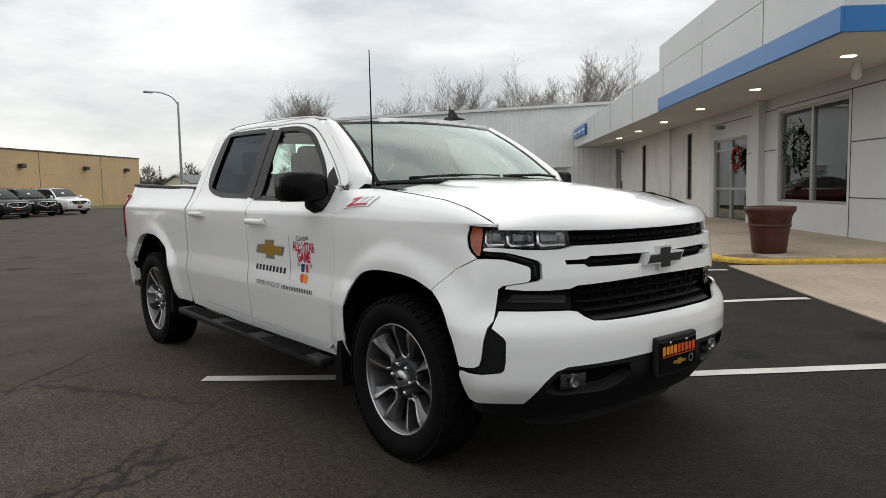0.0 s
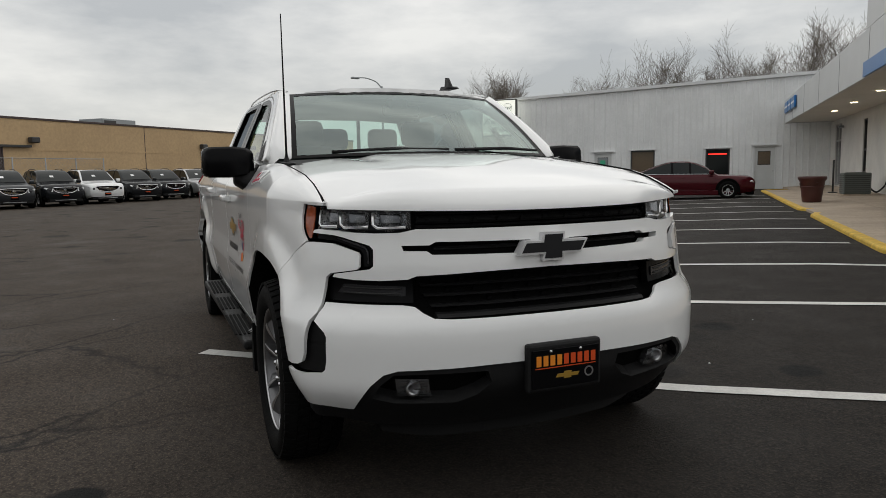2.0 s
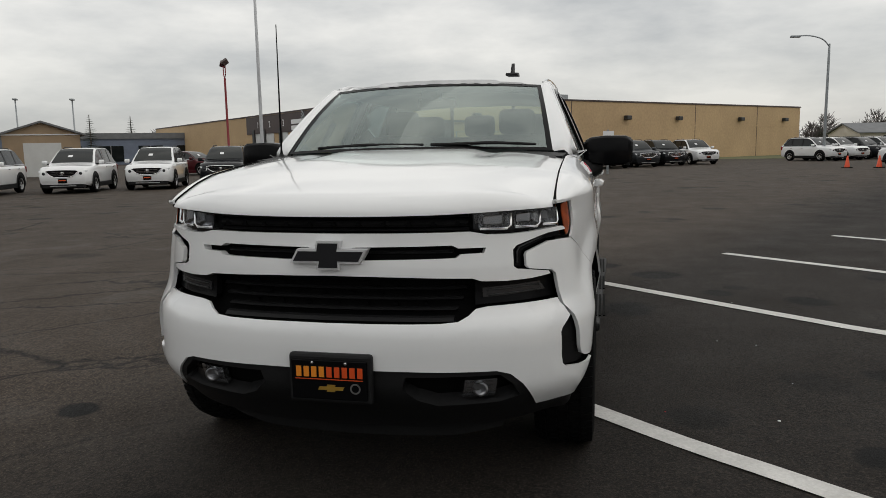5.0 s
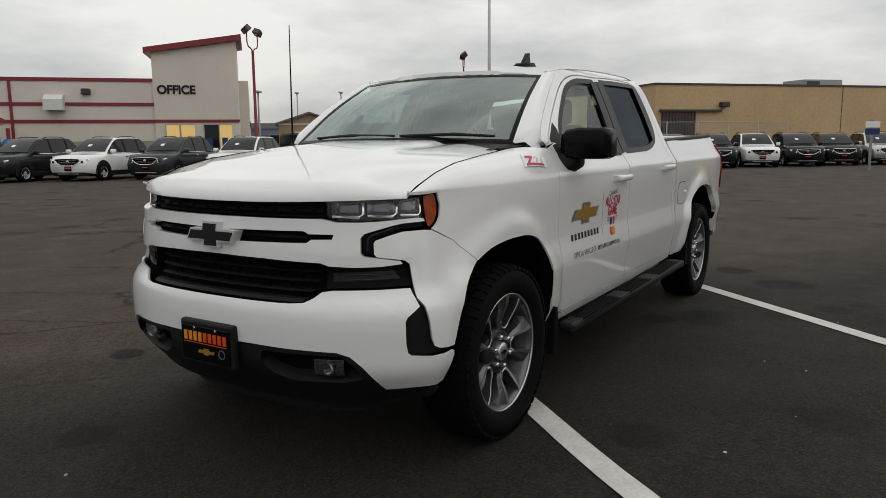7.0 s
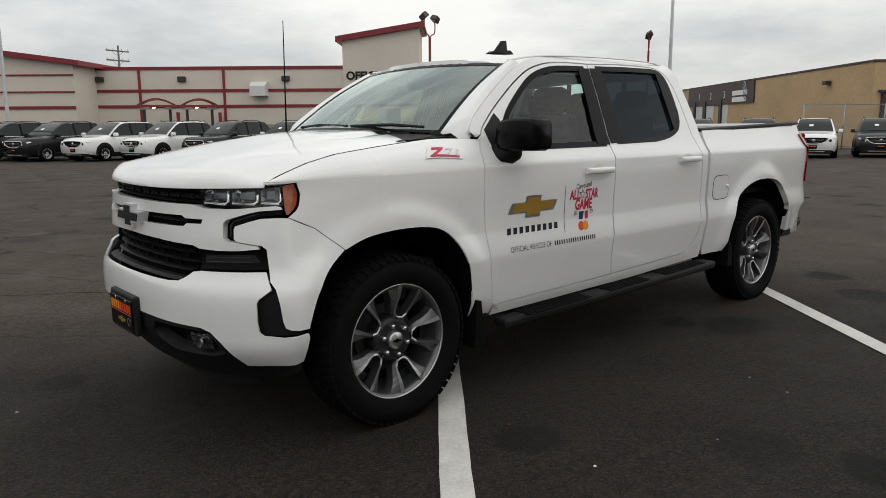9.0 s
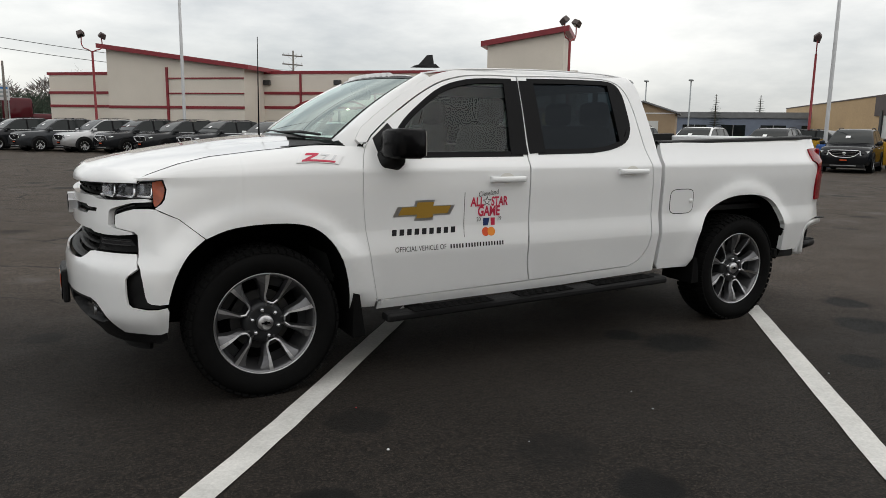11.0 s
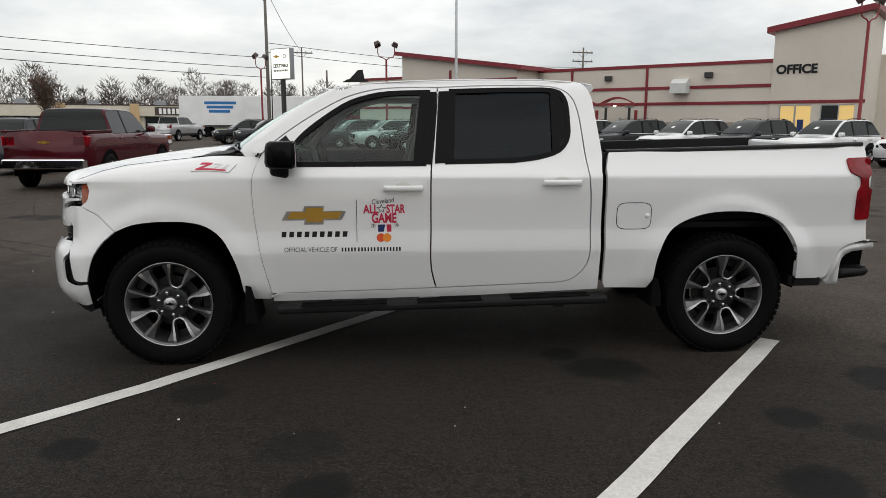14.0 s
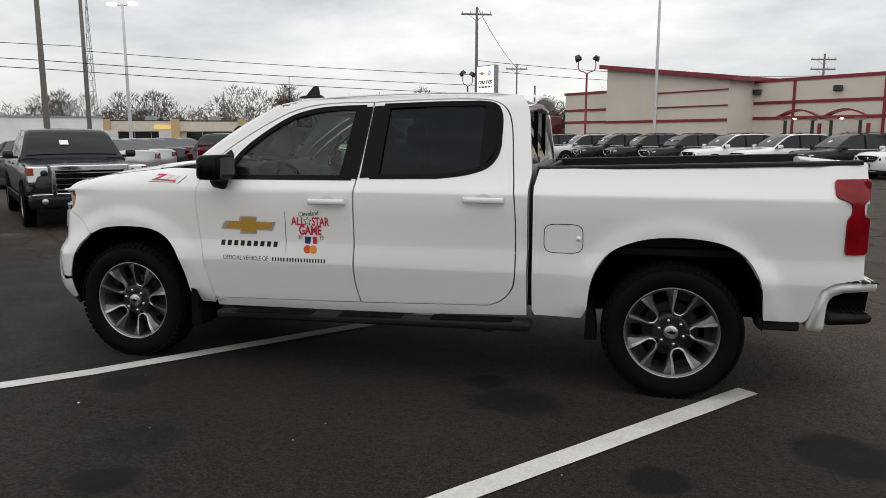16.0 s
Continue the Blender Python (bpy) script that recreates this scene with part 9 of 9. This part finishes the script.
for k, (x, y) in enumerate(((-13.4, -35.0), (-15.4, -34.2))):
    t = thing("vacuum_station", "blue and red coin vacuum with a hose arm", "machine", pose(x, y, 0, 0, 0, -22), "machines under the canopies")
    part("cabinet", lathe([(0.26, 0), (0.26, 1.25), (0.22, 1.35), (0.001, 1.36)], 18), "pole_white", t, smooth=True)
    part("dome", lathe([(0.30, 1.36), (0.30, 1.52), (0.20, 1.66), (0.001, 1.70)], 18), "blue_band", t, "blue dome", True)
    part("column", lathe([(0.09, 1.66), (0.09, 2.2)], 12), "red_pole", t, smooth=True)
    part("hose", tube(spline([(0.2, 0, 1.2), (0.7, 0, 1.6), (0.9, 0.1, 1.75), (0.75, 0.2, 1.0), (0.35, 0.1, 0.5)], 5), 0.035, 8), "pole_grey", t, smooth=True)

t = thing("drinks_machine", "tall grey white wall cabinet by the office", "machine", LOT @ pose(-36.6, -27.6, 0))
part("cabinet", box(-0.5, -1.1, 0, 0.5, 1.1, 2.2, 0.03), "pole_white", t)
part("dark_front", box(0.5, -0.7, 0.4, 0.515, 0.1, 1.9), "window_dark", t)

# ---- containers, fence and small signs near the tan warehouse ----
def dumpster(x, y, turn, paint, words):
    t = thing("dumpster", words, "dumpster", pose(x, y, 0, 0, 0, turn))
    bm = prism([(-0.9, 0.18), (0.9, 0.18), (1.0, 1.15), (-1.0, 1.25)], -0.75, 0.75, "y")
    bmesh.ops.bevel(bm, geom=bm.edges[:], offset=0.03, segments=1, affect="EDGES")
    part("bin", bm, paint, t)
    for px in (-0.5, 0, 0.5):
        for s in (1, -1):
            part("rib", box(px - 0.05, s * 0.75 - 0.03, 0.25, px + 0.05, s * 0.75 + 0.04, 1.15), paint, t)
    part("lid", box(-1.0, -0.78, 1.2, 1.0, 0.78, 1.27, 0.02), "plastic", t, "black plastic lid")
    for px in (-0.7, 0.7):
        part("foot", box(px - 0.1, -0.6, 0, px + 0.1, 0.6, 0.2), "steel", t)


dumpster(-31.1, -12.9, 30, "machine_yellow", "yellow steel dumpster with black lid")
dumpster(-29.6, -16.6, 30, "machine_yellow", "yellow steel dumpster with black lid")

fence = lot_thing("chain_fence", "grey chain-link fence on galvanised posts", "fence", -36.2, 20.0)
for k in range(7):
    part("post", tube([(0, 2.2 * k, 0), (0, 2.2 * k, 2.5)], 0.035, 8), "pole_grey", fence, smooth=True)
for z in (0.1, 1.3, 2.45):
    part("rail", tube([(0, 0, z), (0, 13.2, z)], 0.025, 6), "pole_grey", fence, smooth=True)
mesh_v, mesh_f = [], []
for k in range(-12, 66):
    for s in (1, -1):
        y0, y1 = (0.2 * k, 0.2 * k + 2.35) if s > 0 else (0.2 * k + 2.35, 0.2 * k)
        z0, z1 = 0.1, 2.45
        lo_, hi_ = max(0.0, min(y0, y1)), min(13.2, max(y0, y1))
        if hi_ - lo_ < 0.05:
            continue
        zz = [z0 + (z1 - z0) * (q - y0) / (y1 - y0) for q in (lo_, hi_)]
        n = len(mesh_v)
        mesh_v += [(0, lo_, zz[0] - 0.006), (0, hi_, zz[1] - 0.006), (0, hi_, zz[1] + 0.006), (0, lo_, zz[0] + 0.006)]
        mesh_f.append((n, n + 1, n + 2, n + 3))
me = bpy.data.meshes.new("wire_mesh")
me.from_pydata(mesh_v, [], mesh_f)
me.materials.append(M["pole_grey"])
wm = new("wire_mesh", me)
wm.parent = fence
tagged(wm, kind="stuff")

t = thing("notice_board", "small two-board notice sign on a post", "sign", pose(-33.0, 1.3, 0, 0, 0, -60))
part("post", box(-0.04, -0.04, 0, 0.04, 0.04, 2.15), "pole_grey", t)
for z, mt in ((1.95, "decal_white"), (1.65, "decal_blue")):
    part("board", box(-0.30, 0.04, z - 0.13, 0.30, 0.06, z + 0.13), mt, t)


# ---- trees ----
def strand(V, Fc, p, q, r0, r1):
    """A thin three-sided tapering twig appended to vertex and face lists."""
    d = (q - p).normalized()
    a = d.cross(Vector((0.31, 0.52, 0.79))).normalized()
    b = d.cross(a)
    n = len(V)
    for c, r in ((p, r0), (q, r1)):
        for k in range(3):
            an = 2.094 * k
            V.append(tuple(c + r * (a * math.cos(an) + b * math.sin(an))))
    for k in range(3):
        Fc.append((n + k, n + (k + 1) % 3, n + 3 + (k + 1) % 3, n + 3 + k))


def mesh_of(name, V, Fc, material, parent):
    me = bpy.data.meshes.new(name)
    me.from_pydata(V, [], Fc)
    me.materials.append(M[material])
    ob = new(name, me)
    ob.parent = parent
    return ob


def bare_tree(h, seed, label, spread=0.42, twig="twig", dense=3, leaves=0, leaf_mat="brown_leaf"):
    """A leafless tree: a tapered trunk with limbs, and a crown of fine twigs."""
    rn = random.Random(seed)
    t = thing("bare_tree", label, "tree")
    TV, TF, CV, CF, tips = [], [], [], [], []

    def grow(p, d, length, r, level):
        steps = 3
        q = p
        for i in range(steps):
            d2 = (d + Vector((rn.uniform(-1, 1), rn.uniform(-1, 1), rn.uniform(-0.2, 0.6))) * (0.10 + 0.05 * level)).normalized()
            e = q + d2 * length / steps
            strand(TV if level < 2 else CV, TF if level < 2 else CF, q, e, max(0.0085, r * (1 - 0.22 * i)), max(0.0055, r * (1 - 0.22 * (i + 1))))
            if level < 5 and (level > 0 or i > 0):
                for _ in range(3 if level == 0 else 2 if level < dense + 1 else 1):
                    side_d = (d2 * 0.72 + Vector((rn.uniform(-1, 1), rn.uniform(-1, 1), rn.uniform(-0.15, 0.55))) * (0.50 + spread * 0.5)).normalized()
                    grow(q.lerp(e, rn.uniform(0.25, 1)), side_d, length * rn.uniform(0.50, 0.76), r * 0.50, level + 1)
            q, d = e, d2
        tips.append(q)

    grow(Vector((0, 0, 0)), Vector((0, 0, 1)), h * 0.56, h * 0.0120, 0)
    top = max(v[2] for v in CV)
    k = h / top
    TV = [(x * k, y * k, z * k) for x, y, z in TV]
    CV = [(x * k, y * k, z * k) for x, y, z in CV]
    mesh_of("trunk", TV, TF, "bark", t)
    tagged(mesh_of("crown", CV, CF, twig, t), kind="stuff")
    if leaves:
        LV, LF = [], []
        for c in tips:
            c = c * k
            if c.z < h * 0.3:
                continue
            for _ in range(leaves):
                o = c + Vector((rn.gauss(0, 0.28), rn.gauss(0, 0.28), rn.gauss(0, 0.25)))
                a = Vector((rn.uniform(-1, 1), rn.uniform(-1, 1), rn.uniform(-1, 1))).normalized() * 0.09
                b = Vector((rn.uniform(-1, 1), rn.uniform(-1, 1), rn.uniform(-1, 1))).normalized() * 0.07
                n = len(LV)
                LV += [tuple(o - a), tuple(o + b), tuple(o + a), tuple(o - b)]
                LF.append((n, n + 1, n + 2, n + 3))
        tagged(mesh_of("leaves", LV, LF, leaf_mat, t), kind="stuff")
    return t


def conifer(h, seed, w=0.24, name="spruce_tree", label="dark green spruce tree"):
    rn = random.Random(seed)
    t = thing(name, label, "tree")
    part("trunk", lathe([(h * 0.022, 0), (h * 0.006, h * 0.97), (0.001, h * 0.98)], 8), "bark", t, smooth=True)
    V, Fc = [], []
    z = h * 0.08
    while z < h * 0.98:
        R = h * w * (1 - z / h) ** 0.85 * rn.uniform(0.75, 1.15) + 0.05
        n = 9
        for k in range(n):
            a = rn.uniform(0, 2 * math.pi)
            d = Vector((math.cos(a), math.sin(a), -0.18))
            side_ = Vector((-math.sin(a), math.cos(a), 0))
            for j in range(7):
                u = (j + 0.4) / 7
                c = Vector((0, 0, z)) + d * R * u + Vector((0, 0, 0.12 * R * u * u))
                s = R * 0.22 * (1.15 - u) + 0.06
                for sg in (1, -1):
                    m = len(V)
                    tip = c + (d * 0.8 + side_ * sg * rn.uniform(0.5, 1.1)) * s + Vector((0, 0, rn.uniform(-0.5, 0.1) * s))
                    V += [tuple(c - d * 0.3 * s), tuple(c + d * 0.3 * s + Vector((0, 0, 0.08 * s))), tuple(tip)]
                    Fc.append((m, m + 1, m + 2))
        z += h * 0.035
    tagged(mesh_of("crown", V, Fc, "conifer", t), kind="stuff")
    return t


M["brown_leaf"] = mat("dry_brown_leaves", (0.10, 0.05, 0.028), 0.8, vary=0.2)
kinds = [bare_tree(10.0, 3, "bare grey-brown tree behind the service building"), bare_tree(11.0, 12, "bare grey-brown tree behind the service building", 0.5)]
places = ((-50, 25.4, 10), (-46, 31.8, 10.5), (-42, 37, 11), (-39, 40.3, 13.2), (-36, 43, 13), (-32.3, 45.6, 11.4), (-51.5, 28.5, 10.5), (-2, -69.5, 7.0), (57, -30, 8.0), (-44, 34.5, 9.5), (-33, 52, 10), (-28, 50, 9))
for i, (x, y, h) in enumerate(places):
    src = kinds[i % 2]
    s = h / (10.0, 11.0)[i % 2]
    m = pose(x, y, 0, 0, 0, 67 * i) @ Matrix.Diagonal((s, s, s, 1))
    if i < 2:
        src.matrix_world = m
    else:
        copy_thing(src, m)
shrub = bare_tree(1.7, 21, "small bare shrub by the tan warehouse wall", 0.9, "twig", 3)
shrub.matrix_world = LOT @ pose(-37.2, 18.2, 0)
copy_thing(shrub, LOT @ pose(-37.4, 36.0, 0, 0, 0, 70))
oak = bare_tree(6.4, 5, "street tree holding dry brown leaves", 0.5, "twig", 3, 1)
oak.matrix_world = pose(29.0, -63.0, 0) @ Matrix.Diagonal((0.62, 0.62, 1, 1))
copy_thing(oak, pose(7.5, -118, 0, 0, 0, 80) @ Matrix.Diagonal((1.1, 1.1, 1.1, 1)))
sp1 = conifer(9.3, 2)
sp1.matrix_world = pose(62, -107, 0)
for x, y, s in ((-75, -61, 0.69), (-62, -67, 0.59), (-78, 23, 0.46), (-81, 31, 0.4), (-90, -66, 0.75), (-70, -75, 0.6)):
    copy_thing(sp1, pose(x, y, 0, 0, 0, x * 7) @ Matrix.Diagonal((s * 1.1, s * 1.1, s, 1)))


def treeline(points, h, seed, material, name="far_trees", label="hazy line of bare winter trees"):
    """A far wood: many crowns of thin twigs over dense undergrowth, one sheet of stuff."""
    rn = random.Random(seed)
    V, Fc = [], []
    for (x0, y0), (x1, y1) in zip(points, points[1:]):
        L = math.hypot(x1 - x0, y1 - y0)
        for k in range(int(L / 1.5)):
            u = rn.random()
            base = Vector((x0 + (x1 - x0) * u + rn.gauss(0, 3), y0 + (y1 - y0) * u + rn.gauss(0, 3), 0))
            th = h * rn.choice((0.55, 0.7, 0.85, 1.0, 1.15)) * rn.uniform(0.85, 1.1)
            wd = th * rn.uniform(0.22, 0.36)
            strand(V, Fc, base, base + Vector((0, 0, th * 0.7)), 0.16, 0.05)
            for j in range(230):
                a, w, g = rn.uniform(0, 6.283), rn.random() ** 0.6, rn.uniform(-1, 1)
                f = math.sqrt(max(0.0, 1 - g * g)) * wd * w
                p = base + Vector((math.cos(a) * f, math.sin(a) * f, th * (0.62 + 0.34 * g)))
                d = Vector((math.cos(a) * 0.6 + rn.gauss(0, 0.4), math.sin(a) * 0.6 + rn.gauss(0, 0.4), 0.8)).normalized()
                strand(V, Fc, p, p + d * rn.uniform(0.5, 1.3), 0.062, 0.022)
        for k in range(int(L * 75)):
            u = rn.random()
            swell = 0.58 + 0.5 * noise.noise((u * L * 0.09, seed, 0.0)) + 0.18 * noise.noise((u * L * 0.4, seed, 3.0))
            c = Vector((x0 + (x1 - x0) * u + rn.gauss(0, 2), y0 + (y1 - y0) * u + rn.gauss(0, 2), rn.random() ** 1.2 * h * max(0.2, swell)))
            d = Vector((rn.gauss(0, 0.7), rn.gauss(0, 0.7), rn.uniform(0.3, 1.0))) * rn.uniform(0.5, 1.2)
            strand(V, Fc, c, c + d, rn.uniform(0.04, 0.10), 0.02)
    ob = mesh_of(name, V, Fc, material, None)
    tagged(ob, label, "trees", "", "stuff")


treeline([(-30, -150), (18, -153), (68, -138), (100, -122), (140, -90), (165, -45)], 9.6, 31, "twig_far")
treeline([(8, -112), (-6, -116), (-30, -118)], 6.5, 32, "twig_far")
treeline([(-20, -104), (-4, -102), (14, -100)], 4.2, 35, "conifer", "far_evergreens", "dark band of far evergreen bushes")
treeline([(-120, -95), (-150, -20), (-130, 60), (-80, 110)], 5.0, 33, "twig_far")

# ---- far buildings ----
def plain_house(name, label, m, w, d, eave_z, ridge, wall_mat, roof_mat, openings=()):
    """A gabled building; w along x with the gables at its ends, d along y."""
    t = thing(name, label, "building", m)
    part("wall", prism([(-d / 2, 0), (d / 2, 0), (d / 2, eave_z), (0, ridge), (-d / 2, eave_z)], -w / 2, w / 2, "x"), wall_mat, t)
    for s in (1, -1):
        bm = bmesh.new()
        q = [(-w / 2 - 0.3, s * (d / 2 + 0.3), eave_z - 0.3 * (ridge - eave_z) / (d / 2) + 0.02), (w / 2 + 0.3, s * (d / 2 + 0.3), eave_z - 0.3 * (ridge - eave_z) / (d / 2) + 0.02), (w / 2 + 0.3, 0, ridge + 0.02), (-w / 2 - 0.3, 0, ridge + 0.02)]
        lo_ = [bm.verts.new(p) for p in q]
        hi_ = [bm.verts.new((p[0], p[1], p[2] + 0.12)) for p in q]
        bm.faces.new(lo_[::-1])
        bm.faces.new(hi_)
        for i in range(4):
            bm.faces.new((lo_[i], lo_[(i + 1) % 4], hi_[(i + 1) % 4], hi_[i]))
        bmesh.ops.recalc_face_normals(bm, faces=bm.faces[:])
        part("roof", bm, roof_mat, t)
    for x0, x1, z0, z1, mt in openings:
        for s in (1, -1):
            part("window", box(x0, s * d / 2 - 0.03, z0, x1, s * d / 2 + 0.03, z1), mt, t)
    return t


shed = plain_house("shed", "tan wooden gable shed beside the lot", pose(-39.2, -36.6, 0, 0, 0, 42), 5.5, 4.5, 2.75, 3.5, "shed", "roof_grey")
part("door", box(2.75, -1.1, 0, 2.78, 1.1, 2.2), "door_white", shed)
part("roof_edge", box(2.76, -2.3, 2.70, 2.80, 2.3, 2.78), "white_trim", shed)
house_a = plain_house("house", "low house with grey roof far beyond the lot", pose(-87, 33, 0, 0, 0, 100), 11, 7, 2.2, 3.2, "cream_far", "roof_grey", ((-3, -1.8, 0.8, 1.9, "window_dark"), (1.5, 2.7, 0.8, 1.9, "window_dark")))
copy_thing(house_a, pose(-92, 12, 0, 0, 0, 85))
store = thing("store", "long blue-grey flat store beyond the lot", "building", pose(-92, -66, 0, 0, 0, 42))
part("wall", box(-4, -28, 0, 14, 18, 3.9, 0.02), "blue_grey", store)
part("fascia", box(13.9, -28.1, 3.3, 14.2, 18.1, 4.05), "roof_grey", store)
for k in range(9):
    w_ = part("window", box(14.0, -26 + 4.8 * k, 0.4, 14.06, -23 + 4.8 * k, 2.4), "window_dark", store)
    part("frame", box(14.06, -24.53 + 4.8 * k, 0.4, 14.10, -24.47 + 4.8 * k, 2.4), "alu", w_)

plaza = thing("shopping_plaza", "long low cream plaza with shopfronts and brown piers", "building", pose(50, -97, 0, 0, 0, 27))
part("wall", box(-27, -16, 0, 24, 0, 3.1), "cream_far", plaza)
part("fascia", box(-27, -0.02, 2.2, 24, 0.6, 3.7, 0.02), "cream_far", plaza, "cream fascia band")
part("roof_edge", box(-27.1, -16, 3.7, 24.1, 0.65, 3.85), "brown_metal", plaza)
for k in range(6):
    x = -26 + 9.6 * k
    part("pier", box(x - 0.6, 0.55, 0, x + 0.6, 1.0, 4.0), "tan_brick", plaza, "tan brick pier")
    sh = part("shopfront", box(x + 1.2, -0.01, 0.2, x + 8.2, 0.05, 2.15), "window_dark", plaza, "dark shop glass")
    for j in range(4):
        part("mullion", box(x + 1.2 + 2.3 * j, 0.05, 0.2, x + 1.28 + 2.3 * j, 0.09, 2.15), "alu", sh)
for k in range(8):
    part("letter_bar", box(-24.5 + 0.62 * k, 0.60, 2.55, -24.1 + 0.62 * k, 0.68, 3.35), "decal_white", plaza)
part("sign_ground", box(-25.2, 0.595, 2.35, -19.2, 0.625, 3.55), "brown_metal", plaza)
part("lit_sign", box(13, 0.60, 2.5, 15.4, 0.68, 3.2), "interior_warm", plaza, "small lit yellow sign")
for k in range(5):
    part("roof_unit", box(-22 + 9.5 * k, -7, 3.8, -20.5 + 9.5 * k, -5.5, 4.6), "pole_grey", plaza)
white_box = thing("white_building", "plain white flat-roofed building across the street", "building", pose(49.3, -53.2, 0, 0, 0, 42))
part("wall", box(-4.7, -8, 0, 16, 0, 3.3, 0.02), "white_metal", white_box)
part("roof_edge", box(-4.8, -8.1, 3.3, 16.1, 0.1, 3.45), "pole_grey", white_box)
for k in range(3):
    part("door", box(-11 + 5 * k, 0.0, 0, -9.8 + 5 * k, 0.05, 2.1), "door_white", white_box)

# semi-trailer on the street
t = thing("semi_trailer", "white box semi-trailer with a blue mark and maroon tractor", "truck", pose(11.5, -68.0, 0, 0, 0, 182))
part("box", box(-7.0, -1.27, 1.15, 6.8, 1.27, 3.95, 0.03), "white_metal", t, "white trailer box")
part("skirt", box(-6.8, -1.2, 1.0, 6.6, 1.2, 1.15), "steel", t)
for k in range(3):
    part("mark_bar", box(-4.6 + 0.2 * k, -1.285, 3.15 - 0.4 * k, -1.6 - 0.3 * k, -1.272, 3.42 - 0.4 * k), "blue_band", t)
part("tractor", box(7.3, -1.2, 0.9, 9.6, 1.2, 3.5, 0.25, seg=2), "paint_red", t, "maroon tractor cab", True)
part("tractor_nose", box(9.3, -1.0, 0.9, 11.2, 1.0, 2.2, 0.2, seg=2), "paint_red", t, smooth=True)
part("tractor_glass", box(9.55, -1.0, 2.3, 9.63, 1.0, 3.1, 0.03), "window_dark", t)
for wx in (-5.8, -4.6, 5.4, 6.5, 9.9):
    for s in (1, -1):
        part("wheel", lathe([(0.001, 0.13), (0.28, 0.12), (0.3, 0.14), (0.48, 0.15), (0.50, 0.1), (0.50, -0.1), (0.001, -0.1)], 22, "y"), "rubber", t, smooth=True).matrix_basis = pose(wx, s * 1.08, 0.5, 0, 0, 0 if s > 0 else 180)

# winter grass beyond the lot and the kerb along the street
def strip(name, pts, z, material, label, category):
    bm = bmesh.new()
    bm.faces.new([bm.verts.new((x, y, z)) for x, y in pts])
    bmesh.ops.recalc_face_normals(bm, faces=bm.faces[:])
    if bm.faces[:][0].normal.z < 0:
        bmesh.ops.reverse_faces(bm, faces=bm.faces[:])
    ob = part(name, bm, material)
    tagged(ob, label, category, "", "structure")


strip("grass", [(-60, -92), (20, -90), (75, -70), (150, -20), (150, -160), (-60, -170)], 0.02, "grass", "pale winter grass beyond the street", "grass")
strip("grass", [(-62, 8), (-62, 70), (-170, 120), (-170, -10)], 0.02, "grass", "pale winter grass beyond the lot", "grass")

# ---- small litter on the asphalt ----
lit = random.Random(77)
for k in range(26):
    x, y = lit.uniform(-4, 3), lit.uniform(-3.5, 4.5)
    if k == 0:
        x, y = -0.36, 1.37
    elif -4.9 < x < 1.1 and -1.2 < y < 1.25:
        y += 3.0
    r = lit.uniform(0.004, 0.008)
    bm = lathe([(0.001, 0), (r, r * 0.2), (r * 0.8, r * 0.8), (0.001, r)], 6)
    for v in bm.verts:
        v.co.x *= lit.uniform(0.7, 1.4)
    ob = part("pebble", bm, "berry" if k == 0 else ("decal_white" if k % 5 == 0 else "pole_grey"))
    spot = LOT.inverted() @ Vector((x, y, 0))
    ob.matrix_world = pose(x, y, rise(spot.x, spot.y), 0, 0, lit.uniform(0, 360))
    tagged(ob, "small red pebble on the asphalt" if k == 0 else "small pale stone chip on the asphalt", "pebble", "loose stone chips")
